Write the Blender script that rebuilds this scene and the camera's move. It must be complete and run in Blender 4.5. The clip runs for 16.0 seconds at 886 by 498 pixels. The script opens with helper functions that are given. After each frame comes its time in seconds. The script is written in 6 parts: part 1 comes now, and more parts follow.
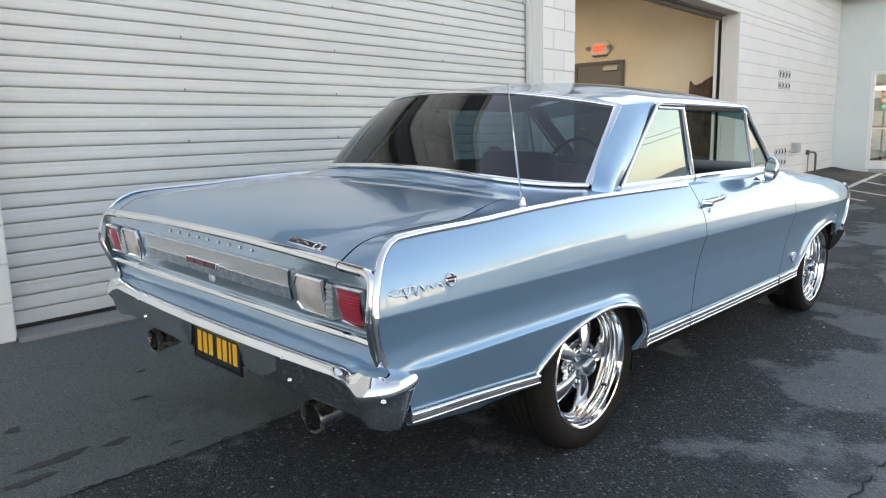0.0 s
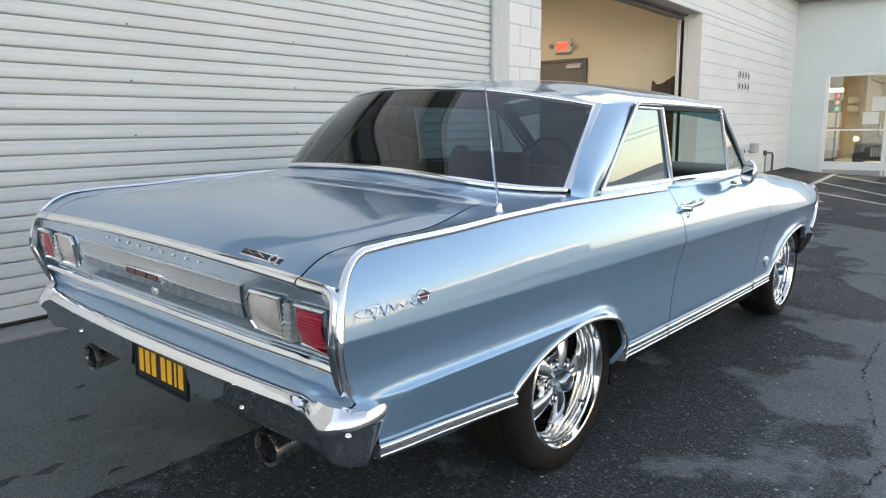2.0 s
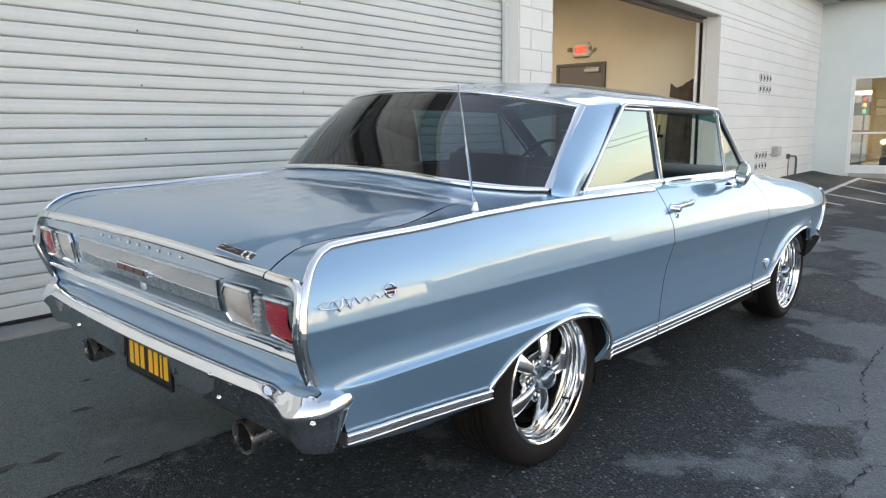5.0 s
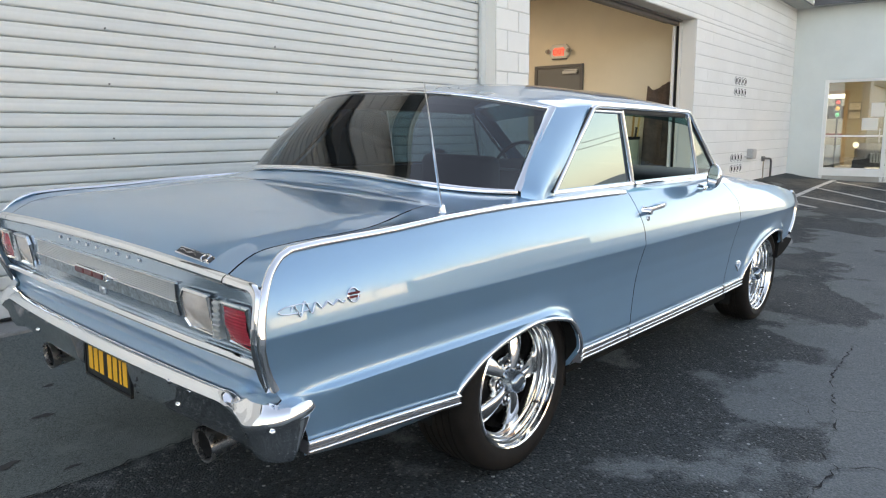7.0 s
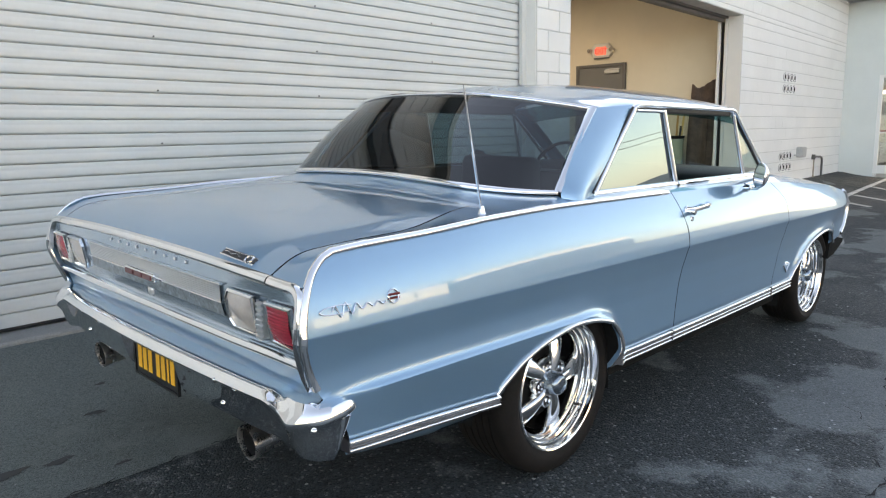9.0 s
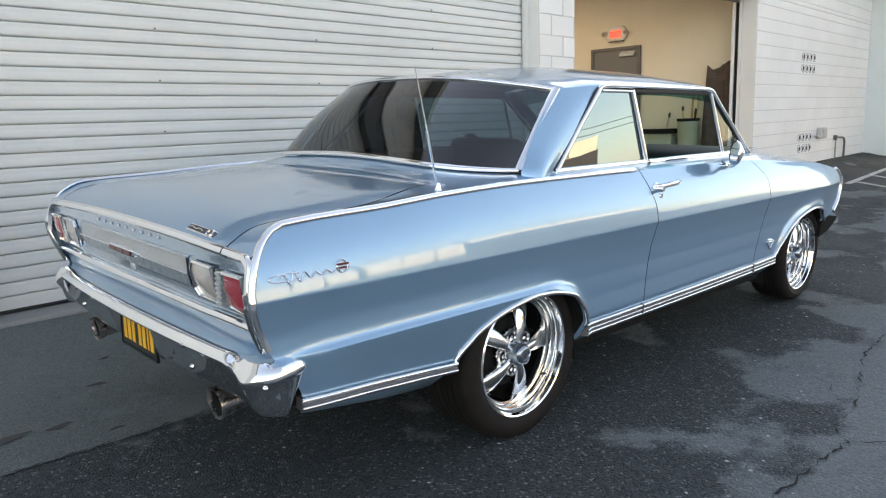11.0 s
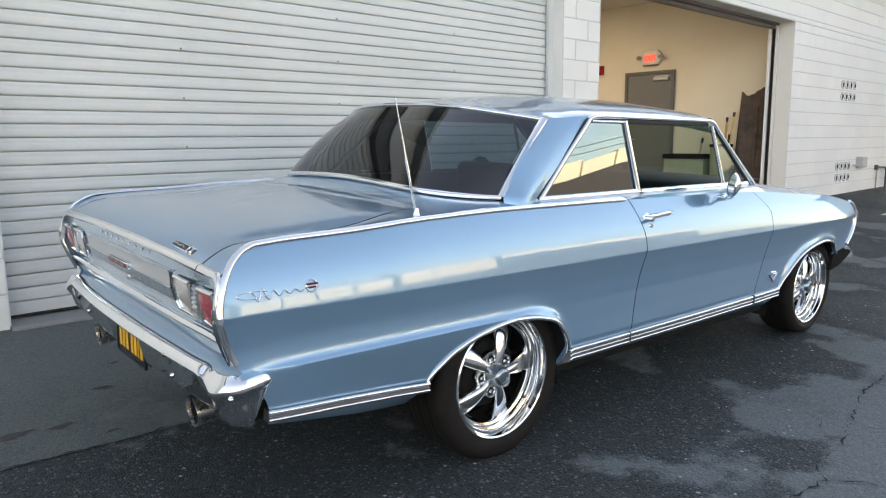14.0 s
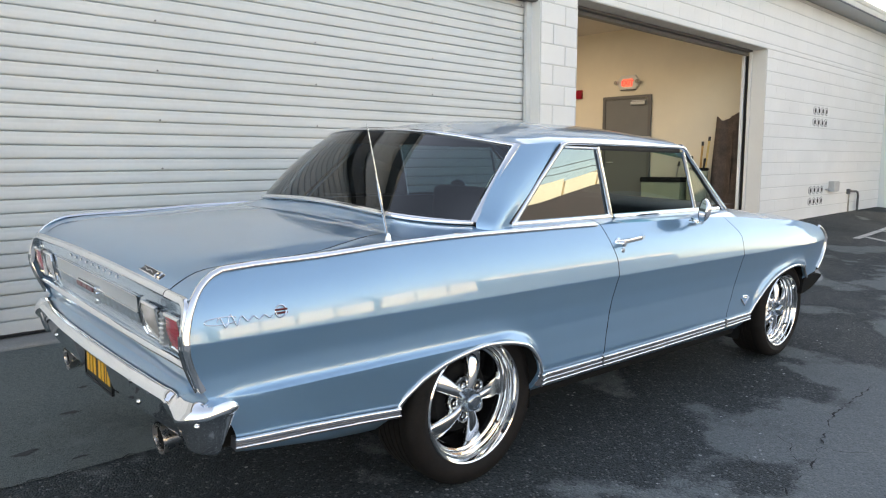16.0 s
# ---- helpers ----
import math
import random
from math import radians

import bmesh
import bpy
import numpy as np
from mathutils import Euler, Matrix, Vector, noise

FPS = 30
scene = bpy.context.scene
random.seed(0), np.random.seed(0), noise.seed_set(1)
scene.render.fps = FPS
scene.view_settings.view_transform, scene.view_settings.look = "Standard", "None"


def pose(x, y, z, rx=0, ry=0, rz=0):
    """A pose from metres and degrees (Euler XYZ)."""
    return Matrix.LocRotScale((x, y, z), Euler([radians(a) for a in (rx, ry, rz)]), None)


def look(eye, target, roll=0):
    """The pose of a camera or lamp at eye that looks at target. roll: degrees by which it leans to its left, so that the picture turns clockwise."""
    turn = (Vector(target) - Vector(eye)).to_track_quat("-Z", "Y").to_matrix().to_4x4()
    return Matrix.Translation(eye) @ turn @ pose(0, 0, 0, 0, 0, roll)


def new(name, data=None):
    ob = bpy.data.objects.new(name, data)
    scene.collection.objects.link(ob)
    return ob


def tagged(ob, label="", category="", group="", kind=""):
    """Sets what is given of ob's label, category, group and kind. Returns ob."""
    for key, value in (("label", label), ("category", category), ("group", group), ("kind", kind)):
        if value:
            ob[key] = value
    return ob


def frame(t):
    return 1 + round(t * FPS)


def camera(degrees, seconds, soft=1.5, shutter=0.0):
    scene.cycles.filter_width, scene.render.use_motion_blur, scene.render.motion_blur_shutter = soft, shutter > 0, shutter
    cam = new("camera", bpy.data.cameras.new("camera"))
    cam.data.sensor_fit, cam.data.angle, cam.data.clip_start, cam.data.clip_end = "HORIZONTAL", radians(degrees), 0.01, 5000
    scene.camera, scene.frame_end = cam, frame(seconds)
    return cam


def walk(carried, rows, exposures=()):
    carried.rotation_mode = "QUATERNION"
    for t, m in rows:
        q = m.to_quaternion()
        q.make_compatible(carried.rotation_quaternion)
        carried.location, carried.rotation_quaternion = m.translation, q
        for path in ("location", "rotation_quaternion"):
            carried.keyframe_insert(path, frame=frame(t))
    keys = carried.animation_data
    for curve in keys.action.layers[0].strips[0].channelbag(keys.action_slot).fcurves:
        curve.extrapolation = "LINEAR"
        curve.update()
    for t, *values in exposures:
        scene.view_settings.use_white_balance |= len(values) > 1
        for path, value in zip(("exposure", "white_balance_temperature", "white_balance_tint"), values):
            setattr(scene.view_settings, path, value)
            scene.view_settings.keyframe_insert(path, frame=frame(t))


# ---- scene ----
cam = camera(64.0, 16.0, soft=1.2)
ROWS = [
    (0, -2.3998, -2.1014, 1.1809, 80.510, 1.212, -49.120),
    (0.5, -2.4097, -2.1229, 1.1975, 80.423, 0.837, -50.176),
    (1, -2.3673, -2.0999, 1.1871, 80.334, 0.632, -51.094),
    (1.5, -2.2938, -2.0108, 1.1943, 80.221, 0.264, -51.841),
    (2, -2.2660, -1.9467, 1.1916, 80.149, 0.514, -52.280),
    (2.5, -2.2571, -1.9350, 1.1869, 80.055, 0.831, -53.068),
    (3, -2.2640, -1.9707, 1.1868, 79.955, 1.223, -53.363),
    (3.5, -2.2767, -2.0751, 1.1878, 79.783, 1.726, -51.085),
    (6, -2.1758, -2.1132, 1.1731, 80.735, 0.280, -50.399),
    (6.5, -2.1718, -2.1212, 1.1774, 80.653, 0.431, -51.146),
    (7, -2.1686, -2.1174, 1.1797, 80.590, 0.386, -51.727),
    (7.5, -2.1772, -2.1072, 1.1747, 80.531, 0.612, -51.186),
    (8, -2.1908, -2.1007, 1.1780, 80.497, 0.845, -49.124),
    (8.5, -2.1883, -2.1010, 1.1774, 80.548, 1.102, -47.572),
    (9, -2.1693, -2.1248, 1.1798, 80.753, 1.049, -48.455),
    (11.5, -2.0930, -2.4233, 1.1499, 79.712, 1.710, -45.654),
    (12, -2.0579, -2.4350, 1.1595, 79.742, 0.664, -45.875),
    (12.5, -2.0191, -2.4045, 1.1710, 80.152, 0.429, -48.475),
    (13, -2.0010, -2.4548, 1.1741, 80.343, 0.998, -49.660),
    (13.5, -2.0063, -2.5471, 1.1775, 80.864, 0.773, -46.913),
    (14, -2.0211, -2.5864, 1.1871, 81.207, 0.479, -42.873),
    (14.5, -2.0311, -2.6090, 1.1964, 81.849, 0.510, -41.398),
    (15, -2.0213, -2.6150, 1.1986, 82.443, 0.337, -41.911),
    (15.5, -2.0076, -2.6165, 1.2049, 82.681, 0.212, -43.210),
    (16, -2.0007, -2.6142, 1.2037, 82.863, 0.082, -44.329),
]
EXPOSURES = [(0.0, 1.77, 7420.0, 13.0), (16.0, 1.77, 7420.0, 13.0)]
walk(cam, [(t, pose(x, y, z, rx, ry, rz)) for t, x, y, z, rx, ry, rz in ROWS], EXPOSURES)

# ---------------------------------------------------------------- world and sun
SUN_AZ, SUN_EL = 46.0, 22.0  # degrees from +y towards +x, and above the horizon
world = bpy.data.worlds.new("sky_world")
scene.world = world
world.use_nodes = True
wn = world.node_tree
wn.nodes.clear()
sky = wn.nodes.new("ShaderNodeTexSky")
sky.sky_type = "NISHITA"
sky.sun_disc = False
sky.sun_elevation = radians(SUN_EL)
sky.sun_rotation = radians(SUN_AZ)
sky.air_density, sky.dust_density, sky.ozone_density = 1.0, 0.45, 1.0
bgn = wn.nodes.new("ShaderNodeBackground")
bgn.inputs["Strength"].default_value = 0.15
won = wn.nodes.new("ShaderNodeOutputWorld")
haze = wn.nodes.new("ShaderNodeHueSaturation")
haze.inputs["Saturation"].default_value = 0.70
wn.links.new(sky.outputs[0], haze.inputs["Color"])
wn.links.new(haze.outputs[0], bgn.inputs[0])
wn.links.new(bgn.outputs[0], won.inputs[0])

sun_data = bpy.data.lights.new("sun", "SUN")
sun_data.energy, sun_data.angle, sun_data.color = 5.0, radians(0.6), (1.0, 0.86, 0.68)
sun = new("sun", sun_data)
sun_from = Vector((math.sin(radians(SUN_AZ)) * math.cos(radians(SUN_EL)), math.cos(radians(SUN_AZ)) * math.cos(radians(SUN_EL)), math.sin(radians(SUN_EL))))
sun.matrix_world = look(sun_from * 40, (0, 0, 0))


# ---------------------------------------------------------------- materials
def material(name, base, rough=0.5, metal=0.0, coat=0.0, coat_rough=0.03, vary=0.0, scale=4.0, fine=0.0, fine_scale=60.0,
             bump=0.0, bump_scale=80.0, rough_vary=0.0, island=0.0, spec=0.5, tint=None, placed=False):
    """A surface with broad stains (vary), fine grain (fine), relief (bump) and piece-to-piece change (island)."""
    m = bpy.data.materials.new(name)
    m.use_nodes = True
    t = m.node_tree
    b = t.nodes["Principled BSDF"]
    b.inputs["Roughness"].default_value = rough
    b.inputs["Metallic"].default_value = metal
    b.inputs["Coat Weight"].default_value = coat
    b.inputs["Coat Roughness"].default_value = coat_rough
    b.inputs["Specular IOR Level"].default_value = spec
    b.inputs["Base Color"].default_value = (*base, 1)
    grain_from = t.nodes.new("ShaderNodeNewGeometry").outputs["Position"] if placed else t.nodes.new("ShaderNodeTexCoord").outputs["Object"]
    colour = None

    def noise_tex(sc, detail=5.0, rough_=0.6):
        n = t.nodes.new("ShaderNodeTexNoise")
        n.inputs["Scale"].default_value = sc
        n.inputs["Detail"].default_value = detail
        n.inputs["Roughness"].default_value = rough_
        t.links.new(grain_from, n.inputs["Vector"])
        return n.outputs["Fac"]

    def mix(fac, strength, a):
        r = t.nodes.new("ShaderNodeMapRange")
        r.inputs["From Min"].default_value, r.inputs["From Max"].default_value = 0.3, 0.7
        r.inputs["To Min"].default_value, r.inputs["To Max"].default_value = 1 - strength, 1 + strength
        t.links.new(fac, r.inputs["Value"])
        mx = t.nodes.new("ShaderNodeVectorMath")
        mx.operation = "SCALE"
        if a is None:
            mx.inputs[0].default_value = base
        else:
            t.links.new(a, mx.inputs[0])
        t.links.new(r.outputs[0], mx.inputs["Scale"])
        return mx.outputs[0]

    if vary:
        colour = mix(noise_tex(scale), vary, colour)
    if fine:
        colour = mix(noise_tex(fine_scale, 3.0), fine, colour)
    if island:
        oi = t.nodes.new("ShaderNodeObjectInfo")
        colour = mix(oi.outputs["Random"], island, colour)
    if tint:
        n = noise_tex(scale * 0.37, 4.0)
        cr = t.nodes.new("ShaderNodeMapRange")
        cr.inputs["From Min"].default_value, cr.inputs["From Max"].default_value = 0.5, 0.72
        t.links.new(n, cr.inputs["Value"])
        mc = t.nodes.new("ShaderNodeMix")
        mc.data_type = "RGBA"
        t.links.new(cr.outputs[0], mc.inputs["Factor"])
        if colour is None:
            mc.inputs["A"].default_value = (*base, 1)
        else:
            t.links.new(colour, mc.inputs["A"])
        mc.inputs["B"].default_value = (*tint, 1)
        colour = mc.outputs["Result"]
    if colour is not None:
        t.links.new(colour, b.inputs["Base Color"])
    if rough_vary:
        r = t.nodes.new("ShaderNodeMapRange")
        r.inputs["From Min"].default_value, r.inputs["From Max"].default_value = 0.3, 0.7
        r.inputs["To Min"].default_value, r.inputs["To Max"].default_value = max(0.0, rough - rough_vary), rough + rough_vary
        t.links.new(noise_tex(scale * 1.7), r.inputs["Value"])
        t.links.new(r.outputs[0], b.inputs["Roughness"])
    if bump:
        bp = t.nodes.new("ShaderNodeBump")
        bp.inputs["Strength"].default_value = 1.0
        bp.inputs["Distance"].default_value = bump
        t.links.new(noise_tex(bump_scale, 6.0), bp.inputs["Height"])
        t.links.new(bp.outputs[0], b.inputs["Normal"])
    return m


def glass(name, tint, gloss=0.05, rough=0.0, film=(1.0, 1.0, 1.0)):
    """A thin pane: tinted see-through with a mirror gloss that grows at a glancing view."""
    m = bpy.data.materials.new(name)
    m.use_nodes = True
    t = m.node_tree
    t.nodes.clear()
    o = t.nodes.new("ShaderNodeOutputMaterial")
    tr = t.nodes.new("ShaderNodeBsdfTransparent")
    tr.inputs[0].default_value = (*tint, 1)
    gl = t.nodes.new("ShaderNodeBsdfGlossy")
    gl.inputs["Roughness"].default_value = rough
    gl.inputs["Color"].default_value = (*film, 1)
    lw = t.nodes.new("ShaderNodeLayerWeight")
    lw.inputs["Blend"].default_value = 0.5
    pw = t.nodes.new("ShaderNodeMath")
    pw.operation, pw.inputs[1].default_value = "POWER", 4.6
    t.links.new(lw.outputs["Facing"], pw.inputs[0])
    fr = t.nodes.new("ShaderNodeMath")
    fr.operation, fr.inputs[1].default_value, fr.inputs[2].default_value = "MULTIPLY_ADD", 1 - gloss, gloss
    t.links.new(pw.outputs[0], fr.inputs[0])
    mx = t.nodes.new("ShaderNodeMixShader")
    t.links.new(fr.outputs[0], mx.inputs[0])
    t.links.new(tr.outputs[0], mx.inputs[1])
    t.links.new(gl.outputs[0], mx.inputs[2])
    t.links.new(mx.outputs[0], o.inputs[0])
    return m


def glow(name, colour, strength):
    m = bpy.data.materials.new(name)
    m.use_nodes = True
    b = m.node_tree.nodes["Principled BSDF"]
    b.inputs["Base Color"].default_value = (*colour, 1)
    b.inputs["Emission Color"].default_value = (*colour, 1)
    b.inputs["Emission Strength"].default_value = strength
    return m


M_PAINT = material("blue_metallic_paint", (0.195, 0.350, 0.512), rough=0.28, metal=0.55, coat=1.0, coat_rough=0.008, fine=0.05, fine_scale=900.0, vary=0.02, scale=3.0)
M_PAINT.node_tree.nodes["Principled BSDF"].inputs["Coat IOR"].default_value = 1.8
M_CHROME = material("chrome", (0.90, 0.91, 0.92), rough=0.045, metal=1.0)
M_POLISHED = material("polished_alloy", (0.84, 0.84, 0.83), rough=0.07, metal=1.0)
M_BRUSHED = material("brushed_aluminium", (0.60, 0.62, 0.63), rough=0.32, metal=0.85, fine=0.08, fine_scale=300.0)
M_HUB = material("satin_hub_cap", (0.30, 0.35, 0.40), rough=0.22, metal=0.9, fine=0.06, fine_scale=300.0)
M_SILVER = material("silver_paint", (0.43, 0.54, 0.64), rough=0.20, metal=0.85, coat=0.6, vary=0.08, scale=8.0, fine=0.06, fine_scale=90.0)
M_WORN = material("worn_dark_strip", (0.40, 0.46, 0.51), rough=0.35, metal=0.7, vary=0.3, scale=30.0, fine=0.3, fine_scale=120.0)
M_BLACK = material("black_rubber", (0.012, 0.012, 0.013), rough=0.55, vary=0.2, scale=20.0)
M_TYRE = material("tyre_rubber", (0.0105, 0.0088, 0.0080), rough=0.70, spec=0.22, vary=0.25, scale=14.0, fine=0.2, fine_scale=150.0, bump=0.0006, bump_scale=220.0)
M_DARK = material("dark_underside", (0.012, 0.012, 0.012), rough=0.9, spec=0.08, vary=0.3, scale=9.0)
M_VINYL = material("black_vinyl", (0.018, 0.017, 0.017), rough=0.45, vary=0.2, scale=15.0, bump=0.0004, bump_scale=300.0)
M_REDLENS = material("red_lens", (0.30, 0.006, 0.025), rough=0.2, coat=0.3, vary=0.15, scale=40.0)
M_INLAY = material("dark_red_enamel", (0.10, 0.010, 0.012), rough=0.3, coat=0.3)
M_CLEARLENS = material("clear_lens", (0.44, 0.40, 0.37), rough=0.15, coat=1.0, vary=0.15, scale=25.0)
M_PLATE = material("plate_black", (0.016, 0.016, 0.018), rough=0.35, vary=0.2, scale=30.0)
M_PLATETEXT = material("plate_yellow", (0.80, 0.42, 0.03), rough=0.4)
M_PLATEFRAME = material("plate_frame_black", (0.01, 0.01, 0.01), rough=0.3)
M_PIPE = material("stainless_exhaust", (0.50, 0.48, 0.46), rough=0.28, metal=1.0, vary=0.25, scale=18.0, rough_vary=0.1)
# soot of the exhaust bores; also black shade painted into vents, guide slot, lug pockets
M_SOOT_SHADE = material("soot_and_hole_shade", (0.006, 0.006, 0.006), rough=0.9)
M_TINTGLASS = glass("tinted_glass", (0.135, 0.195, 0.23), 0.08)
M_FILMGLASS = glass("film_glass", (0.055, 0.062, 0.062), 0.30, film=(0.70, 0.85, 0.95))
M_SIDEGLASS = glass("side_glass", (0.62, 0.71, 0.69), 0.05)
M_DOORGLASS = glass("door_glass", (0.52, 0.64, 0.61), 0.05)
M_WINDSHIELD = glass("windshield_glass", (0.62, 0.74, 0.71))
M_STOREGLASS = glass("storefront_glass", (0.80, 0.83, 0.80), 0.20)
M_MIRROR = material("mirror_glass", (0.9, 0.9, 0.9), rough=0.01, metal=1.0)



def asphalt(name, base, pale, speck, coarse):
    """Rolled asphalt: dark binder, stones of many greys, pale worn patches with ragged edges."""
    m = bpy.data.materials.new(name)
    m.use_nodes = True
    t = m.node_tree
    b = t.nodes["Principled BSDF"]
    tc = t.nodes.new("ShaderNodeTexCoord")

    def tex(kind, scale, **kw):
        n = t.nodes.new(kind)
        n.inputs["Scale"].default_value = scale
        for k, v in kw.items():
            n.inputs[k].default_value = v
        t.links.new(tc.outputs["Object"], n.inputs["Vector"])
        return n

    def ramp(src, a, c, lo=0.0, hi=1.0):
        r = t.nodes.new("ShaderNodeMapRange")
        for k, v in (("From Min", a), ("From Max", c), ("To Min", lo), ("To Max", hi)):
            r.inputs[k].default_value = v
        t.links.new(src, r.inputs["Value"])
        return r.outputs[0]

    def mix(fac, a, c):
        x = t.nodes.new("ShaderNodeMix")
        x.data_type = "RGBA"
        t.links.new(fac, x.inputs["Factor"])
        for key, v in (("A", a), ("B", c)):
            if isinstance(v, tuple):
                x.inputs[key].default_value = (*v, 1)
            else:
                t.links.new(v, x.inputs[key])
        return x.outputs["Result"]

    patch = tex("ShaderNodeTexNoise", 0.95, Detail=7.0, Roughness=0.55)
    sep = t.nodes.new("ShaderNodeSeparateXYZ")
    t.links.new(tc.outputs["Object"], sep.inputs[0])
    side = ramp(sep.outputs["Y"], -0.8, -1.75, -0.09, 0.165)
    both = t.nodes.new("ShaderNodeMath")
    t.links.new(patch.outputs["Fac"], both.inputs[0])
    t.links.new(side, both.inputs[1])
    lot = t.nodes.new("ShaderNodeMath")  # the lot before the bay is worn paler, the marked bays are sealed darker
    t.links.new(ramp(sep.outputs["X"], 3.4, 5.2, 0.0, 0.085), lot.inputs[0])
    t.links.new(ramp(sep.outputs["X"], 9.7, 10.1, 0.0, -0.16), lot.inputs[1])
    total = t.nodes.new("ShaderNodeMath")
    t.links.new(both.outputs[0], total.inputs[0])
    t.links.new(lot.outputs[0], total.inputs[1])
    worn = ramp(total.outputs[0], 0.515, 0.555)
    c = mix(worn, base, pale)
    stain = tex("ShaderNodeTexNoise", 2.6, Detail=6.0, Roughness=0.65)
    c = mix(ramp(stain.outputs["Fac"], 0.55, 0.75, 0.0, 0.55), c, tuple(v * 0.55 for v in base))
    stones = tex("ShaderNodeTexVoronoi", coarse, Randomness=1.0)
    hue = t.nodes.new("ShaderNodeSeparateColor")
    t.links.new(stones.outputs["Color"], hue.inputs[0])
    keep = ramp(worn, 0.0, 1.0, 1.0, 0.35)
    pits = t.nodes.new("ShaderNodeMath")
    pits.operation = "MULTIPLY"
    t.links.new(ramp(hue.outputs[0], 0.25, 1.0, 0.0, 0.85), pits.inputs[0])
    t.links.new(keep, pits.inputs[1])
    c = mix(pits.outputs[0], c, tuple(v * 0.35 for v in base))
    c = mix(ramp(hue.outputs[1], 0.90, 0.98, 0.0, 0.55), c, speck)
    grit = tex("ShaderNodeTexVoronoi", coarse * 0.33, Randomness=1.0)
    h2 = t.nodes.new("ShaderNodeSeparateColor")
    t.links.new(grit.outputs["Color"], h2.inputs[0])
    near = t.nodes.new("ShaderNodeMath")
    near.operation = "MULTIPLY"
    t.links.new(ramp(h2.outputs[2], 0.978, 0.984), near.inputs[0])
    t.links.new(ramp(grit.outputs["Distance"], 0.30, 0.22), near.inputs[1])
    c = mix(near.outputs[0], c, tuple(min(v * 1.6, 0.6) for v in speck))
    t.links.new(c, b.inputs["Base Color"])
    b.inputs["Roughness"].default_value = 0.72
    b.inputs["Specular IOR Level"].default_value = 0.18
    rv = ramp(patch.outputs["Fac"], 0.4, 0.65, 0.62, 0.85)
    t.links.new(rv, b.inputs["Roughness"])
    bp = t.nodes.new("ShaderNodeBump")
    bp.inputs["Strength"].default_value = 0.8
    bp.inputs["Distance"].default_value = 0.009
    t.links.new(stones.outputs["Distance"], bp.inputs["Height"])
    bp.invert = True
    t.links.new(bp.outputs[0], b.inputs["Normal"])
    return m


M_ASPHALT = asphalt("asphalt", (0.052, 0.061, 0.064), (0.150, 0.166, 0.170), (0.24, 0.25, 0.25), 110.0)
M_APRON = asphalt("sealed_asphalt", (0.166, 0.194, 0.190), (0.190, 0.217, 0.213), (0.205, 0.215, 0.213), 240.0)
M_CRACK = material("crack_filled_dirt", (0.010, 0.010, 0.011), rough=0.95)
M_OIL = material("oil_stain", (0.016, 0.017, 0.018), rough=0.5, vary=0.4, scale=18.0)
M_CONCRETE = material("concrete", (0.22, 0.22, 0.215), rough=0.85, vary=0.15, scale=1.5, fine=0.15, fine_scale=120.0, bump=0.002, bump_scale=150.0)
M_STREET = material("worn_street", (0.19, 0.20, 0.207), rough=0.85, vary=0.15, scale=0.4, fine=0.12, fine_scale=60.0)
M_STRIPE = material("worn_white_line", (0.42, 0.42, 0.41), rough=0.8, vary=0.4, scale=6.0, fine=0.4, fine_scale=60.0)
M_BLOCK = material("white_painted_block", (0.76, 0.755, 0.73), rough=0.6, vary=0.035, scale=1.1, island=0.012, fine=0.035, fine_scale=90.0, bump=0.0015, bump_scale=120.0, placed=True)
M_MORTAR = material("painted_mortar", (0.57, 0.565, 0.545), rough=0.8, vary=0.1, scale=6.0)
M_SLAT = material("white_enamel_slat", (0.605, 0.622, 0.61), rough=0.42, vary=0.05, scale=1.3, island=0.02, fine=0.02, fine_scale=40.0, placed=True)
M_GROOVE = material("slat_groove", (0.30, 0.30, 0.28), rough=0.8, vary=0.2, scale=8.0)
M_STUCCO = material("grey_white_stucco", (0.64, 0.68, 0.67), rough=0.8, vary=0.05, scale=1.2, bump=0.002, bump_scale=90.0)
M_SOFFIT = material("grey_metal_soffit", (0.30, 0.32, 0.33), rough=0.28, vary=0.06, scale=2.0)
M_GUTTER = material("beige_gutter", (0.52, 0.49, 0.43), rough=0.5, vary=0.08, scale=3.0)
M_FLASHING = material("dark_flashing", (0.09, 0.09, 0.10), rough=0.5, metal=0.3, vary=0.2, scale=3.0)
M_TRACK = material("tan_track_paint", (0.30, 0.265, 0.21), rough=0.5, vary=0.1, scale=5.0)
M_BEIGE = material("beige_wall_paint", (0.76, 0.69, 0.55), rough=0.7, vary=0.05, scale=1.2)
M_SHOPFLOOR = material("shop_floor", (0.36, 0.345, 0.315), rough=0.5, vary=0.2, scale=1.5)
M_CEIL = material("shop_ceiling", (0.55, 0.50, 0.42), rough=0.8, vary=0.05, scale=1.0)
M_DOORGREY = material("grey_door_paint", (0.16, 0.16, 0.155), rough=0.5, vary=0.06, scale=2.0)
M_DOORFRAME = material("door_frame_paint", (0.12, 0.115, 0.11), rough=0.5, vary=0.08, scale=5.0)
M_WHITEPLASTIC = material("white_plastic", (0.7, 0.68, 0.62), rough=0.45)
M_WHITEFRAME = material("white_aluminium", (0.78, 0.78, 0.77), rough=0.4, vary=0.03, scale=5.0)
M_HEADGLOW = glow("headlamp_glow", (1.0, 0.88, 0.62), 1.1)
M_EXITRED = glow("exit_red", (0.9, 0.08, 0.05), 0.26)
M_EXITFACE = glow("exit_face", (0.9, 0.22, 0.14), 0.20)
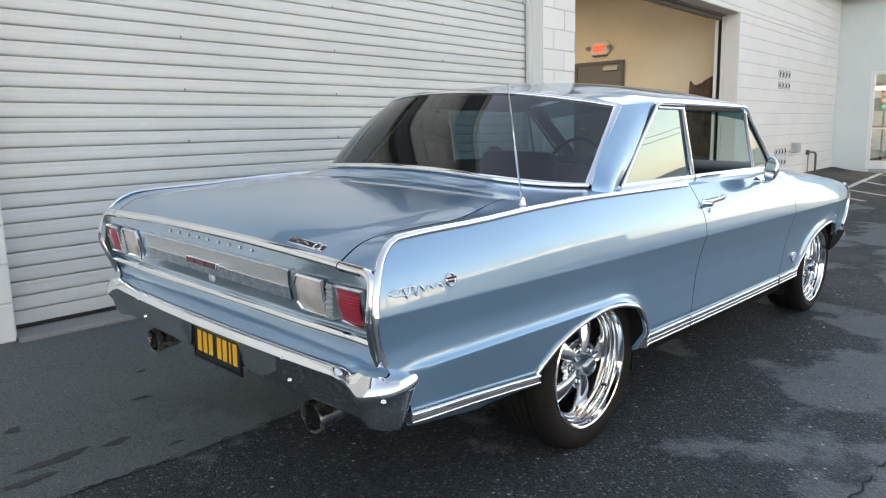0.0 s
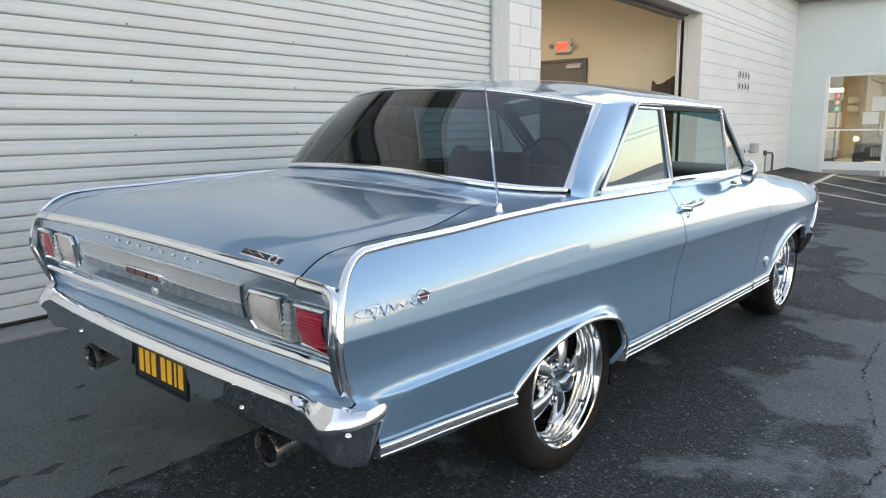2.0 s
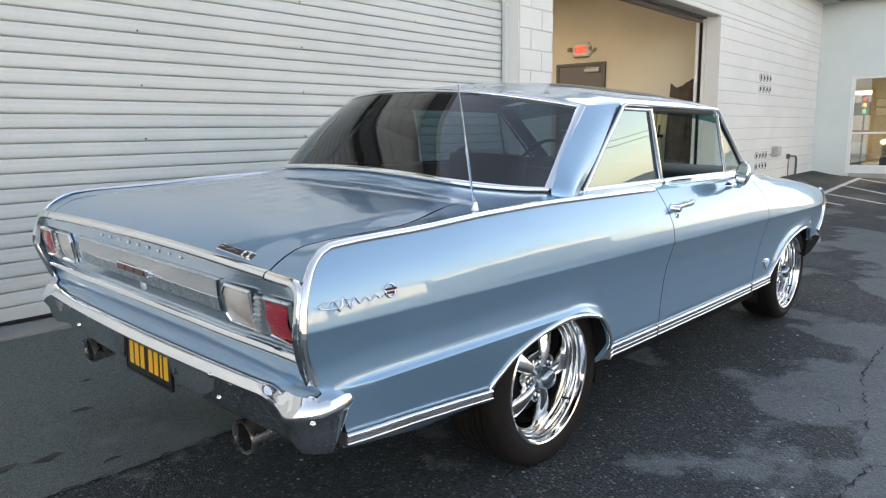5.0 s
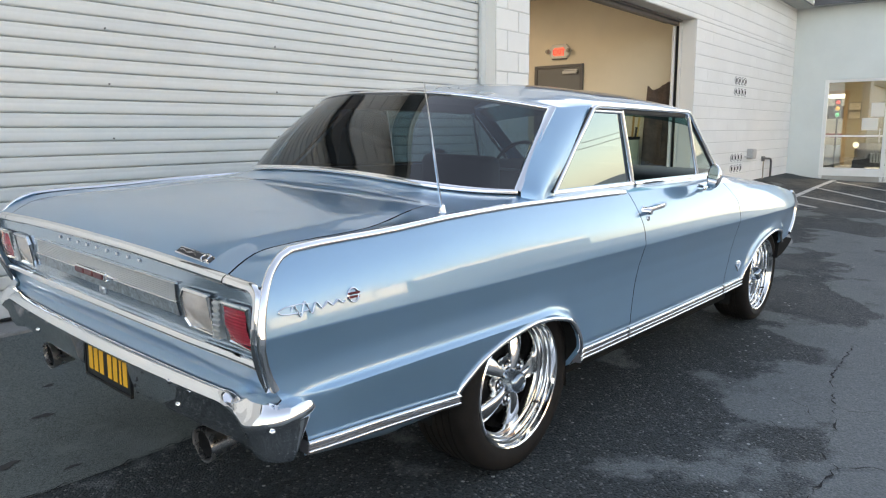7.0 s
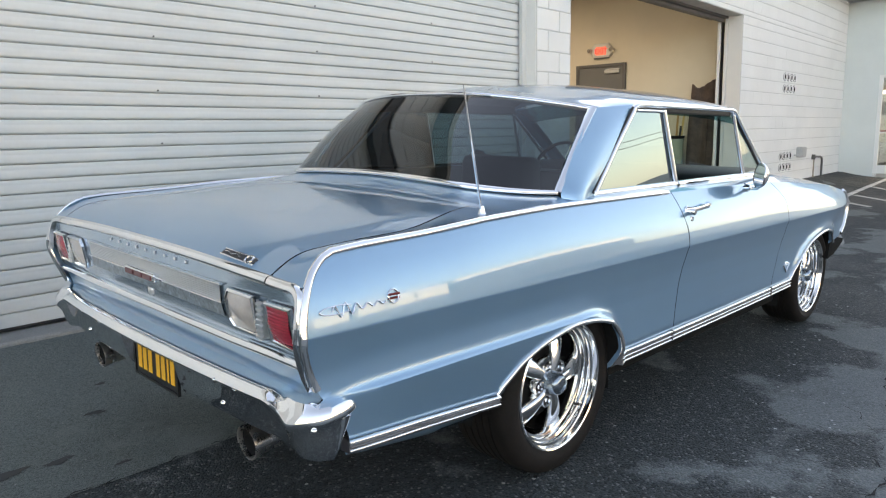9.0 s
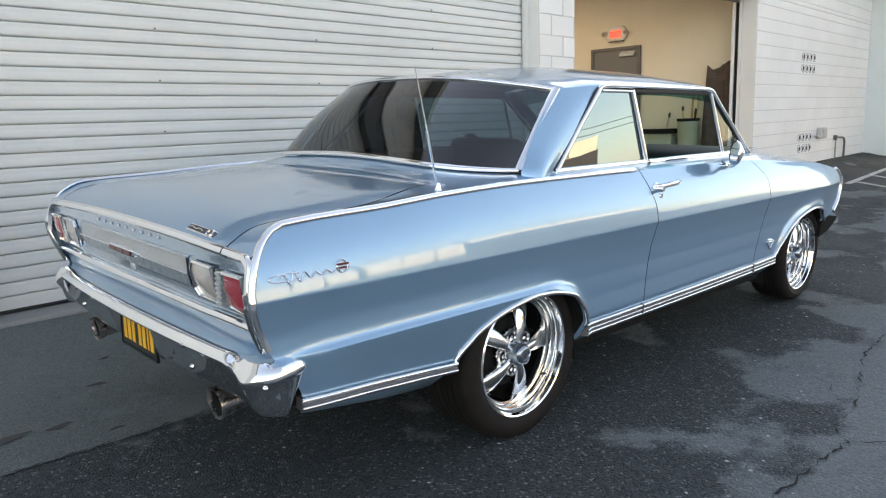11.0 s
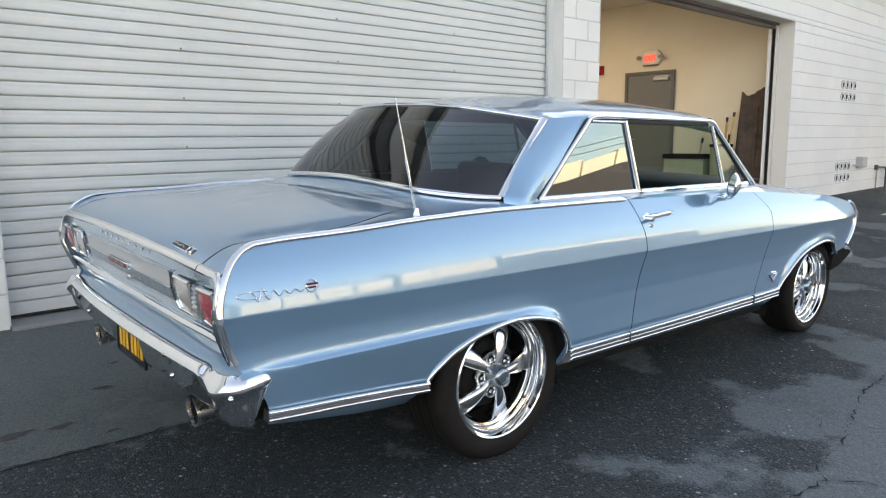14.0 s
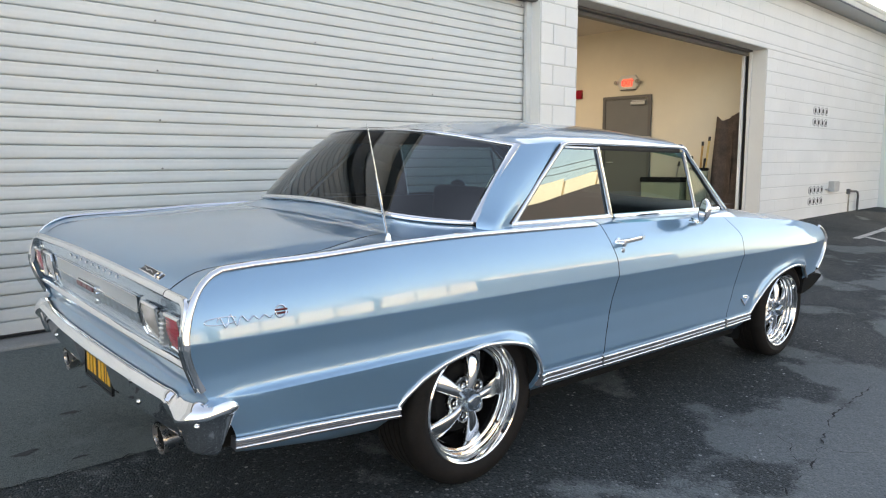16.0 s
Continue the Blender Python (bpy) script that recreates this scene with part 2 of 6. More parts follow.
M_RUST = material("rusty_primer_panel", (0.085, 0.060, 0.048), rough=0.75, vary=0.45, scale=5.0, fine=0.3, fine_scale=60.0, bump=0.003, bump_scale=14.0)
M_WOOD = material("handle_wood", (0.45, 0.27, 0.09), rough=0.5, vary=0.2, scale=12.0)
M_YELLOW = material("yellow_handle", (0.66, 0.47, 0.17), rough=0.45, vary=0.1, scale=20.0)
M_BIN = material("grey_green_bin", (0.30, 0.33, 0.24), rough=0.5, vary=0.1, scale=6.0)
M_PIPEGREY = material("grey_conduit", (0.10, 0.10, 0.10), rough=0.5, metal=0.4, vary=0.2, scale=10.0)
M_BOXGREY = material("grey_box_paint", (0.42, 0.42, 0.41), rough=0.5, vary=0.1, scale=10.0)
M_WHITEHALL = material("cream_stucco", (0.90, 0.75, 0.52), rough=0.85, vary=0.08, scale=0.3)
M_OPPROOF = material("grey_metal_roof", (0.33, 0.36, 0.40), rough=0.5, vary=0.08, scale=0.3)
M_OXBLOOD = material("dark_red_base_paint", (0.020, 0.006, 0.005), rough=0.7, vary=0.3, scale=0.5)
M_OPPBASE = material("grey_shop_base", (0.27, 0.27, 0.30), rough=0.7, vary=0.2, scale=0.4)


# ---------------------------------------------------------------- builders
def bm_new():
    return bmesh.new()


def link_mesh(name, bm, mat, smooth=None):
    me = bpy.data.meshes.new(name)
    bm.to_mesh(me)
    bm.free()
    for m in (mat if isinstance(mat, (list, tuple)) else [mat]):
        me.materials.append(m)
    if smooth:
        me.shade_smooth()
        me.set_sharp_from_angle(angle=radians(smooth))
    return me


def part(name, bm, mat, parent, label="", smooth=None):
    ob = new(name, link_mesh(name, bm, mat, smooth))
    ob.parent = parent
    return tagged(ob, label)


def thing(name, label, category, at=None, group="", kind=""):
    ob = new(name)
    ob.empty_display_size = 0.2
    if at is not None:
        ob.matrix_world = at
    return tagged(ob, label, category, group, kind)


def solid(name, bm, mat, label="", category="", group="", kind="", smooth=None):
    return tagged(new(name, link_mesh(name, bm, mat, smooth)), label, category, group, kind)


def box(bm, lo, hi, bevel=0.0, m=None, seg=2):
    r = bmesh.ops.create_cube(bm, size=1.0)
    vs = r["verts"]
    lo, hi = Vector(lo), Vector(hi)
    for v in vs:
        v.co = Vector(((lo[i] + hi[i]) / 2 + v.co[i] * (hi[i] - lo[i])) for i in range(3))
    if bevel:
        es = list({e for v in vs for e in v.link_edges})
        r2 = bmesh.ops.bevel(bm, geom=es, offset=bevel, segments=seg, affect="EDGES", profile=0.5)
        vs = list({v for f in r2["faces"] for v in f.verts} | {v for v in vs if v.is_valid})
    if m is not None:
        bmesh.ops.transform(bm, matrix=m, verts=[v for v in vs if v.is_valid])
    return bm


def boxes(*args, bevel=0.0):
    bm = bm_new()
    for lo, hi in args:
        box(bm, lo, hi, bevel)
    return bm


def grid(bm, rows, close=False, flip=False):
    """Skin of a list of rows of points."""
    vs = [[bm.verts.new(p) for p in r] for r in rows]
    n = len(rows[0])
    for a, b in zip(vs[:-1], vs[1:]):
        for j in range(n if close else n - 1):
            k = (j + 1) % n
            q = [a[j], a[k], b[k], b[j]]
            u = []
            for v in q:
                if not any((v.co - w.co).length < 1e-6 for w in u):
                    u.append(v)
            if len(u) >= 3:
                bm.faces.new(u[::-1] if flip else u)
    return vs


def tidy(bm):
    bmesh.ops.remove_doubles(bm, verts=bm.verts, dist=1e-5)
    bmesh.ops.recalc_face_normals(bm, faces=bm.faces)
    return bm


def sweep(path, profile, out, cap=True, closed_profile=True, bm=None):
    """A bar of the profile (a, b) along path: a goes along out (a vector, or one per point), b along the binormal."""
    bm = bm or bm_new()
    P = [Vector(p) for p in path]
    rows = []
    for i, p in enumerate(P):
        t = (P[min(i + 1, len(P) - 1)] - P[max(i - 1, 0)]).normalized()
        o = Vector(out[i] if isinstance(out, list) else out)
        o = (o - t * o.dot(t)).normalized()
        b = t.cross(o)
        rows.append([p + o * u + b * w for u, w in profile])
    vs = grid(bm, rows, close=closed_profile)
    if cap and closed_profile:
        bm.faces.new(vs[0])
        bm.faces.new(vs[-1][::-1])
    bmesh.ops.recalc_face_normals(bm, faces=bm.faces)
    return bm


def ring(r, n=12, r2=None):
    return [(math.cos(2 * math.pi * i / n) * r, math.sin(2 * math.pi * i / n) * (r2 or r)) for i in range(n)]


def rod(bm, a, b, r, n=12, r2=None):
    a, b = Vector(a), Vector(b)
    d = (b - a).normalized()
    o = Vector((0, 0, 1)) if abs(d.z) < 0.9 else Vector((1, 0, 0))
    o = (o - d * o.dot(d)).normalized()
    c = d.cross(o)
    rows = [[p + (o * math.cos(2 * math.pi * i / n) + c * math.sin(2 * math.pi * i / n)) * q for i in range(n)] for p, q in ((a, r), (b, r2 or r))]
    vs = grid(bm, rows, close=True)
    bm.faces.new(vs[0][::-1])
    bm.faces.new(vs[1])
    return bm


def lathe(bm, prof, axis="y", n=48, centre=(0, 0, 0)):
    """Turn a profile of (radius, along) about an axis through centre."""
    rows = []
    for r, h in prof:
        row = []
        for i in range(n):
            a = 2 * math.pi * i / n
            c, s = math.cos(a) * r, math.sin(a) * r
            v = {"y": (c, h, s), "z": (c, s, h), "x": (h, c, s)}[axis]
            row.append(Vector(v) + Vector(centre))
        rows.append(row)
    grid(bm, rows, close=True)
    bmesh.ops.remove_doubles(bm, verts=bm.verts, dist=1e-6)
    return bm


def smooth_fn(xs, ys):
    """A smooth curve through points (monotone cubic)."""
    xs, ys = np.array(xs, float), np.array(ys, float)
    d = np.diff(ys) / np.diff(xs)
    m = np.zeros(len(xs))
    m[0], m[-1] = d[0], d[-1]
    for i in range(1, len(xs) - 1):
        m[i] = 0.0 if d[i - 1] * d[i] <= 0 else 2 * d[i - 1] * d[i] / (d[i - 1] + d[i])

    def f(x):
        x = min(max(float(x), xs[0]), xs[-1])
        i = min(int(np.searchsorted(xs, x, side="right")) - 1, len(xs) - 2)
        h = xs[i + 1] - xs[i]
        s = (x - xs[i]) / h
        return float((2 * s**3 - 3 * s**2 + 1) * ys[i] + (s**3 - 2 * s**2 + s) * h * m[i] + (-2 * s**3 + 3 * s**2) * ys[i + 1] + (s**3 - s**2) * h * m[i + 1])

    return f


def step01(a, b, x):
    s = min(max((x - a) / (b - a), 0.0), 1.0)
    return s * s * (3 - 2 * s)


# ---------------------------------------------------------------- the ground
WALL_Y = 1.94
GROUND_Y = smooth_fn([-3.0, -2.0, 0.0, 0.95, 1.5, 1.94, 2.6], [-0.090, -0.066, 0.0, 0.0313, 0.080, 0.160, 0.172])


def ground_z(x, y):
    xs = -0.0076 * min(max(x, -5.0), 3.0)
    xs += step01(3.0, 14.0, x) * 0.058
    return -0.030 + xs + GROUND_Y(y)


def xrange_list(a, b, s):
    n = max(1, int(round((b - a) / s)))
    return [a + (b - a) * i / n for i in range(n + 1)]


bm = bm_new()
gx = [-900, -300, -100, -40, -15, -8] + xrange_list(-5, 17, 0.5) + [22, 40, 100, 300, 900]
gy = [-900, -300, -100, -40, -20, -10, -6, -4] + xrange_list(-3, 2.6, 0.2) + [3.0, 8, 20, 100, 900]
grid(bm, [[(x, y, ground_z(x, y)) for y in gy] for x in gx])
tidy(bm)
solid("ground", bm, M_ASPHALT, "dark grey worn asphalt with pale patches", "ground", kind="structure", smooth=40)


def ground_strip(bm, a, b, w, lift):
    """A painted strip of width w that lies on the ground from a to b."""
    a, b = Vector((*a, 0)), Vector((*b, 0))
    d = (b - a).normalized()
    n = Vector((-d.y, d.x, 0)) * w / 2
    k = max(2, int((b - a).length / 0.25))
    rows = []
    for i in range(k + 1):
        p = a.lerp(b, i / k)
        rows.append([(q.x, q.y, ground_z(q.x, q.y) + lift) for q in (p - n, p + n)])
    grid(bm, rows)
    return bm


STRIPES = [((10.0, 0.67), (15.9, 0.90)), ((15.45, 0.82), (13.3, -0.75)), ((13.37, 0.75), (11.0, -0.95)), ((11.5, 0.67), (9.9, -0.95)), ((10.35, 0.63), (9.85, 0.1))]
for a, b in STRIPES:
    bm = ground_strip(bm_new(), a, b, 0.10, 0.004)
    solid("parking_line", tidy(bm), M_STRIPE, "worn white painted parking line on asphalt", "road marking", group="parking lines", kind="structure")

# smoother sealed strip between the paving joint and the shop wall
JOINT_Y = lambda x: 0.318 + 0.012 * math.sin(x * 2.3) + 0.006 * math.sin(x * 7.1)
bm = bm_new()
rows = []
for x in xrange_list(-6.0, 4.4, 0.1):
    rows.append([(x, y, ground_z(x, y) + 0.004) for y in [JOINT_Y(x)] + xrange_list(0.5, 1.9, 0.1) + [1.94]])
grid(bm, rows)
solid("road_apron", tidy(bm), M_APRON, "smooth grey-green sealed asphalt in front of the shutter", "apron", kind="structure", smooth=40)


def crack_line(name, pts, w, seed):
    """A ragged dark crack that follows pts over the ground."""
    rng = random.Random(seed)
    bm = bm_new()
    rows = []
    P = [Vector((*p, 0)) for p in pts]
    for a, b in zip(P[:-1], P[1:]):
        n = max(2, int((b - a).length / 0.03))
        d = (b - a).normalized()
        side = Vector((-d.y, d.x, 0))
        for i in range(n):
            p = a.lerp(b, i / n) + side * rng.uniform(-0.012, 0.012)
            h = w * rng.uniform(0.0, 0.6) * (0.15 if rng.random() < 0.25 else 1.0)
            rows.append([(q.x, q.y, ground_z(q.x, q.y) + 0.0065) for q in (p - side * h, p + side * h)])
    grid(bm, rows)
    return solid(name, tidy(bm), M_CRACK, "ragged dark crack in the asphalt", "crack", group="asphalt cracks", kind="structure")


crack_line("crack", [(x, JOINT_Y(x) + 0.002) for x in xrange_list(-4.0, 4.0, 0.2)], 0.006, 1)
crack_line("crack", [(-0.2, -1.64), (0.299, -1.679), (0.524, -1.70), (0.716, -1.722), (0.80, -1.66), (0.915, -1.642), (1.10, -1.66), (1.363, -1.608), (1.9, -1.50), (2.6, -1.52)], 0.010, 2)
crack_line("crack", [(0.716, -1.722), (0.80, -1.80), (0.84, -1.90)], 0.007, 3)
crack_line("crack", [(0.915, -1.642), (0.95, -1.50), (1.02, -1.42), (1.04, -1.30)], 0.006, 4)
crack_line("crack", [(0.524, -1.70), (0.47, -1.60), (0.38, -1.54)], 0.006, 5)
crack_line("crack", [(0.80, -1.66), (0.74, -1.54), (0.66, -1.50), (0.60, -1.40)], 0.005, 7)
crack_line("crack", [(1.10, -1.66), (1.18, -1.54), (1.30, -1.50), (1.38, -1.38)], 0.005, 8)
crack_line("crack", [(0.299, -1.679), (0.22, -1.80), (0.10, -1.86)], 0.006, 9)
crack_line("crack", [(0.95, -1.50), (0.86, -1.44), (0.80, -1.33)], 0.004, 10)
crack_line("crack", [(1.363, -1.608), (1.40, -1.72), (1.5, -1.80)], 0.006, 6)


def oil_stain(x, y, rx, ry, seed):
    rng = random.Random(seed)
    bm = bm_new()
    n = 28
    ph = [rng.uniform(0, 6.28) for _ in range(4)]
    vs = []
    for i in range(n):
        a = 2 * math.pi * i / n
        k = 1 + 0.25 * math.sin(2 * a + ph[0]) + 0.2 * math.sin(3 * a + ph[1]) + 0.15 * math.sin(7 * a + ph[2])
        px, py = x + rx * k * math.cos(a), y + ry * k * math.sin(a)
        vs.append(bm.verts.new((px, py, ground_z(px, py) + 0.0072)))
    bm.faces.new(vs)
    return solid("oil_stain", bm, M_OIL, "dark oily spot on the asphalt", "stain", group="oil stains", kind="structure")


for k, (x, y, rx, ry) in enumerate(((-1.51, 1.00, 0.035, 0.022), (-1.49, 0.62, 0.10, 0.03), (-1.28, 0.60, 0.05, 0.02), (-1.12, 0.42, 0.025, 0.012), (-1.62, 0.52, 0.07, 0.025), (-1.0, 0.95, 0.05, 0.014), (-0.85, 1.25, 0.03, 0.010))):
    oil_stain(x, y, rx, ry, k)

# concrete gutter slab along the lot
bm = bm_new()
for x0, x1 in ((-14.0, -9.0), (-8.99, -5.8), (-5.79, -2.6), (-2.59, 0.6), (0.61, 3.9), (3.91, 8.0), (8.01, 12.0)):
    rows = []
    for x in xrange_list(x0, x1, 0.4):
        e = -1.962 - 0.022 * (x - 0.5)
        rows.append([(x, y, ground_z(x, y) + d) for y, d in ((e, -0.02), (e - 0.004, 0.008), (e - 0.02, 0.012), (e - 1.0, 0.012), (e - 2.4, 0.012), (e - 2.41, -0.02))])
    grid(bm, rows)
solid("pavement", tidy(bm), M_CONCRETE, "pale grey concrete slab beside the asphalt", "pavement", kind="structure", smooth=30)


# worn pale street beyond the slab
bm = bm_new()
grid(bm, [[(x, y, ground_z(x, y) + 0.006) for y in (-33.0, -20.0, -10.0, -5.2)] for x in (-120, -40, -5, 3, 14, 40, 150)])
solid("road", tidy(bm), M_STREET, "worn pale grey street", "road", kind="structure")


# ---------------------------------------------------------------- the shop building
WALL_TOP, OPEN_TOP, WALL_BASE = 3.86, 2.91, 0.143
COURSE, LONG = 0.2032, 0.4064
DOOR_X = (-1.171, 3.82)
OPEN_X = (4.448, 9.484)
CORNER_X = 16.0


def wall_backing(name, lo, hi, label):
    return solid(name, boxes((lo, hi)), M_MORTAR, label, "wall", kind="structure")


BLOCK_MESHES = {}


def block_mesh(length, height, soft):
    """One painted block face with softened arrises, standing 7 mm proud of the mortar."""
    key = (round(length, 3), round(height, 3), soft)
    if key not in BLOCK_MESHES:
        bm = bm_new()
        c, d = 0.006, 0.007
        rows = []
        for y, i in ((0.004, 0.0), (-d + 0.004, 0.0), (-d, c * 0.6)):
            h = i * soft
            rows.append([(h, y, i), (length - h, y, i), (length - h, y, height - i), (h, y, height - i)])
        vs = grid(bm, rows, close=True)
        bm.faces.new(vs[-1])
        bmesh.ops.recalc_face_normals(bm, faces=bm.faces)
        BLOCK_MESHES[key] = link_mesh("block", bm, M_BLOCK)
    return BLOCK_MESHES[key]


def lay_blocks(wall, x0, x1, z0, z1, y=WALL_Y, turn=None, phase=0.0, jx=0.0010):
    """Courses of blocks in running bond over a stretch of a wall; courses are counted from the wall's base."""
    j = 0.010
    k0, k1 = int(math.floor((z0 - WALL_BASE) / COURSE + 1e-6)), int(math.ceil((z1 - WALL_BASE) / COURSE - 1e-6))
    for k in range(k0, k1):
        za, zb = max(z0, WALL_BASE + k * COURSE), min(z1, WALL_BASE + (k + 1) * COURSE)
        if zb - za < 0.03:
            continue
        i0 = int(math.floor((x0 - phase) / LONG)) - 1
        for i in range(i0, i0 + int((x1 - x0) / LONG) + 4):
            xa = phase + i * LONG + (LONG / 2 if k % 2 else 0.0)
            xb = xa + LONG
            xa, xb = max(xa, x0), min(xb, x1)
            if xb - xa < 0.05:
                continue
            ob = new("block", block_mesh(xb - xa - jx, zb - za - j, 1.0 if jx > 0.005 else 0.12))
            ob.matrix_world = (turn or Matrix.Identity(4)) @ Matrix.Translation((xa + jx / 2, 0, za + j / 2)) if turn else pose(xa + jx / 2, y, za + j / 2)
            ob.parent = wall


Y0, Y1 = WALL_Y, WALL_Y + 0.25  # front and back faces of the block wall
wall_left = wall_backing("wall_left", (-6.0, Y0, -0.3), (DOOR_X[0], Y1, OPEN_TOP + 0.1), "white painted concrete block wall beside the shutter")
wall_pier = wall_backing("wall_pier", (DOOR_X[1], Y0, -0.3), (OPEN_X[0], Y1, OPEN_TOP), "white painted concrete block pier between two door openings")
wall_right = wall_backing("wall_right", (OPEN_X[1], Y0, -0.3), (CORNER_X, Y1, OPEN_TOP), "white painted concrete block wall with vent blocks")
wall_header = wall_backing("wall_header", (DOOR_X[0], Y0, OPEN_TOP + 0.1), (OPEN_X[0], Y1, WALL_TOP), "white painted concrete block wall over the shutter")
wall_head = wall_backing("wall_head", (OPEN_X[0], Y0, OPEN_TOP), (CORNER_X, Y1, WALL_TOP), "white painted concrete block wall above the open bay")
wall_backing("wall_upper_left", (-6.0, Y0, OPEN_TOP + 0.1), (DOOR_X[0], Y1, WALL_TOP), "white painted concrete block wall above the shutter pier")
solid("trim_lintel", boxes(((DOOR_X[1], Y0 + 0.002, OPEN_TOP + 0.0005), (OPEN_X[0], Y1 - 0.002, OPEN_TOP + 0.0995))), M_MORTAR, "painted lintel over the block pier", "lintel", kind="structure")

# eaves along the roof: grey metal soffit, dark drip edge and pale gutter face, with the flat roof behind
EAVE = 0.41
solid("trim_soffit", boxes(((-6.0, Y0 - EAVE + 0.012, WALL_TOP + 0.001), (CORNER_X - EAVE, Y1, WALL_TOP + 0.02))), M_SOFFIT, "grey painted metal soffit under the eaves", "soffit", kind="structure")
solid("trim_drip_edge", boxes(((-6.0, Y0 - EAVE - 0.012, WALL_TOP - 0.022), (CORNER_X - EAVE - 0.012, Y0 - EAVE + 0.011, WALL_TOP + 0.0005)), bevel=0.004), M_FLASHING, "dark drip edge under the gutter", "drip edge", kind="structure")
bm = bm_new()
gut = [(0.012, 0.001), (-0.010, 0.001), (-0.014, 0.008), (-0.014, 0.085), (-0.024, 0.10), (-0.030, 0.13), (-0.030, 0.165), (-0.022, 0.17), (0.012, 0.17)]
vs = grid(bm, [[(x, Y0 - EAVE + a, WALL_TOP + b) for a, b in gut] for x in (-6.0, CORNER_X - EAVE - 0.03)], close=True)
bm.faces.new(vs[0][::-1])
bm.faces.new(vs[1])
solid("trim_gutter", tidy(bm), M_GUTTER, "beige metal gutter along the roof edge", "gutter", kind="structure")
solid("roof_shop", boxes(((-6.0, Y0 - EAVE + 0.013, WALL_TOP + 0.022), (CORNER_X - EAVE, Y1, WALL_TOP + 0.15)), ((-6.0, Y1 + 0.001, WALL_TOP + 0.002), (CORNER_X + 8, 12.0, WALL_TOP + 0.15))), M_FLASHING, "flat dark roof of the shop", "roof", kind="structure")

# side walls and partitions of the shop
solid("wall_west", boxes(((-6.2, Y0, -0.3), (-6.0, 12.0, WALL_TOP))), M_STUCCO, "plain outer wall of the shop", "wall", kind="structure")
solid("wall_north", boxes(((-6.0, 11.8, -0.3), (24.0, 12.0, WALL_TOP - 0.1))), M_STUCCO, "plain rear wall of the shop", "wall", kind="structure")
EXIT_X = 9.86
solid("wall_bay_east", boxes(((EXIT_X, Y1, 0.0), (EXIT_X + 0.15, 9.0, 3.60))), M_BEIGE, "warm beige painted wall inside the open bay", "wall", kind="structure")
solid("wall_bay_back", boxes(((3.6, 8.85, 0.0), (EXIT_X, 9.0, 3.60))), M_BEIGE, "beige painted rear wall of the open bay", "wall", kind="structure")
solid("wall_bay_west", boxes(((3.90, Y1, 0.0), (4.05, 8.85, 3.60))), M_BEIGE, "beige painted partition of the open bay", "wall", kind="structure")
solid("ceiling_bay", boxes(((3.90, Y1, 3.60), (EXIT_X + 0.15, 9.0, 3.70))), M_CEIL, "plain painted ceiling of the open bay", "ceiling", kind="structure")
solid("floor_bay", boxes(((4.05, Y0 + 0.01, 0.0), (EXIT_X, 8.85, 0.16))), M_SHOPFLOOR, "grey concrete floor of the open bay", "floor", kind="structure")

# metal frame round the open bay: head track and side guide
bm = boxes(((OPEN_X[0] + 0.02, Y1 - 0.03, OPEN_TOP - 0.03), (OPEN_X[1] - 0.02, Y1 + 0.25, OPEN_TOP - 0.001)), ((OPEN_X[0] + 0.02, Y1 + 0.03, OPEN_TOP - 0.075), (OPEN_X[1] - 0.02, Y1 + 0.10, OPEN_TOP - 0.03)), bevel=0.004)
solid("trim_bay_head", bm, M_DOORFRAME, "dark metal head track of the open bay door", "door track", kind="structure")
# black bar fills the guide's slot in place of its shade
bm = boxes(((OPEN_X[1] - 0.030, Y1 + 0.03, 0.16), (OPEN_X[1] - 0.002, Y1 + 0.065, OPEN_TOP - 0.08)), bevel=0.003)
solid("trim_bay_slot", bm, M_SOOT_SHADE, "black bar for the shade in the bay door's side guide slot", "door track", kind="structure")
bm = boxes(((OPEN_X[1] - 0.022, Y1 - 0.025, 0.16), (OPEN_X[1] - 0.002, Y1 + 0.02, OPEN_TOP - 0.03)), ((OPEN_X[1] - 0.050, Y1 + 0.075, 0.16), (OPEN_X[1] + 0.0, Y1 + 0.12, OPEN_TOP - 0.08)), bevel=0.004)
solid("trim_bay_guide", bm, M_WHITEFRAME, "white steel side guide of the open bay door", "door track", kind="structure")
bm = boxes(((OPEN_X[1] - 0.008, Y0 + 0.004, 0.14), (OPEN_X[1] - 0.0005, Y1 - 0.03, OPEN_TOP - 0.002)))
solid("trim_bay_jamb", bm, M_BLOCK, "white painted jamb face of the open bay", "door jamb", kind="structure")

for nm, xa, xb in (("trim_jamb_1", DOOR_X[1] - 0.008, DOOR_X[1] - 0.0005), ("trim_jamb_2", DOOR_X[0] + 0.0005, DOOR_X[0] + 0.008)):
    solid(nm, boxes(((xa, Y0 + 0.004, 0.165), (xb, Y1 - 0.002, OPEN_TOP + 0.098))), M_BLOCK, "white painted jamb face beside the shutter", "door jamb", kind="structure")

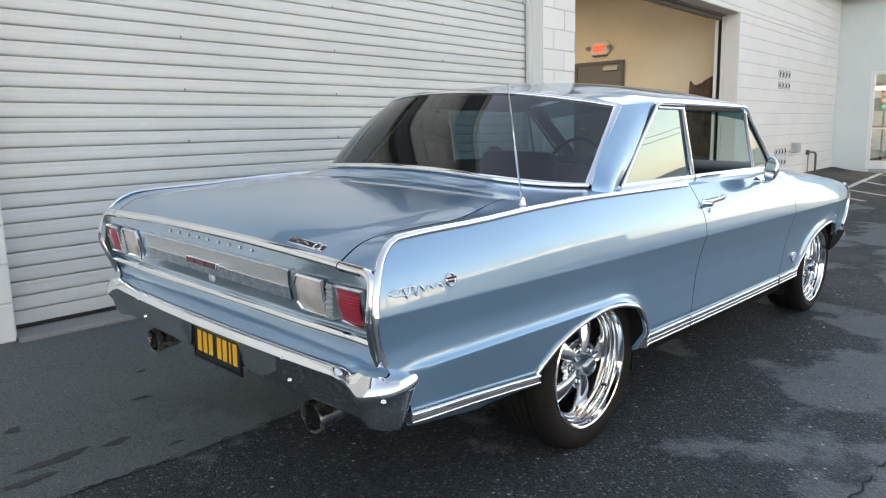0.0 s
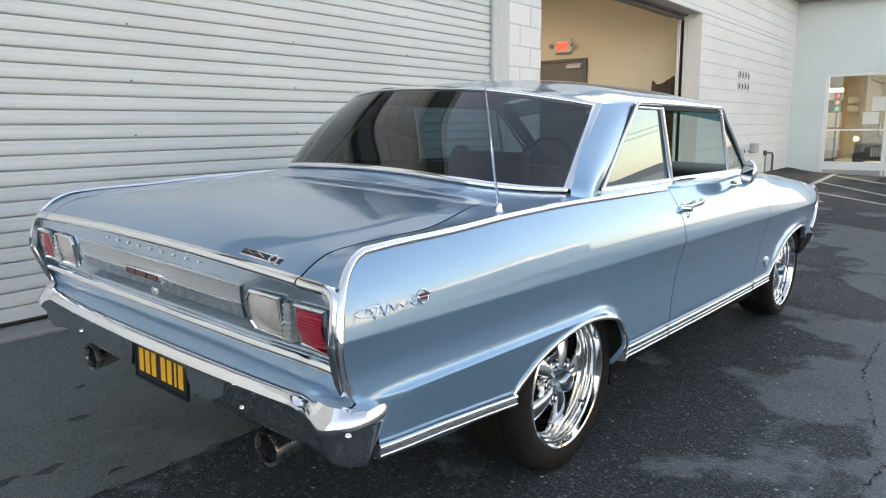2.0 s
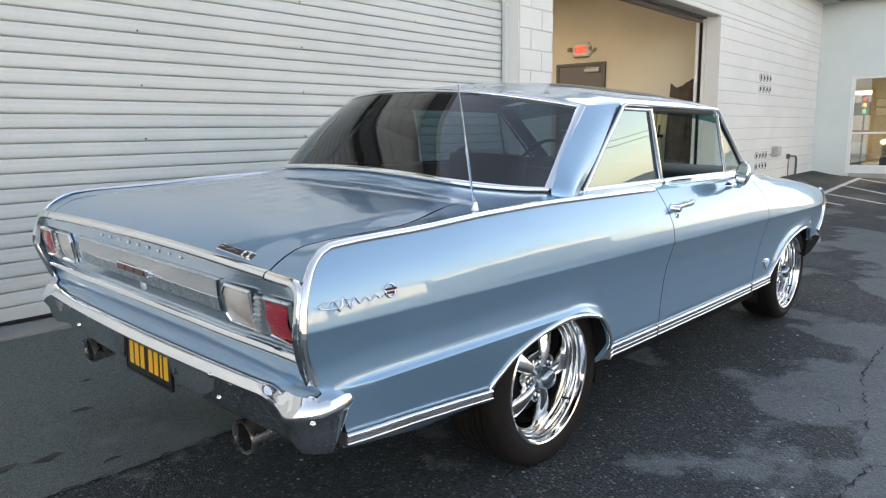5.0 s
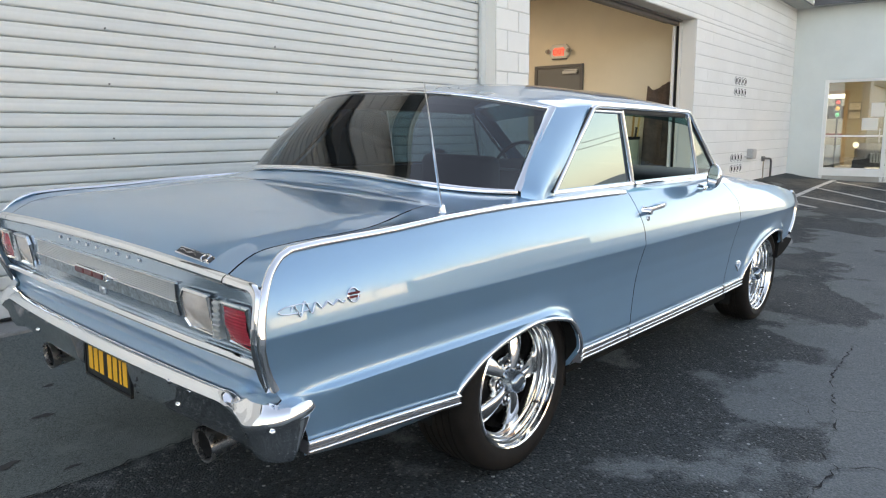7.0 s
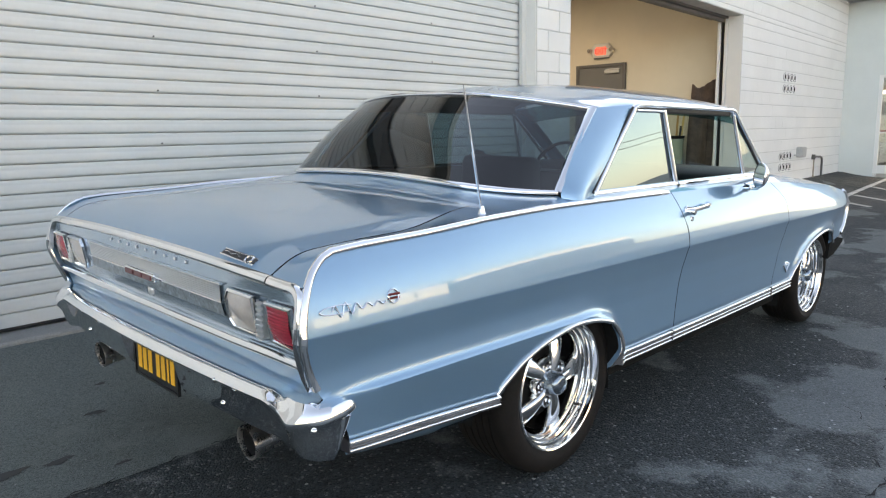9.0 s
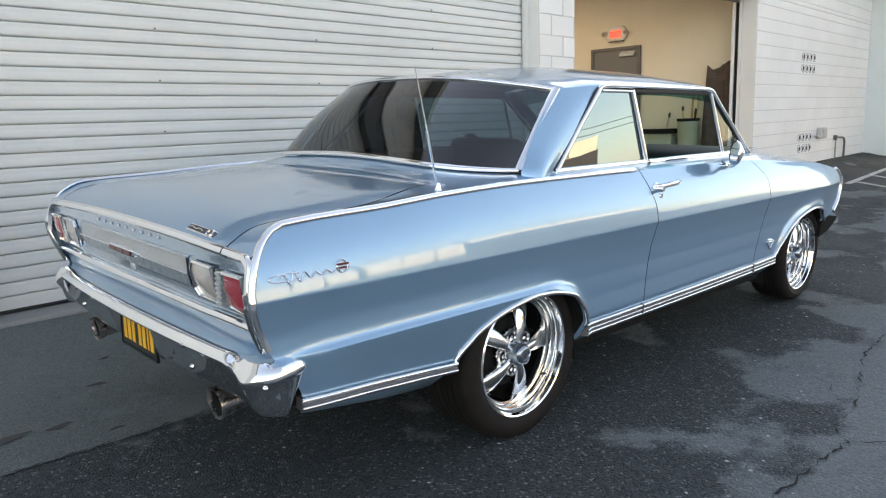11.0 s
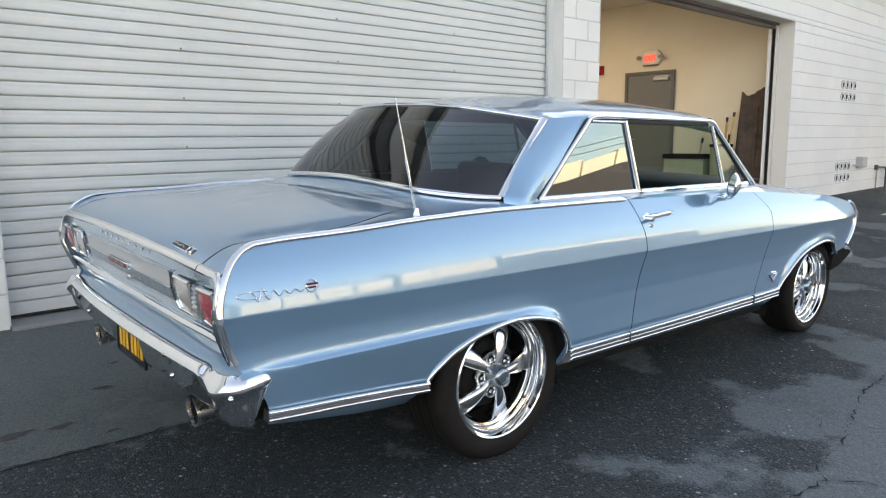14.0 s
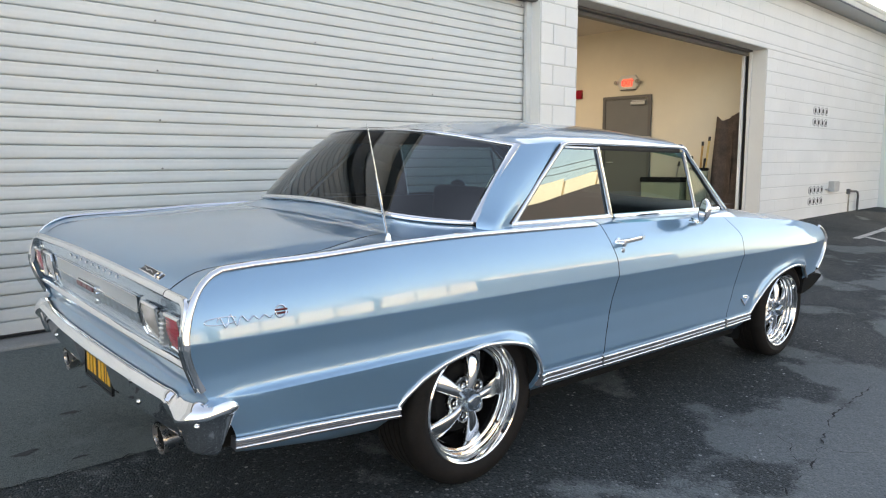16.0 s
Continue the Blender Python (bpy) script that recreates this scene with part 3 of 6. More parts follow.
# ---- the shutter
DOOR_Y = 2.105
SLAT = 0.0796
shutter = thing("roll_up_door", "closed white steel roll-up shutter of interlocking ribbed slats", "shutter", pose(0, 0, 0))
bm = bm_new()
prof = [(0.018, 0.0), (0.006, 0.001), (-0.002, 0.0035), (-0.0055, 0.008), (-0.0065, 0.014), (-0.0068, 0.030), (-0.0062, 0.044), (-0.0050, 0.049), (-0.0049, 0.053), (-0.0054, 0.060), (-0.0052, 0.070), (-0.0040, 0.0735), (-0.001, 0.0755), (0.008, 0.0765), (0.018, 0.0778)]
grid(bm, [[(x, y, z) for y, z in prof] for x in (DOOR_X[0] - 0.03, DOOR_X[1] + 0.03)])
tidy(bm)
slat_mesh = link_mesh("slat", bm, M_SLAT, smooth=50)
n_slats = 35
for i in range(n_slats):
    ob = new("slat", slat_mesh)
    ob.matrix_world = pose(0, DOOR_Y, 0.262 + i * SLAT)
    ob.parent = shutter
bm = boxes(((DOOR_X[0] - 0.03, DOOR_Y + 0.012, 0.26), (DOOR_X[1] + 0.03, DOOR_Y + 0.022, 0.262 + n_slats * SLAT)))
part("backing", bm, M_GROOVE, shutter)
bm = boxes(((DOOR_X[0] - 0.03, DOOR_Y - 0.008, 0.188), (DOOR_X[1] + 0.03, DOOR_Y + 0.02, 0.261)), bevel=0.004)
part("bottom_bar", bm, M_SLAT, shutter)
bm = boxes(((DOOR_X[0], DOOR_Y - 0.012, 0.172), (DOOR_X[1], DOOR_Y + 0.016, 0.1875)), bevel=0.003)
part("bottom_seal", bm, M_BLACK, shutter, "black rubber seal")
for gx0, gx1 in ((DOOR_X[0] + 0.009, DOOR_X[0] + 0.013), (DOOR_X[1] - 0.085, DOOR_X[1] - 0.009)):
    bm = boxes(((gx0, DOOR_Y - 0.055, 0.16), (gx1, DOOR_Y - 0.020, OPEN_TOP + 0.1)), bevel=0.0015)
    part("side_guide", bm, M_SLAT, shutter)
for rx in (-0.014, 1.225, 2.47, 3.7):
    for k in range(0, 9):
        bm = bm_new()
        z = 0.262 + (4 * k + 3 + 0.18) * SLAT
        rod(bm, (rx, DOOR_Y - 0.004, z), (rx, DOOR_Y - 0.012, z), 0.0055, 8)
        part("rivet", bm, M_PIPEGREY, shutter)
# dark steel hood into which the shutter rolls up
solid("trim_shutter_head", boxes(((DOOR_X[0] + 0.001, Y0 + 0.035, OPEN_TOP - 0.13), (DOOR_X[1] - 0.001, DOOR_Y - 0.012, OPEN_TOP + 0.095)), bevel=0.006), M_DOORFRAME, "dark steel hood over the shutter", "shutter hood", kind="structure")
# concrete sill under the shutter
bm = bm_new()
prof = [(Y0 - 0.05, 0.05), (Y0 - 0.045, 0.150), (Y0 - 0.03, 0.160), (Y1 + 0.1, 0.170), (Y1 + 0.1, 0.05)]
grid(bm, [[(x, y, z) for y, z in prof] for x in (DOOR_X[0] - 0.0, DOOR_X[1])])
solid("trim_sill", tidy(bm), M_CONCRETE, "pale concrete sill under the shutter", "sill", kind="structure")

# ---- vent blocks: two pairs of blocks laid on their side, each with two open cores

def vent(x0, z0):
    """Four clay rings side by side, with dark cores (shade as black discs), let into one course of the wall."""
    v = thing("vent_block", "four white oval vent rings with dark cores in block wall", "vent block", pose(x0, WALL_Y - 0.0072, z0), group="vent blocks")
    n, w, h = 4, 0.775, 0.130
    cw = w / n
    oval = [2 * math.pi * k / 20 for k in range(20)]

    def at(i, a, q, y, wide=1.0):
        return (i * cw + cw / 2 + math.cos(a) * cw / 2 * q * wide, y, h / 2 + math.copysign(abs(math.sin(a)) ** 0.85, math.sin(a)) * h / 2 * q)

    for i in range(n):
        bm = bm_new()
        vs = grid(bm, [[at(i, a, 1.06, y) for a in oval] for y in (0.003, -0.001)], close=True)
        bm.faces.new(vs[-1])
        part("joint", tidy(bm), M_SOOT_SHADE, v, "dark open joint")
        bm = bm_new()
        grid(bm, [[at(i, a, q, y, wd) for a in oval] for q, y, wd in ((0.93, 0.0, 1.0), (0.93, -0.006, 1.0), (0.88, -0.009, 1.0), (0.72, -0.009, 0.86), (0.66, -0.006, 0.76), (0.66, -0.001, 0.74))], close=True)
        part("ring", tidy(bm), M_BLOCK, v, "white painted ring", smooth=40)
        bm = bm_new()
        vs = grid(bm, [[at(i, a, 0.66, y, 0.75) for a in oval] for y in (-0.0015, -0.003)], close=True)
        bm.faces.new(vs[-1])
        part("core", tidy(bm), M_SOOT_SHADE, v, "black disc, painted shade of the core")


VENT_X = 11.62
for k in (9, 8, 2, 1):
    vent(VENT_X, WALL_BASE + k * COURSE + 0.037)

# electrical box and hose pipe on the wall
b = thing("electrical_box", "grey metal electrical box on the block wall", "electrical box", pose(12.66, WALL_Y - 0.006, 0.60))
part("body", boxes(((0, -0.11, 0), (0.27, -0.001, 0.20)), bevel=0.012), M_BOXGREY, b)
part("cover", boxes(((0.015, -0.122, 0.015), (0.255, -0.111, 0.185)), bevel=0.006), M_BOXGREY, b)
part("conduit", rod(bm_new(), (-0.20, -0.03, 0.05), (0.0, -0.03, 0.05), 0.013), M_BOXGREY, b)
b = thing("hose_pipe", "dark standpipe bent over beside the block wall", "pipe", pose(13.78, WALL_Y - 0.05, 0.06))
path = [(0.0, 0, 0.50), (0.10, 0, 0.515), (0.43, -0.01, 0.50), (0.50, -0.015, 0.48), (0.53, -0.02, 0.42), (0.52, -0.02, 0.0)]
part("tube", sweep(path, ring(0.022, 10), (0, -1, 0)), M_PIPEGREY, b, smooth=60)
part("clamp", boxes(((-0.022, -0.022, 0.46), (0.022, 0.049, 0.56)), bevel=0.005), M_PIPEGREY, b)
part("riser", rod(bm_new(), (0.0, 0.0, 0.04), (0.0, 0.0, 0.459), 0.014), M_TRACK, b, "tan riser")

# ---- inside the open bay
DOOR_IN = (4.094, 5.104)
d = thing("steel_door", "closed dark grey steel fire door in a dark frame", "door", pose(EXIT_X, 0, 0.16))
part("leaf", boxes(((-0.03, DOOR_IN[0] + 0.06, 0.01), (-0.002, DOOR_IN[1] - 0.06, 2.165)), bevel=0.003), M_DOORGREY, d)
fr = boxes(((-0.05, DOOR_IN[0], 0.0), (-0.001, DOOR_IN[0] + 0.055, 2.225)), ((-0.05, DOOR_IN[1] - 0.055, 0.0), (-0.001, DOOR_IN[1], 2.225)), ((-0.05, DOOR_IN[0] + 0.056, 2.17), (-0.001, DOOR_IN[1] - 0.056, 2.225)), bevel=0.003)
part("frame", fr, M_DOORFRAME, d)
closer = part("closer", boxes(((-0.085, DOOR_IN[0] + 0.10, 2.05), (-0.031, DOOR_IN[0] + 0.40, 2.11)), bevel=0.01), M_BRUSHED, d, "aluminium door closer")
part("arm", boxes(((-0.10, DOOR_IN[0] + 0.08, 2.112), (-0.086, DOOR_IN[0] + 0.36, 2.13)), bevel=0.003), M_BRUSHED, closer)
h = part("handle", rod(bm_new(), (-0.055, DOOR_IN[1] - 0.12, 1.0), (-0.055, DOOR_IN[1] - 0.25, 1.0), 0.011), M_BRUSHED, d, "metal lever handle")

e = thing("exit_sign", "beige exit sign with glowing red letters and two lamp heads", "exit sign", pose(EXIT_X - 0.001, 4.36, 2.50))
bm = bm_new()
hexa = [(0.07, 0.0), (0.37, 0.0), (0.43, 0.07), (0.42, 0.19), (0.36, 0.255), (0.08, 0.255), (0.02, 0.19), (0.01, 0.07)]
vs = grid(bm, [[(x, 0.22 + (y - 0.22) * q, 0.12 + (z - 0.12) * q) for y, z in hexa] for x, q in ((-0.001, 1.0), (-0.045, 1.0), (-0.058, 0.93))], close=True)
bm.faces.new(vs[-1])
part("housing", tidy(bm), M_WHITEPLASTIC, e)
part("face", boxes(((-0.0605, 0.115, 0.045), (-0.0585, 0.325, 0.195))), M_EXITFACE, e, "dim red lit face")
tx = bpy.data.curves.new("letters", "FONT")
tx.body, tx.size, tx.extrude, tx.align_x, tx.offset = "EXIT", 0.125, 0.002, "CENTER", 0.004
tob = new("letters", tx)
bpy.context.view_layer.update()
me = bpy.data.meshes.new_from_object(tob.evaluated_get(bpy.context.evaluated_depsgraph_get()))
bpy.data.objects.remove(tob)
me.materials.append(M_EXITRED)
ob = new("letters", me)
ob.parent = e
ob.matrix_local = Matrix.Translation((-0.064, 0.22, 0.075)) @ Matrix(((0, 0, -1, 0), (-1, 0, 0, 0), (0, 1, 0, 0), (0, 0, 0, 1)))
tagged(ob, "glowing red letters")
part("bottom_trim", boxes(((-0.062, 0.07, -0.018), (-0.001, 0.37, -0.001)), bevel=0.004), M_DOORFRAME, e, "dark bottom edge")
for yy in (0.0, 0.44):
    head = part("lamp_head", lathe(bm_new(), [(0.0, -0.125), (0.030, -0.12), (0.046, -0.09), (0.040, -0.05), (0.02, -0.02), (0.012, -0.001)], axis="x", n=16, centre=(0, yy, 0.13)), M_WHITEPLASTIC, e, smooth=50)
    part("lens", lathe(bm_new(), [(0.0, -0.132), (0.030, -0.129), (0.036, -0.118)], axis="x", n=16, centre=(0, yy, 0.13)), M_TRACK, head, "tan lens", smooth=50)
b = thing("fire_alarm", "red fire alarm box on the beige wall", "alarm", pose(EXIT_X, 5.66, 2.42))
part("body", boxes(((-0.06, -0.06, -0.03), (-0.001, 0.07, 0.14)), bevel=0.01), M_REDLENS, b)

# old body panel that leans against the wall
b = thing("rusty_panel", "rusty brown old hood panel leaning upright against the beige wall", "car panel", pose(9.68, 2.40, 0.16))
bm = bm_new()
rows = []
for i in range(19):
    v = i / 18
    z = 1.72 * v
    row = []
    for j in range(13):
        u = j / 12
        y = 0.02 + (0.45 - 0.03 * v) * u + 0.02 * math.sin(v * 5) * (u - 0.5)
        top = (0.13 * max(0.0, 1 - u / 0.66) ** 0.9 + 0.085 * max(0.0, (u - 0.66) / 0.34) ** 1.3 + 0.008 * math.sin(u * 23)) * step01(0.7, 1.0, v)
        dent = 0.035 * math.sin(u * math.pi * 3.0) + 0.02 * math.sin(v * 7 + u * 3)
        row.append((0.03 + 0.10 * v - dent * 0.8 - 0.05, y, z + top - 0.03 * v))
    rows.append(row)
grid(bm, rows)
bmesh.ops.recalc_face_normals(bm, faces=bm.faces)
bmesh.ops.solidify(bm, geom=bm.faces, thickness=0.012)
part("sheet", bm, M_RUST, b, smooth=60)
part("rib", sweep([(-0.01, 0.12, 0.05), (0.02, 0.13, 0.7), (0.055, 0.13, 1.50)], [(0.0, -0.02), (0.035, -0.012), (0.035, 0.012), (0.0, 0.02)], (-1, 0, 0)), M_RUST, b)

# bin with broom handles standing in it
b = thing("waste_bin", "grey-green plastic waste bin", "bin", pose(9.60, 3.06, 0.16))
part("body", lathe(bm_new(), [(0.0, 0.005), (0.15, 0.0), (0.155, 0.01), (0.175, 0.86), (0.175, 0.90), (0.165, 0.90), (0.15, 0.05), (0.0, 0.04)], axis="z", n=28), M_BIN, b, smooth=40)
part("rim", lathe(bm_new(), [(0.176, 0.86), (0.186, 0.87), (0.186, 0.905), (0.176, 0.91)], axis="z", n=28), M_DARK, b, "dark rim", smooth=40)
for k, (dy, top, m) in enumerate(((-0.13, 1.30, M_YELLOW), (-0.05, 1.22, M_WOOD), (0.08, 0.98, M_YELLOW), (-0.10, 0.94, M_BLACK))):
    s = thing("broom_handle", "long wooden tool handle standing in the bin" if m is M_WOOD else "yellow tool handle standing in the bin" if m is M_YELLOW else "short black tool handle standing in the bin", "tool handle", pose(9.60 - 0.02 * k, 3.06 + dy * 0.4, 0.22), group="tool handles")
    part("pole", rod(bm_new(), (0, 0, 0), (0.05, dy * 0.9, top), 0.018, 10), m, s)
    part("grip", rod(bm_new(), (0.05, dy * 0.9, top), (0.053, dy * 0.94, top + 0.07), 0.020, 10), M_BLACK, s)
# workbench along the wall, seen through the car
b = thing("work_counter", "low grey workbench with a dark top along the bay wall", "workbench", pose(9.45, 3.28, 0.16))
part("top", boxes(((0.0, 0.0, 0.66), (0.40, 0.78, 0.74)), bevel=0.006), M_DARK, b)
part("carcass", boxes(((0.02, 0.02, 0.0), (0.39, 0.76, 0.659)), bevel=0.004), M_BIN, b)
b = thing("mop", "mop with a dark grip leaning on the beige wall", "mop", pose(9.40, 3.50, 0.16))
part("pole", rod(bm_new(), (0, 0, 0.02), (0.42, 0.02, 0.93), 0.012, 10), M_BRUSHED, b)
part("grip", rod(bm_new(), (0.42, 0.02, 0.93), (0.455, 0.022, 1.01), 0.018, 10), M_BLACK, b)
part("head", boxes(((-0.06, -0.12, 0.0), (0.06, 0.12, 0.05)), bevel=0.02), M_BOXGREY, b)

# ---- the office wing across the end
OFFICE_X = CORNER_X
DO = (1.249, -1.31)  # the double door's span in y
DO_TOP = 2.26
GB = ground_z(16.0, 0.5)
solid("wall_office_1", boxes(((OFFICE_X, DO[0], -0.3), (OFFICE_X + 0.2, Y0 + 0.0, WALL_TOP))), M_STUCCO, "pale grey smooth painted wall of the office wing", "wall", kind="structure")
solid("wall_office_2", boxes(((OFFICE_X, -4.0, -0.3), (OFFICE_X + 0.2, DO[1], WALL_TOP))), M_STUCCO, "pale grey smooth painted wall of the office wing", "wall", kind="structure")
solid("wall_office_3", boxes(((OFFICE_X, DO[1], DO_TOP), (OFFICE_X + 0.2, DO[0], WALL_TOP))), M_STUCCO, "pale grey smooth painted wall over the glass doors", "wall", kind="structure")
solid("trim_office_soffit", boxes(((OFFICE_X - EAVE + 0.001, -4.4, WALL_TOP + 0.001), (OFFICE_X + 0.2, Y0 - EAVE + 0.010, WALL_TOP + 0.02)), ((OFFICE_X - EAVE + 0.001, Y0 - EAVE + 0.011, WALL_TOP + 0.001), (OFFICE_X + 0.2, Y0 - 0.001, WALL_TOP + 0.02))), M_SOFFIT, "grey painted metal soffit under the office eaves", "soffit", kind="structure")
solid("trim_office_edge", boxes(((OFFICE_X - EAVE - 0.012, -4.4, WALL_TOP - 0.022), (OFFICE_X - EAVE, Y0 - EAVE - 0.014, WALL_TOP + 0.17)), bevel=0.006), M_FLASHING, "dark grey metal roof edge", "roof edge", kind="structure")
solid("roof_office", boxes(((OFFICE_X + 0.2, -4.0, 3.70), (24.0, Y0, 3.86))), M_FLASHING, "flat dark roof of the office", "roof", kind="structure")
solid("floor_office", boxes(((OFFICE_X + 0.02, -3.9, -0.2), (22.0, 6.0, 0.13))), M_SHOPFLOOR, "grey office floor", "floor", kind="structure")
M_OFFICEWALL = material("office_tan_paint", (0.50, 0.43, 0.30), rough=0.7, vary=0.05, scale=1.5)
INNER = (1.76, 2.66, 2.19)  # the open doorway at the rear of the office
for k, (lo, hi) in enumerate((((21.8, -3.9, 0.13), (22.0, INNER[0], 3.0)), ((21.8, INNER[1], 0.13), (22.0, 6.0, 3.0)), ((21.8, INNER[0], INNER[2]), (22.0, INNER[1], 3.0)))):
    solid("wall_office_back_%d" % (k + 1), boxes((lo, hi)), M_OFFICEWALL, "tan painted office wall", "wall", kind="structure")
solid("wall_office_side", boxes(((OFFICE_X + 0.2, 3.0, 0.13), (21.8, 3.2, 3.0))), M_OFFICEWALL, "tan painted office wall", "wall", kind="structure")
solid("wall_office_partition", boxes(((OFFICE_X + 0.2, -4.0, -0.3), (24.0, -3.8, 3.69))), M_OFFICEWALL, "tan painted office wall", "wall", kind="structure")
solid("ceiling_office", boxes(((OFFICE_X + 0.2, -3.8, 3.0), (22.0, 3.2, 3.1))), M_CEIL, "plain office ceiling", "ceiling", kind="structure")

for n, (ya, yb) in enumerate(((DO[0], -0.028), (-0.038, DO[1]))):
    d = thing("door_%d" % (n + 1), "glazed white aluminium office door", "door", pose(OFFICE_X + 0.05, yb, GB), kind="structure")
    w, h, s = ya - yb, DO_TOP - GB, 0.075
    fr = boxes(((-0.03, 0.0, 0.0), (0.03, s, h)), ((-0.03, w - s, 0.0), (0.03, w, h)), ((-0.03, s, h - s * 0.8), (0.03, w - s, h)), bevel=0.004)
    part("frame", fr, M_WHITEFRAME, d)
    part("bottom_rail", boxes(((-0.028, s, 0.005), (0.028, w - s, 0.29)), bevel=0.004), M_WHITEFRAME, d)
    part("mid_bar", boxes(((-0.035, s, 0.98), (-0.012, w - s, 1.02)), bevel=0.004), M_WHITEFRAME, d)
    p = part("pane", boxes(((-0.003, s, 0.29), (0.003, w - s, h - s * 0.8))), M_STOREGLASS, d, "clear glass")
    p.visible_shadow = False
    hy = s + 0.06 if n == 0 else w - s - 0.06
    part("handle", sweep([(-0.03, hy, 0.85), (-0.07, hy, 0.87), (-0.07, hy, 1.13), (-0.03, hy, 1.15)], ring(0.01, 8), (0, 1, 0)), M_BRUSHED, d, "metal pull handle")

# papers taped to the office glass
for yy, zz, ww, hh in ((0.16, 1.144, 0.31, 0.265), (0.06, 1.435, 0.25, 0.30), (-0.42, 1.405, 0.29, 0.29)):
    bm = boxes(((OFFICE_X + 0.0435, yy, zz), (OFFICE_X + 0.0465, yy + ww, zz + hh)))
    solid("paper_notice", bm, M_WHITEPLASTIC, "white paper notice taped to the glass door", "paper", group="paper notices")

# things inside the office
b = thing("display_car", "small black display car with round lamps, just inside the glass doors", "car", pose(17.2, 0.12, 0.13))
bm = bm_new()
side = [(0.0, 0.16), (0.0, 0.50), (0.03, 0.56), (0.30, 0.62), (0.62, 0.68), (0.70, 0.70), (1.45, 0.66), (1.55, 0.58), (1.55, 0.18)]
vs = grid(bm, [[(x, y, z) for x, z in side] for y in (-0.62, 0.62)], close=True)
bm.faces.new(vs[0])
bm.faces.new(vs[1][::-1])
bmesh.ops.bevel(bm, geom=list(bm.edges), offset=0.02, segments=2, affect="EDGES")
part("body", tidy(bm), M_BLACK, b, smooth=40)
part("grille", boxes(((-0.03, -0.28, 0.26), (-0.002, 0.28, 0.48)), bevel=0.008), M_BRUSHED, b, "bright grille")
for k in range(9):
    part("grille_bar", boxes(((-0.036, -0.25 + k * 0.058, 0.27), (-0.031, -0.235 + k * 0.058, 0.47))), M_BLACK, b)
bm = bm_new()
grid(bm, [[(0.72 + 0.16 * u, y, 0.70 + 0.30 * u) for u in (0.0, 0.5, 1.0)] for y in (-0.52, -0.2, 0.2, 0.52)])
part("windscreen", tidy(bm), M_STOREGLASS, b, "clear windscreen")
part("windscreen_frame", sweep([(0.72, -0.54, 0.70), (0.885, -0.53, 1.01), (0.885, 0.53, 1.01), (0.72, 0.54, 0.70)], ring(0.014, 8), (1, 0, 0)), M_CHROME, b, "chrome frame", smooth=60)
for yy in (-0.60, 0.60):
    lp = part("headlamp", lathe(bm_new(), [(0.0, 0.13), (0.04, 0.12), (0.068, 0.05), (0.074, 0.0), (0.062, -0.004)], axis="x", n=24, centre=(0.02, yy, 0.67)), M_CHROME, b, "chrome lamp shell", smooth=50)
    part("lens", lathe(bm_new(), [(0.0, -0.020), (0.04, -0.014), (0.061, 0.0)], axis="x", n=24, centre=(0.02, yy, 0.67)), M_HEADGLOW, lp, "glowing lens", smooth=50)
    for xx in (0.28, 1.25):
        w = part("wheel", lathe(bm_new(), [(0.0, -0.05), (0.10, -0.06), (0.16, -0.055), (0.18, -0.03), (0.18, 0.03), (0.16, 0.055), (0.0, 0.05)], axis="y", n=24, centre=(xx, yy * 1.02, 0.18)), M_TYRE, b, "black wheel", smooth=40)
b = thing("traffic_light", "small decorative traffic light with red, amber and green lamps", "traffic light", pose(19.0, 1.47, 0.53) @ Matrix.Scale(0.73, 4))
part("housing", boxes(((0.0, -0.10, 1.25), (0.14, 0.10, 1.95)), bevel=0.02), M_BLACK, b)
part("post", rod(bm_new(), (0.07, 0, -0.548), (0.07, 0, 1.249), 0.03), M_BLACK, b)
for z, c, nm in ((1.82, (1.0, 0.06, 0.05), "red"), (1.60, (1.0, 0.55, 0.08), "amber"), (1.38, (0.10, 0.75, 0.40), "green")):
    part("lamp", lathe(bm_new(), [(0.0, -0.03), (0.05, -0.024), (0.075, -0.002), (0.075, 0.0)], axis="x", n=20, centre=(0, 0, z)), glow("signal_" + nm, c, 0.20), b, nm + " glowing lamp", smooth=50)
for yy, zz in ((1.49, 1.73), (1.49, 1.47), (-0.9, 1.5)):
    b = thing("picture_frame", "thin dark framed certificate on the tan wall", "picture", pose(21.79, yy, zz), group="framed certificates")
    part("frame", boxes(((-0.02, -0.17, -0.02), (0.0, 0.17, 0.0)), ((-0.02, -0.17, 0.20), (0.0, 0.17, 0.22)), ((-0.02, -0.17, 0.0), (0.0, -0.15, 0.20)), ((-0.02, 0.15, 0.0), (0.0, 0.17, 0.20))), M_DOORFRAME, b)
    part("sheet", boxes(((-0.008, -0.15, 0.0), (-0.002, 0.15, 0.20))), M_BEIGE, b)
b = thing("inner_doorway", "wooden frame round the open doorway at the rear of the office", "door frame", pose(21.79, 0, 0.13))
w0, w1, wt = INNER[0] - 0.10, INNER[1] + 0.10, INNER[2] - 0.13 + 0.10
part("post", boxes(((-0.05, w0, 0.0), (-0.001, INNER[0], wt)), bevel=0.004), M_WOOD, b)
part("post", boxes(((-0.05, INNER[1], 0.0), (-0.001, w1, wt)), bevel=0.004), M_WOOD, b)
part("head", boxes(((-0.05, INNER[0] + 0.001, wt - 0.10), (-0.001, INNER[1] - 0.001, wt)), bevel=0.004), M_WOOD, b)
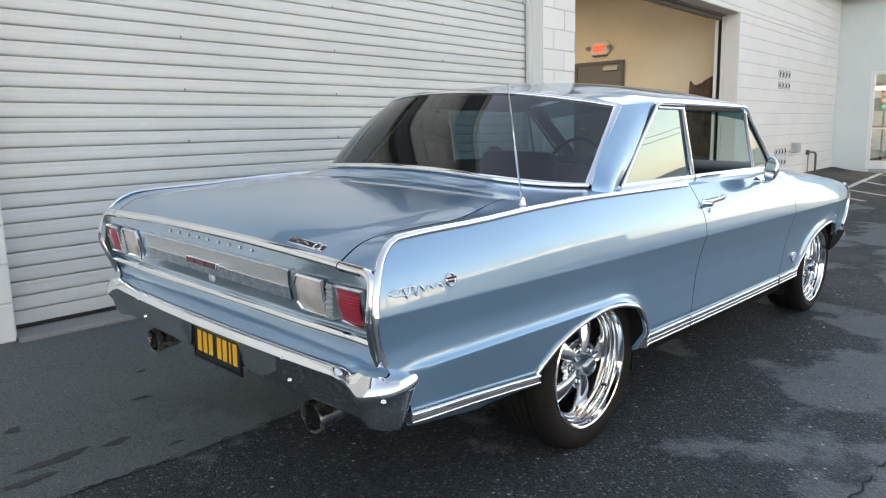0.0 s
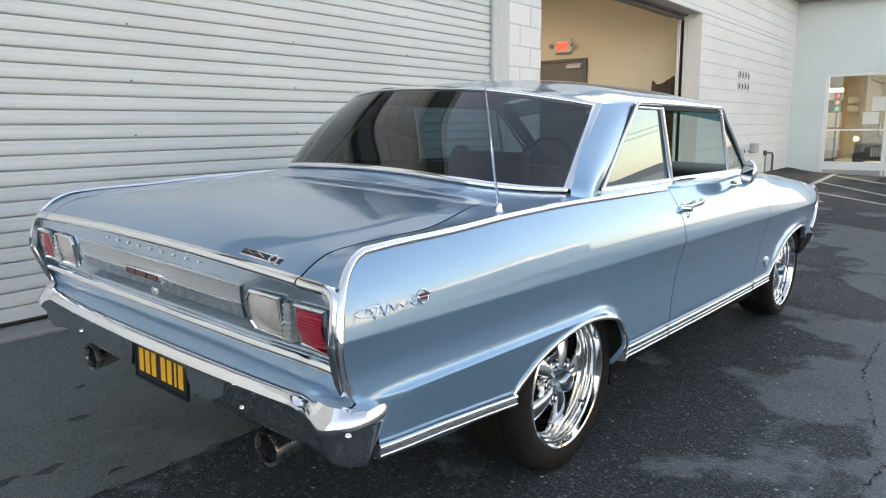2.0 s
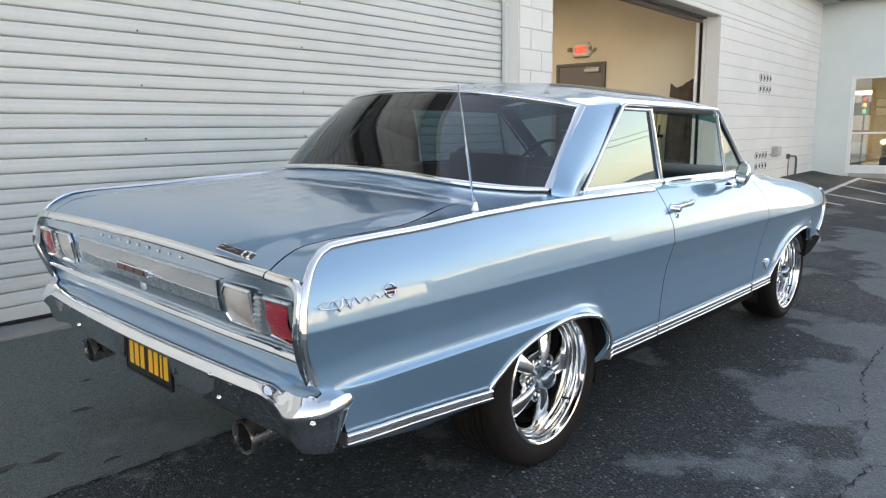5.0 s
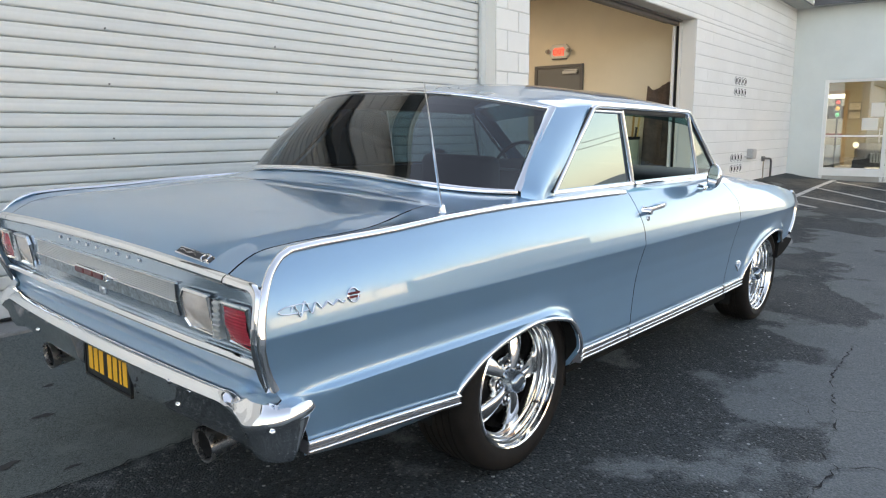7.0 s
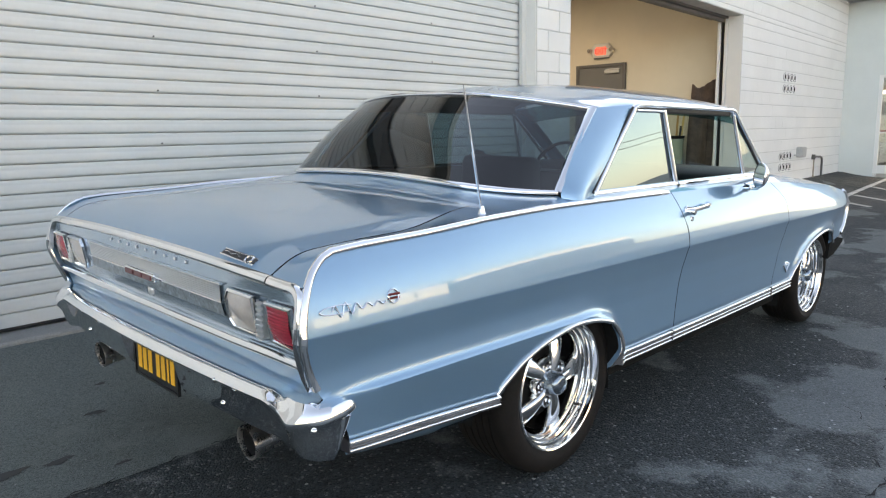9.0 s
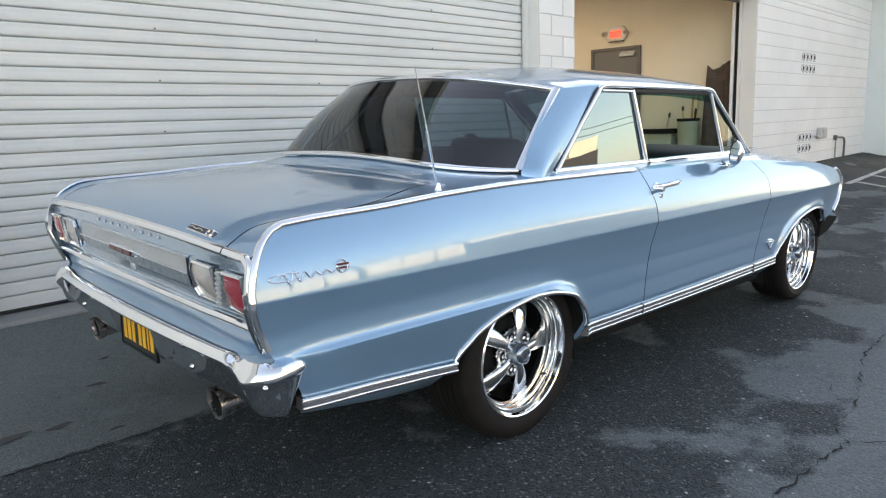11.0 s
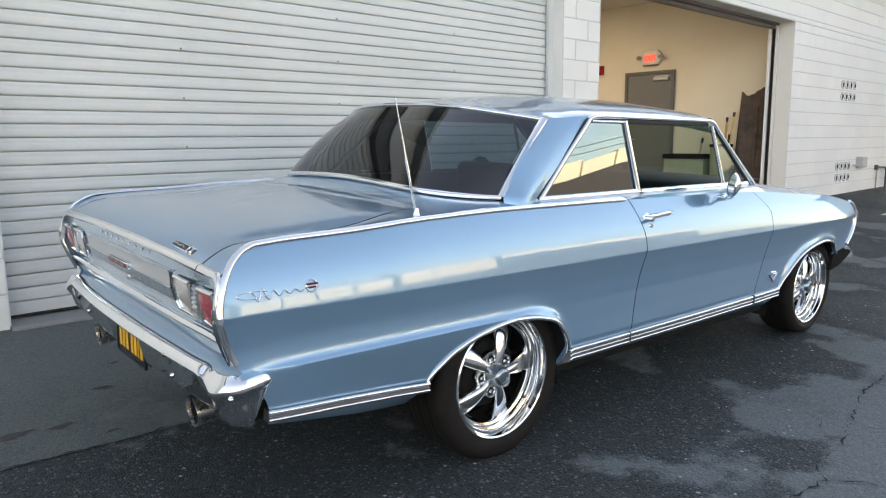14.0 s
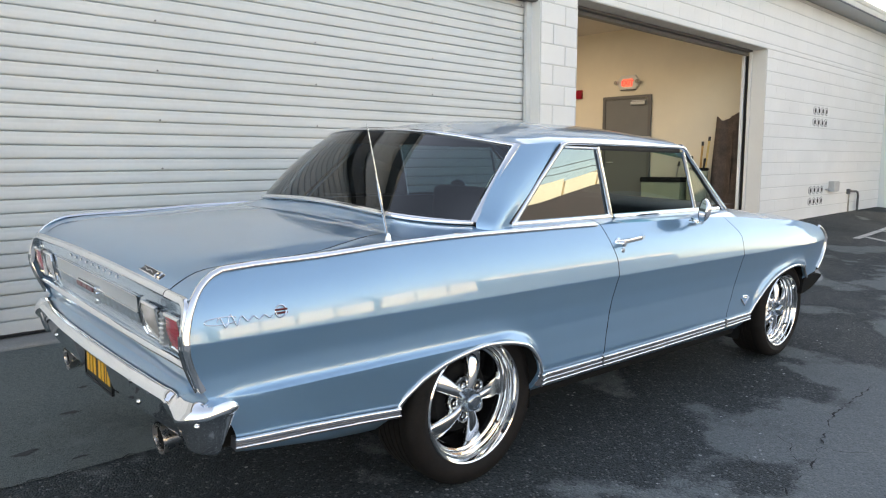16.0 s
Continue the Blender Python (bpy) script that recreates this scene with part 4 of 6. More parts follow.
# white van that stands outside behind the office
b = thing("van", "white panel van parked outside behind the office", "van", pose(26.0, 0.9, ground_z(26, 2)))
bm = bm_new()
outline = [(0.0, 0.45), (0.0, 1.15), (0.12, 1.30), (0.40, 1.98), (0.55, 2.06), (4.3, 2.06), (4.45, 1.95), (4.5, 0.45)]
vs = grid(bm, [[(x, y + 0.25, z) for y, z in outline] for x in (0.0, 1.9)], close=True)
bm.faces.new(vs[0])
bm.faces.new(vs[1][::-1])
bmesh.ops.bevel(bm, geom=list(bm.edges), offset=0.04, segments=2, affect="EDGES")
part("body", tidy(bm), M_WHITEFRAME, b, smooth=40)
for ya, yb in ((0.75, 1.30), (1.42, 2.15), (2.35, 3.4)):
    part("side_window", boxes(((-0.008, ya, 1.36), (0.004, yb, 1.80)), bevel=0.003), M_BLACK, b, "dark glass")
part("side_stripe", boxes(((-0.008, 0.4, 0.72), (0.004, 4.6, 0.86))), M_REDLENS, b, "red side stripe")
for yy in (0.95, 3.75):
    w = part("wheel", lathe(bm_new(), [(0.0, 0.0), (0.20, -0.01), (0.30, -0.01), (0.33, 0.02), (0.33, 0.2), (0.0, 0.2)], axis="x", n=28, centre=(0.0, yy, 0.33)), M_TYRE, b, "black tyre", smooth=40)
    part("rim", lathe(bm_new(), [(0.0, -0.02), (0.10, -0.025), (0.19, -0.012)], axis="x", n=24, centre=(0.0, yy, 0.33)), M_BRUSHED, w, "grey rim", smooth=40)

# unseen ceiling lamps, added to brighten the office and the bay
M_LAMP = glow("lamp_diffuser", (1.0, 0.86, 0.68), 1.2)
for nm, x, y, z, e_w in (("office", 18.5, 0.2, 2.98, 62.0), ("bay", 7.0, 5.5, 3.58, 25.0)):
    b = thing("unseen_ceiling_light", "unseen flat warm ceiling light in a thin white frame, added to brighten the room", "ceiling light", pose(x, y, z), group="ceiling lights")
    part("diffuser", boxes(((-0.6, -0.15, -0.03), (0.6, 0.15, 0.0))), M_LAMP, b)
    part("frame", boxes(((-0.62, -0.17, -0.025), (-0.601, 0.17, 0.0)), ((0.601, -0.17, -0.025), (0.62, 0.17, 0.0)), ((-0.6, -0.17, -0.025), (0.6, -0.151, 0.0)), ((-0.6, 0.151, -0.025), (0.6, 0.17, 0.0))), M_WHITEFRAME, b)
    la = bpy.data.lights.new("lamp_" + nm, "AREA")
    la.shape, la.size, la.size_y, la.energy, la.color = "RECTANGLE", 1.1, 0.28, e_w, (1.0, 0.88, 0.73)
    lo = new("lamp_" + nm, la)
    lo.matrix_world = pose(x, y, z - 0.04)

# ---- across the lot: a low sunlit row of shops that the paint and glass mirror
def y_steps(n):
    return [i / n for i in range(n + 1)]


def shop_across(x0, x1, y, base, wall, roof, bays, seed):
    """A low shop in the sun: a grey base course, cream wall bays of uneven height and a grey metal roof behind."""
    rng = random.Random(seed)
    b = thing("shop_building", "low cream shop with a grey metal roof in low sun", "building", pose(x0, y, 0), group="shops across the lot")
    w = x1 - x0
    part("base", boxes(((0, -8, -0.6), (w, 0, base))), M_OPPBASE, b, "grey base course")
    bm = bm_new()
    xa = 0.0
    for k in range(bays):
        xb = w * (k + 1) / bays
        box(bm, (xa, -7.9, base + 0.002), (xb - (0.25 + 0.5 * rng.random()) * w / bays * 0.25, -0.02, wall - rng.uniform(0.0, 0.9)))
        xa = xb
    part("wall", bm, M_WHITEHALL, b, "cream stucco wall")
    bm = bm_new()
    vs = grid(bm, [[(x, -0.5, base), (x, -0.5, wall - 0.50), (x, -2.0, roof), (x, -9.0, roof), (x, -9.0, base)] for x in (0.0, w)], close=True)
    bm.faces.new(vs[0])
    bm.faces.new(vs[1][::-1])
    part("roof", tidy(bm), M_OPPROOF, b, "grey metal roof")


for k, (x0, x1, y, base, wall, roof, bays) in enumerate((
        (-60, -27, -40, 0.6, 5.4, 8.0, 5), (-26.5, -4, -40, 0.5, 4.6, 7.2, 4), (-3.4, 12, -40, 0.6, 4.6, 7.0, 4), (12.6, 24, -40, 0.5, 5.0, 7.4, 4), (24.6, 34, -40, 0.6, 5.2, 7.6, 3))):
    shop_across(x0, x1, y, base, wall, roof, bays, k)
gar = thing("garage_building", "low garage across the lot, cream above a dark red base", "building", pose(34.6, -40, 0))
bm = bm_new()
for xa, xb, top in ((0, 5.4, 5.6), (5.7, 11.0, 5.4), (11.4, 16.6, 5.6), (16.9, 21.5, 5.35), (21.8, 26.3, 5.5)):
    box(bm, (xa, -8, -0.6), (xb, 0, top))
part("wall", bm, M_WHITEHALL, gar)
part("base", boxes(((-0.1, -8.1, -0.6), (26.5, 0.1, 4.1))), M_OXBLOOD, gar, "dark red base")
# cables on poles beyond the lot
for xa, xb in ((47.0, 125.0),):
    line = thing("utility_line", "two sagging overhead cables between wooden poles", "power line", pose(xa, -41.5, 0))
    for xx in (0.0, xb - xa):
        part("pole", rod(bm_new(), (xx, 0, -0.5), (xx, 0, 7.6), 0.14, 10, 0.10), M_RUST, line, "brown wooden pole")
    for zz, sag in ((7.2, 0.9), (6.6, 1.0)):
        part("cable", sweep([((xb - xa) * u, 0, zz - 4 * sag * u * (1 - u)) for u in y_steps(16)], ring(0.035, 6), (0, 1, 0)), M_BLACK, line, "black cable")


# ---------------------------------------------------------------- the car (x ahead, rear axle at 0, left side +y)
CAR_POSE = pose(0, 0, 0, 1.884, 0.684, -2.669) @ Matrix.Scale(1.008, 4)
car = thing("car", "light blue metallic two-door hardtop classic car with chrome trim", "car", CAR_POSE)

Z_TOP = smooth_fn([-1.2, -1.06, -0.95, -0.74, -0.43, -0.04, 0.45, 0.80, 1.20, 1.70, 1.95, 2.30, 2.78, 3.0, 3.2, 3.3],
                  [0.900, 0.906, 0.914, 0.921, 0.939, 0.949, 0.950, 0.948, 0.946, 0.940, 0.930, 0.905, 0.872, 0.845, 0.80, 0.75])
Z_BOT = smooth_fn([-1.2, -1.0, -0.867, -0.436, 0.39, 2.1, 2.8, 2.97, 3.3], [0.42, 0.392, 0.366, 0.292, 0.245, 0.250, 0.36, 0.495, 0.535])
HALF = smooth_fn([-1.2, -0.9, 0.0, 1.0, 2.0, 2.5, 2.8, 3.0, 3.15, 3.3], [0.864, 0.867, 0.870, 0.870, 0.869, 0.867, 0.860, 0.846, 0.826, 0.795])
X_TAIL = smooth_fn([0.30, 0.45, 0.60, 0.735, 0.81, 0.867, 0.895, 0.92], [-0.99, -1.03, -1.128, -1.172, -1.153, -1.116, -1.078, -1.03])
X_GAP = smooth_fn([0.20, 0.33, 0.39, 0.50, 0.72, 0.78, 0.86, 0.95], [0.715, 0.722, 0.729, 0.745, 0.763, 0.762, 0.735, 0.690])
X_GAP2 = smooth_fn([0.20, 0.37, 0.50, 0.66, 0.82, 0.89, 0.95], [1.85, 1.857, 1.91, 1.950, 1.945, 1.87, 1.78])
X_NOSE = smooth_fn([0.30, 0.45, 0.535, 0.58, 0.63, 0.68, 0.73, 0.772, 0.805, 0.83, 0.845, 0.90], [3.02, 3.06, 3.135, 3.20, 3.255, 3.282, 3.282, 3.252, 3.185, 3.10, 3.04, 2.88])
ARCH_R = [(-0.452, 0.25), (-0.446, 0.33), (-0.425, 0.400), (-0.373, 0.445), (-0.324, 0.477), (-0.220, 0.518), (-0.082, 0.543), (0.0, 0.542), (0.069, 0.534), (0.150, 0.515), (0.195, 0.494), (0.240, 0.448), (0.262, 0.40), (0.275, 0.34), (0.282, 0.20)]
ARCH_F = [(2.118, 0.20), (2.140, 0.330), (2.165, 0.385), (2.215, 0.435), (2.312, 0.502), (2.420, 0.550), (2.520, 0.578), (2.640, 0.596), (2.740, 0.597), (2.840, 0.580), (2.915, 0.548), (2.965, 0.505), (2.985, 0.49)]


def rounded(pts, n=4):
    """A smooth chain through the points (Catmull-Rom)."""
    P = [Vector(p) for p in pts]
    P = [P[0] * 2 - P[1]] + P + [P[-1] * 2 - P[-2]]
    out = []
    for i in range(1, len(P) - 2):
        a, b, c, d = P[i - 1 : i + 3]
        for k in range(n):
            t = k / n
            q = 0.5 * (2 * b + (c - a) * t + (2 * a - 5 * b + 4 * c - d) * t * t + (3 * b - a - 3 * c + d) * t**3)
            out.append((max(q.x, out[-1][0] + 1e-4) if out else q.x, q.y))
    return out + [tuple(P[-2])]


ARCH_R, ARCH_F = rounded(ARCH_R), rounded(ARCH_F)


def arch_z(x):
    for pts in (ARCH_R, ARCH_F):
        if pts[0][0] <= x <= pts[-1][0]:
            return float(np.interp(x, [p[0] for p in pts], [p[1] for p in pts]))
    return -1.0


def arch_gap(x, z):
    """Distance from the edge of the rear wheel opening."""
    q = Vector((x, z))
    best = 9.0
    for a, b in zip(ARCH_R[:-1], ARCH_R[1:]):
        a, b = Vector(a), Vector(b)
        k = min(max((q - a).dot(b - a) / (b - a).length_squared, 0.0), 1.0)
        best = min(best, (a.lerp(b, k) - q).length)
    return best


def side_y(x, z):
    """Half width of the body side at a place along the car and a height."""
    zt, w = Z_TOP(x), HALF(x)
    if z >= 0.725:
        s = min((z - 0.725) / max(zt - 0.725, 0.02), 1.0)
        return w - 0.066 * (0.42 * s + 0.58 * s**2.3) * (1 - 0.75 * step01(2.95, 3.28, x))
    led = (1.0 - step01(-0.06, 0.20, x)) * step01(-1.14, -0.92, x)
    plain = float(np.interp(z, [0.20, 0.24, 0.30, 0.38, 0.46, 0.55, 0.62, 0.70, 0.725], [0.16, 0.125, 0.062, 0.030, 0.034, 0.033, 0.026, 0.008, 0.0]))
    ledge = float(np.interp(z, [0.20, 0.26, 0.33, 0.385, 0.42, 0.49, 0.540, 0.556, 0.561, 0.567, 0.574, 0.583, 0.597, 0.615, 0.64, 0.70, 0.725], [0.26, 0.16, 0.075, 0.034, 0.026, 0.014, 0.003, 0.001, 0.005, 0.0100, 0.0135, 0.0160, 0.0176, 0.0185, 0.0180, 0.006, 0.0]))
    plain -= (1 - step01(-1.0, -0.8, x)) * float(np.interp(z, [0.42, 0.50, 0.55, 0.62, 0.66], [0.0, 0.016, 0.011, 0.001, 0.0]))
    d = led * ledge + (1 - led) * plain * (1 - 0.8 * step01(2.95, 3.28, x))
    # flare over the front wheel
    if 2.1 < x < 3.0:
        d -= 0.018 * math.exp(-((z - arch_z(x) - 0.015) / 0.03) ** 2) * step01(2.14, 2.26, x) * (1 - step01(2.84, 2.95, x))
    if -0.50 < x < 0.36:
        d -= 0.030 * math.exp(-((arch_gap(x, z) - 0.004) / 0.024) ** 2) * step01(-0.06, 0.20, x) * step01(0.26, 0.42, z)
    return w - d


def side_rows(x):
    zt = Z_TOP(x)
    up = [zt - (zt - 0.745) * i / 10 for i in range(11)]
    return up + [0.735, 0.729, 0.725, 0.720, 0.712, 0.70, 0.68, 0.66, 0.64, 0.622, 0.61, 0.603, 0.597, 0.590, 0.583, 0.578, 0.574, 0.570, 0.567, 0.564, 0.561, 0.5585, 0.555, 0.545, 0.535, 0.525, 0.515, 0.505, 0.495, 0.485, 0.475, 0.465, 0.455, 0.445, 0.435, 0.425, 0.41, 0.395, 0.38, 0.36, 0.34, 0.32, 0.30, 0.28, 0.26, 0.0]


def side_panel(xa, xb, stations, s, inset=0.0):
    """The skin of one panel of the body side; s is -1 on the right, 1 on the left."""
    bm = bm_new()
    cols = []
    for X in stations:
        col = []
        for z in side_rows(X):
            z = max(z, Z_BOT(X))
            x = min(max(X, xa(z)), xb(z))
            zz = max(z, arch_z(x))
            zz = min(zz, Z_TOP(x))
            col.append((x, s * (side_y(x, zz) - inset), zz))
        # turned-in lower lip
        x, y, z = col[-1]
        col.append((x, y - s * 0.025, z + (0.002 if arch_z(x) > z - 0.001 else -0.02)))
        cols.append(col)
    grid(bm, cols)
    bmesh.ops.remove_doubles(bm, verts=bm.verts, dist=1e-5)
    bmesh.ops.dissolve_degenerate(bm, edges=bm.edges, dist=1e-6)
    bmesh.ops.recalc_face_normals(bm, faces=bm.faces)
    # outward normals
    f = max(bm.faces, key=lambda q: q.calc_area())
    if f.normal.y * s < 0:
        bmesh.ops.reverse_faces(bm, faces=bm.faces)
    return bm


def merged(*lists):
    out = []
    for v in sorted(set(round(x, 4) for l in lists for x in l)):
        if not out or v - out[-1] > 0.0015:
            out.append(v)
    return out


TAIL_ST = merged(xrange_list(-1.182, -1.02, 0.012), xrange_list(-1.02, 0.66, 0.05), xrange_list(-0.46, -0.42, 0.006), xrange_list(-0.45, 0.20, 0.02), xrange_list(0.20, 0.33, 0.006), xrange_list(0.66, 0.766, 0.012), [p[0] for p in ARCH_R])
DOOR_ST = merged(xrange_list(0.69, 0.766, 0.012), xrange_list(0.78, 1.76, 0.06), xrange_list(1.77, 1.952, 0.014))
FEND_ST = merged(xrange_list(1.78, 1.952, 0.014), xrange_list(2.0, 2.84, 0.03), xrange_list(2.85, 3.276, 0.012), [p[0] for p in ARCH_F])
G = 0.0028
for s, side in ((-1, "right"), (1, "left")):
    part("quarter_panel", side_panel(X_TAIL, lambda z: X_GAP(z) - G, TAIL_ST, s), M_PAINT, car, smooth=28)
    door = part("door", side_panel(lambda z: X_GAP(z) + G, lambda z: X_GAP2(z) - G, DOOR_ST, s), M_PAINT, car, smooth=28)
    part("front_fender", side_panel(lambda z: X_GAP2(z) + G, X_NOSE, FEND_ST, s), M_PAINT, car, smooth=28)
    part("inner_side", side_panel(lambda z: X_TAIL(z) + 0.02, lambda z: X_NOSE(z) - 0.02, merged(TAIL_ST, DOOR_ST, FEND_ST), s, inset=0.02), M_DARK, car)
    # wheel wells
    for pts in (ARCH_R, ARCH_F):
        bm = bm_new()
        rows = [[(x, s * (side_y(x, max(z, 0.3)) - i), z + 0.004) for x, z in pts] for i in (0.012, 0.10, 0.40)]
        vs = grid(bm, rows)
        bm.faces.new(vs[-1])
        part("wheel_well", bm, M_DARK, car)
    # bright lip round each arch
    for pts in (ARCH_R, ARCH_F):
        path = [(x, s * (side_y(x, z) + 0.002), z) for x, z in pts if z > 0.36]
        part("arch_trim", sweep(path, [(-0.004, -0.008), (0.003, -0.008), (0.006, -0.003), (0.006, 0.004), (0.002, 0.008), (-0.004, 0.008)], (0, s, 0)), M_CHROME, car, "chrome wheel arch moulding", smooth=60)

# ---- upper surfaces
EDGE = lambda x: HALF(x) - 0.066

DECK_C = smooth_fn([-1.20, -1.168, -1.12, -1.05, -0.95, -0.74, -0.43, -0.10, 0.1], [0.835, 0.862, 0.889, 0.914, 0.933, 0.950, 0.970, 0.981, 0.985])
DECK_E = smooth_fn([-1.20, -1.168, -1.150, -1.118, -1.075, -1.03, -0.95, -0.74, -0.43, -0.04, 0.2], [0.806, 0.828, 0.840, 0.866, 0.893, 0.907, 0.914, 0.921, 0.939, 0.949, 0.950])


def deck_z(x, y):
    a = abs(y)
    r = min(a / EDGE(x), 1.0)
    p = 2.2 + 0.6 * (1 - step01(-1.15, -0.85, x))
    valley = -0.014 * math.exp(-(((a - 0.70) / 0.06) ** 2)) * (1 - step01(-0.75, -0.35, x)) * 0.9 * step01(-1.16, -0.98, x)
    return DECK_E(x) + (DECK_C(x) - DECK_E(x)) * (1 - r**p) + valley


X_REAR = lambda y: -1.168 + 0.018 * (abs(y) / 0.8) ** 4
LID_Y, LID_X = 0.705, -0.36
Y_LID = lambda x: LID_Y - 0.075 * step01(-0.75, -0.30, x)


def y_list(a, b, n):
    return [a + (b - a) * i / n for i in range(n + 1)]


bm = bm_new()
rows = []
for i in range(31):
    u = i / 30
    row = []
    for v in y_list(-1, 1, 40):
        x = X_REAR(v * LID_Y) + (LID_X - X_REAR(v * LID_Y)) * u
        y = v * (Y_LID(x) - 0.003)
        row.append((x, y, deck_z(x, y)))
    rows.append(row)
grid(bm, rows)
tidy(bm)
part("trunk_lid", bm, M_PAINT, car, smooth=40)
for s in (-1, 1):
    bm = bm_new()
    rows = []
    for i in range(31):
        u = i / 30
        row = []
        for v in y_list(0, 1, 10):
            y0 = LID_Y
            x = X_REAR(y0 + (0.8 - y0) * v) + (LID_X - X_REAR(y0 + (0.8 - y0) * v)) * u
            ya, yb = Y_LID(x) + 0.003, max(EDGE(max(x, -1.16)), side_y(max(x, -1.16), min(DECK_E(x), Z_TOP(x)))) + 0.001
            y = ya + (yb - ya) * v
            row.append((x, s * y, deck_z(x, y)))
        rows.append(row)
    grid(bm, rows)
    tidy(bm)
    part("fender_top", bm, M_PAINT, car, smooth=40)
# dark channel under the lid seam
bm = bm_new()
for s in (-1, 1):
    grid(bm, [[(x, s * (Y_LID(x) + d), deck_z(x, Y_LID(x)) - 0.016) for d in (-0.012, 0.012)] for x in xrange_list(-1.12, -0.29, 0.05)])
grid(bm, [[(LID_X + d, y, deck_z(LID_X, y) - 0.014) for d in (-0.012, 0.012)] for y in y_list(-0.615, 0.615, 20)])
tidy(bm)
part("lid_channel", bm, M_BLACK, car)

# rear window lines
RW_X0 = lambda y: -0.2475 + 0.228 * (abs(y) / 0.728) ** 6.76
RW_Z0 = lambda y: 1.0195 - 0.0385 * (abs(y) / 0.728) ** 1.75
RW_X1 = lambda y: 0.062 + 0.2011 * (abs(y) / 0.677) ** 3.30
RW_Z1 = lambda y: 1.3424 - 0.0587 * (abs(y) / 0.677) ** 2.4
# panel between the lid and the rear window
bm = bm_new()
rows = []
for v in y_list(-1, 1, 80):
    row = []
    for i in range(11):
        u = i / 10
        y1 = v * 0.73
        x0, x1 = LID_X + 0.003, RW_X0(y1)
        x = x0 + (x1 - x0) * u
        yw = EDGE(x) if abs(v) == 1 else 0
        y = v * (EDGE(x) * (1 - u) + 0.735 * u)
        z0 = deck_z(x0, y)
        z = deck_z(x, y) * (1 - u**2) + (RW_Z0(y1) - 0.008) * u**2
        row.append((x, y, z))
    rows.append(row)
rows = [[(p[0], -EDGE(p[0]) - 0.0005, Z_TOP(p[0])) for p in rows[0]]] + rows + [[(p[0], EDGE(p[0]) + 0.0005, Z_TOP(p[0])) for p in rows[-1]]]
grid(bm, rows)
tidy(bm)
part("rear_cowl", bm, M_PAINT, car, smooth=40)

# belt shelf from the window corner along the quarter windows and doors
GLASS_Y0 = lambda x: float(np.interp(x, [-0.3, 0.0, 0.15, 0.8, 1.65, 2.0], [0.806, 0.740, 0.770, 0.745, 0.718, 0.71]))
GLASS_Y1 = lambda x: float(np.interp(x, [0.0, 1.6], [0.728, 0.692]))
BELT = 0.966


def belt_shelf(x0, x1, s):
    bm = bm_new()
    rows = []
    for x in xrange_list(x0, x1, 0.04):
        yo, yi = EDGE(x), GLASS_Y0(x) - 0.012
        zt = Z_TOP(x)
        rows.append([(x, s * (yo + (yi - yo) * u), zt + (BELT - zt) * (1 - (1 - u) ** 2)) for u in (0, 0.15, 0.35, 0.6, 0.85, 1.0)])
    grid(bm, rows)
    return tidy(bm)


for s in (-1, 1):
    part("quarter_shelf", belt_shelf(-0.010, 0.69, s), M_PAINT, car, smooth=40)
    part("door_shelf", belt_shelf(0.695, 1.95, s), M_PAINT, car, smooth=40)

# roof
ROOF_Y = lambda x: float(np.interp(x, [0.12, 0.263, 0.50, 1.0, 1.5, 1.62], [0.66, 0.682, 0.712, 0.706, 0.694, 0.68]))
ROOF_XF = lambda y: 1.60 - 0.09 * (abs(y) / 0.69) ** 2


def roof_z(x, r):
    crown = (0.058 + 0.048 * step01(0.10, 0.75, x)) * (1 - 0.25 * step01(1.1, 1.62, x))
    edge = 1.284 + 0.014 * step01(0.25, 0.6, x)
    w = step01(0.0, 0.16, x - RW_X1(r * 0.69))
    return edge + crown * ((1 - w) * (1 - abs(r) ** 2.4) + w * max(1 - abs(r) ** 2.5, 0.0) ** 0.72)


bm = bm_new()
rows = []
for r in [math.sin(a * math.pi / 2) for a in y_list(-1, 1, 44)]:
    row = []
    for i in range(37):
        u = i / 36
        y0 = r * 0.69
        xa, xb = RW_X1(y0), ROOF_XF(y0)
        x = xa + (xb - xa) * (u * u * 0.35 + u * 0.65)
        row.append((x, r * ROOF_Y(x), roof_z(x, r)))
    rows.append(row)
grid(bm, rows)
tidy(bm)
part("roof", bm, M_PAINT, car, smooth=50)
bm = bm_new()
grid(bm, [[(x + 0.01, r * (ROOF_Y(x) - 0.02), roof_z(x, r) - 0.02) for x in xrange_list(RW_X1(r * 0.69) + 0.01, ROOF_XF(r * 0.69) - 0.01, 0.07)][:19] for r in y_list(-1, 1, 16)])
part("headliner", tidy(bm), M_VINYL, car, "dark headliner")

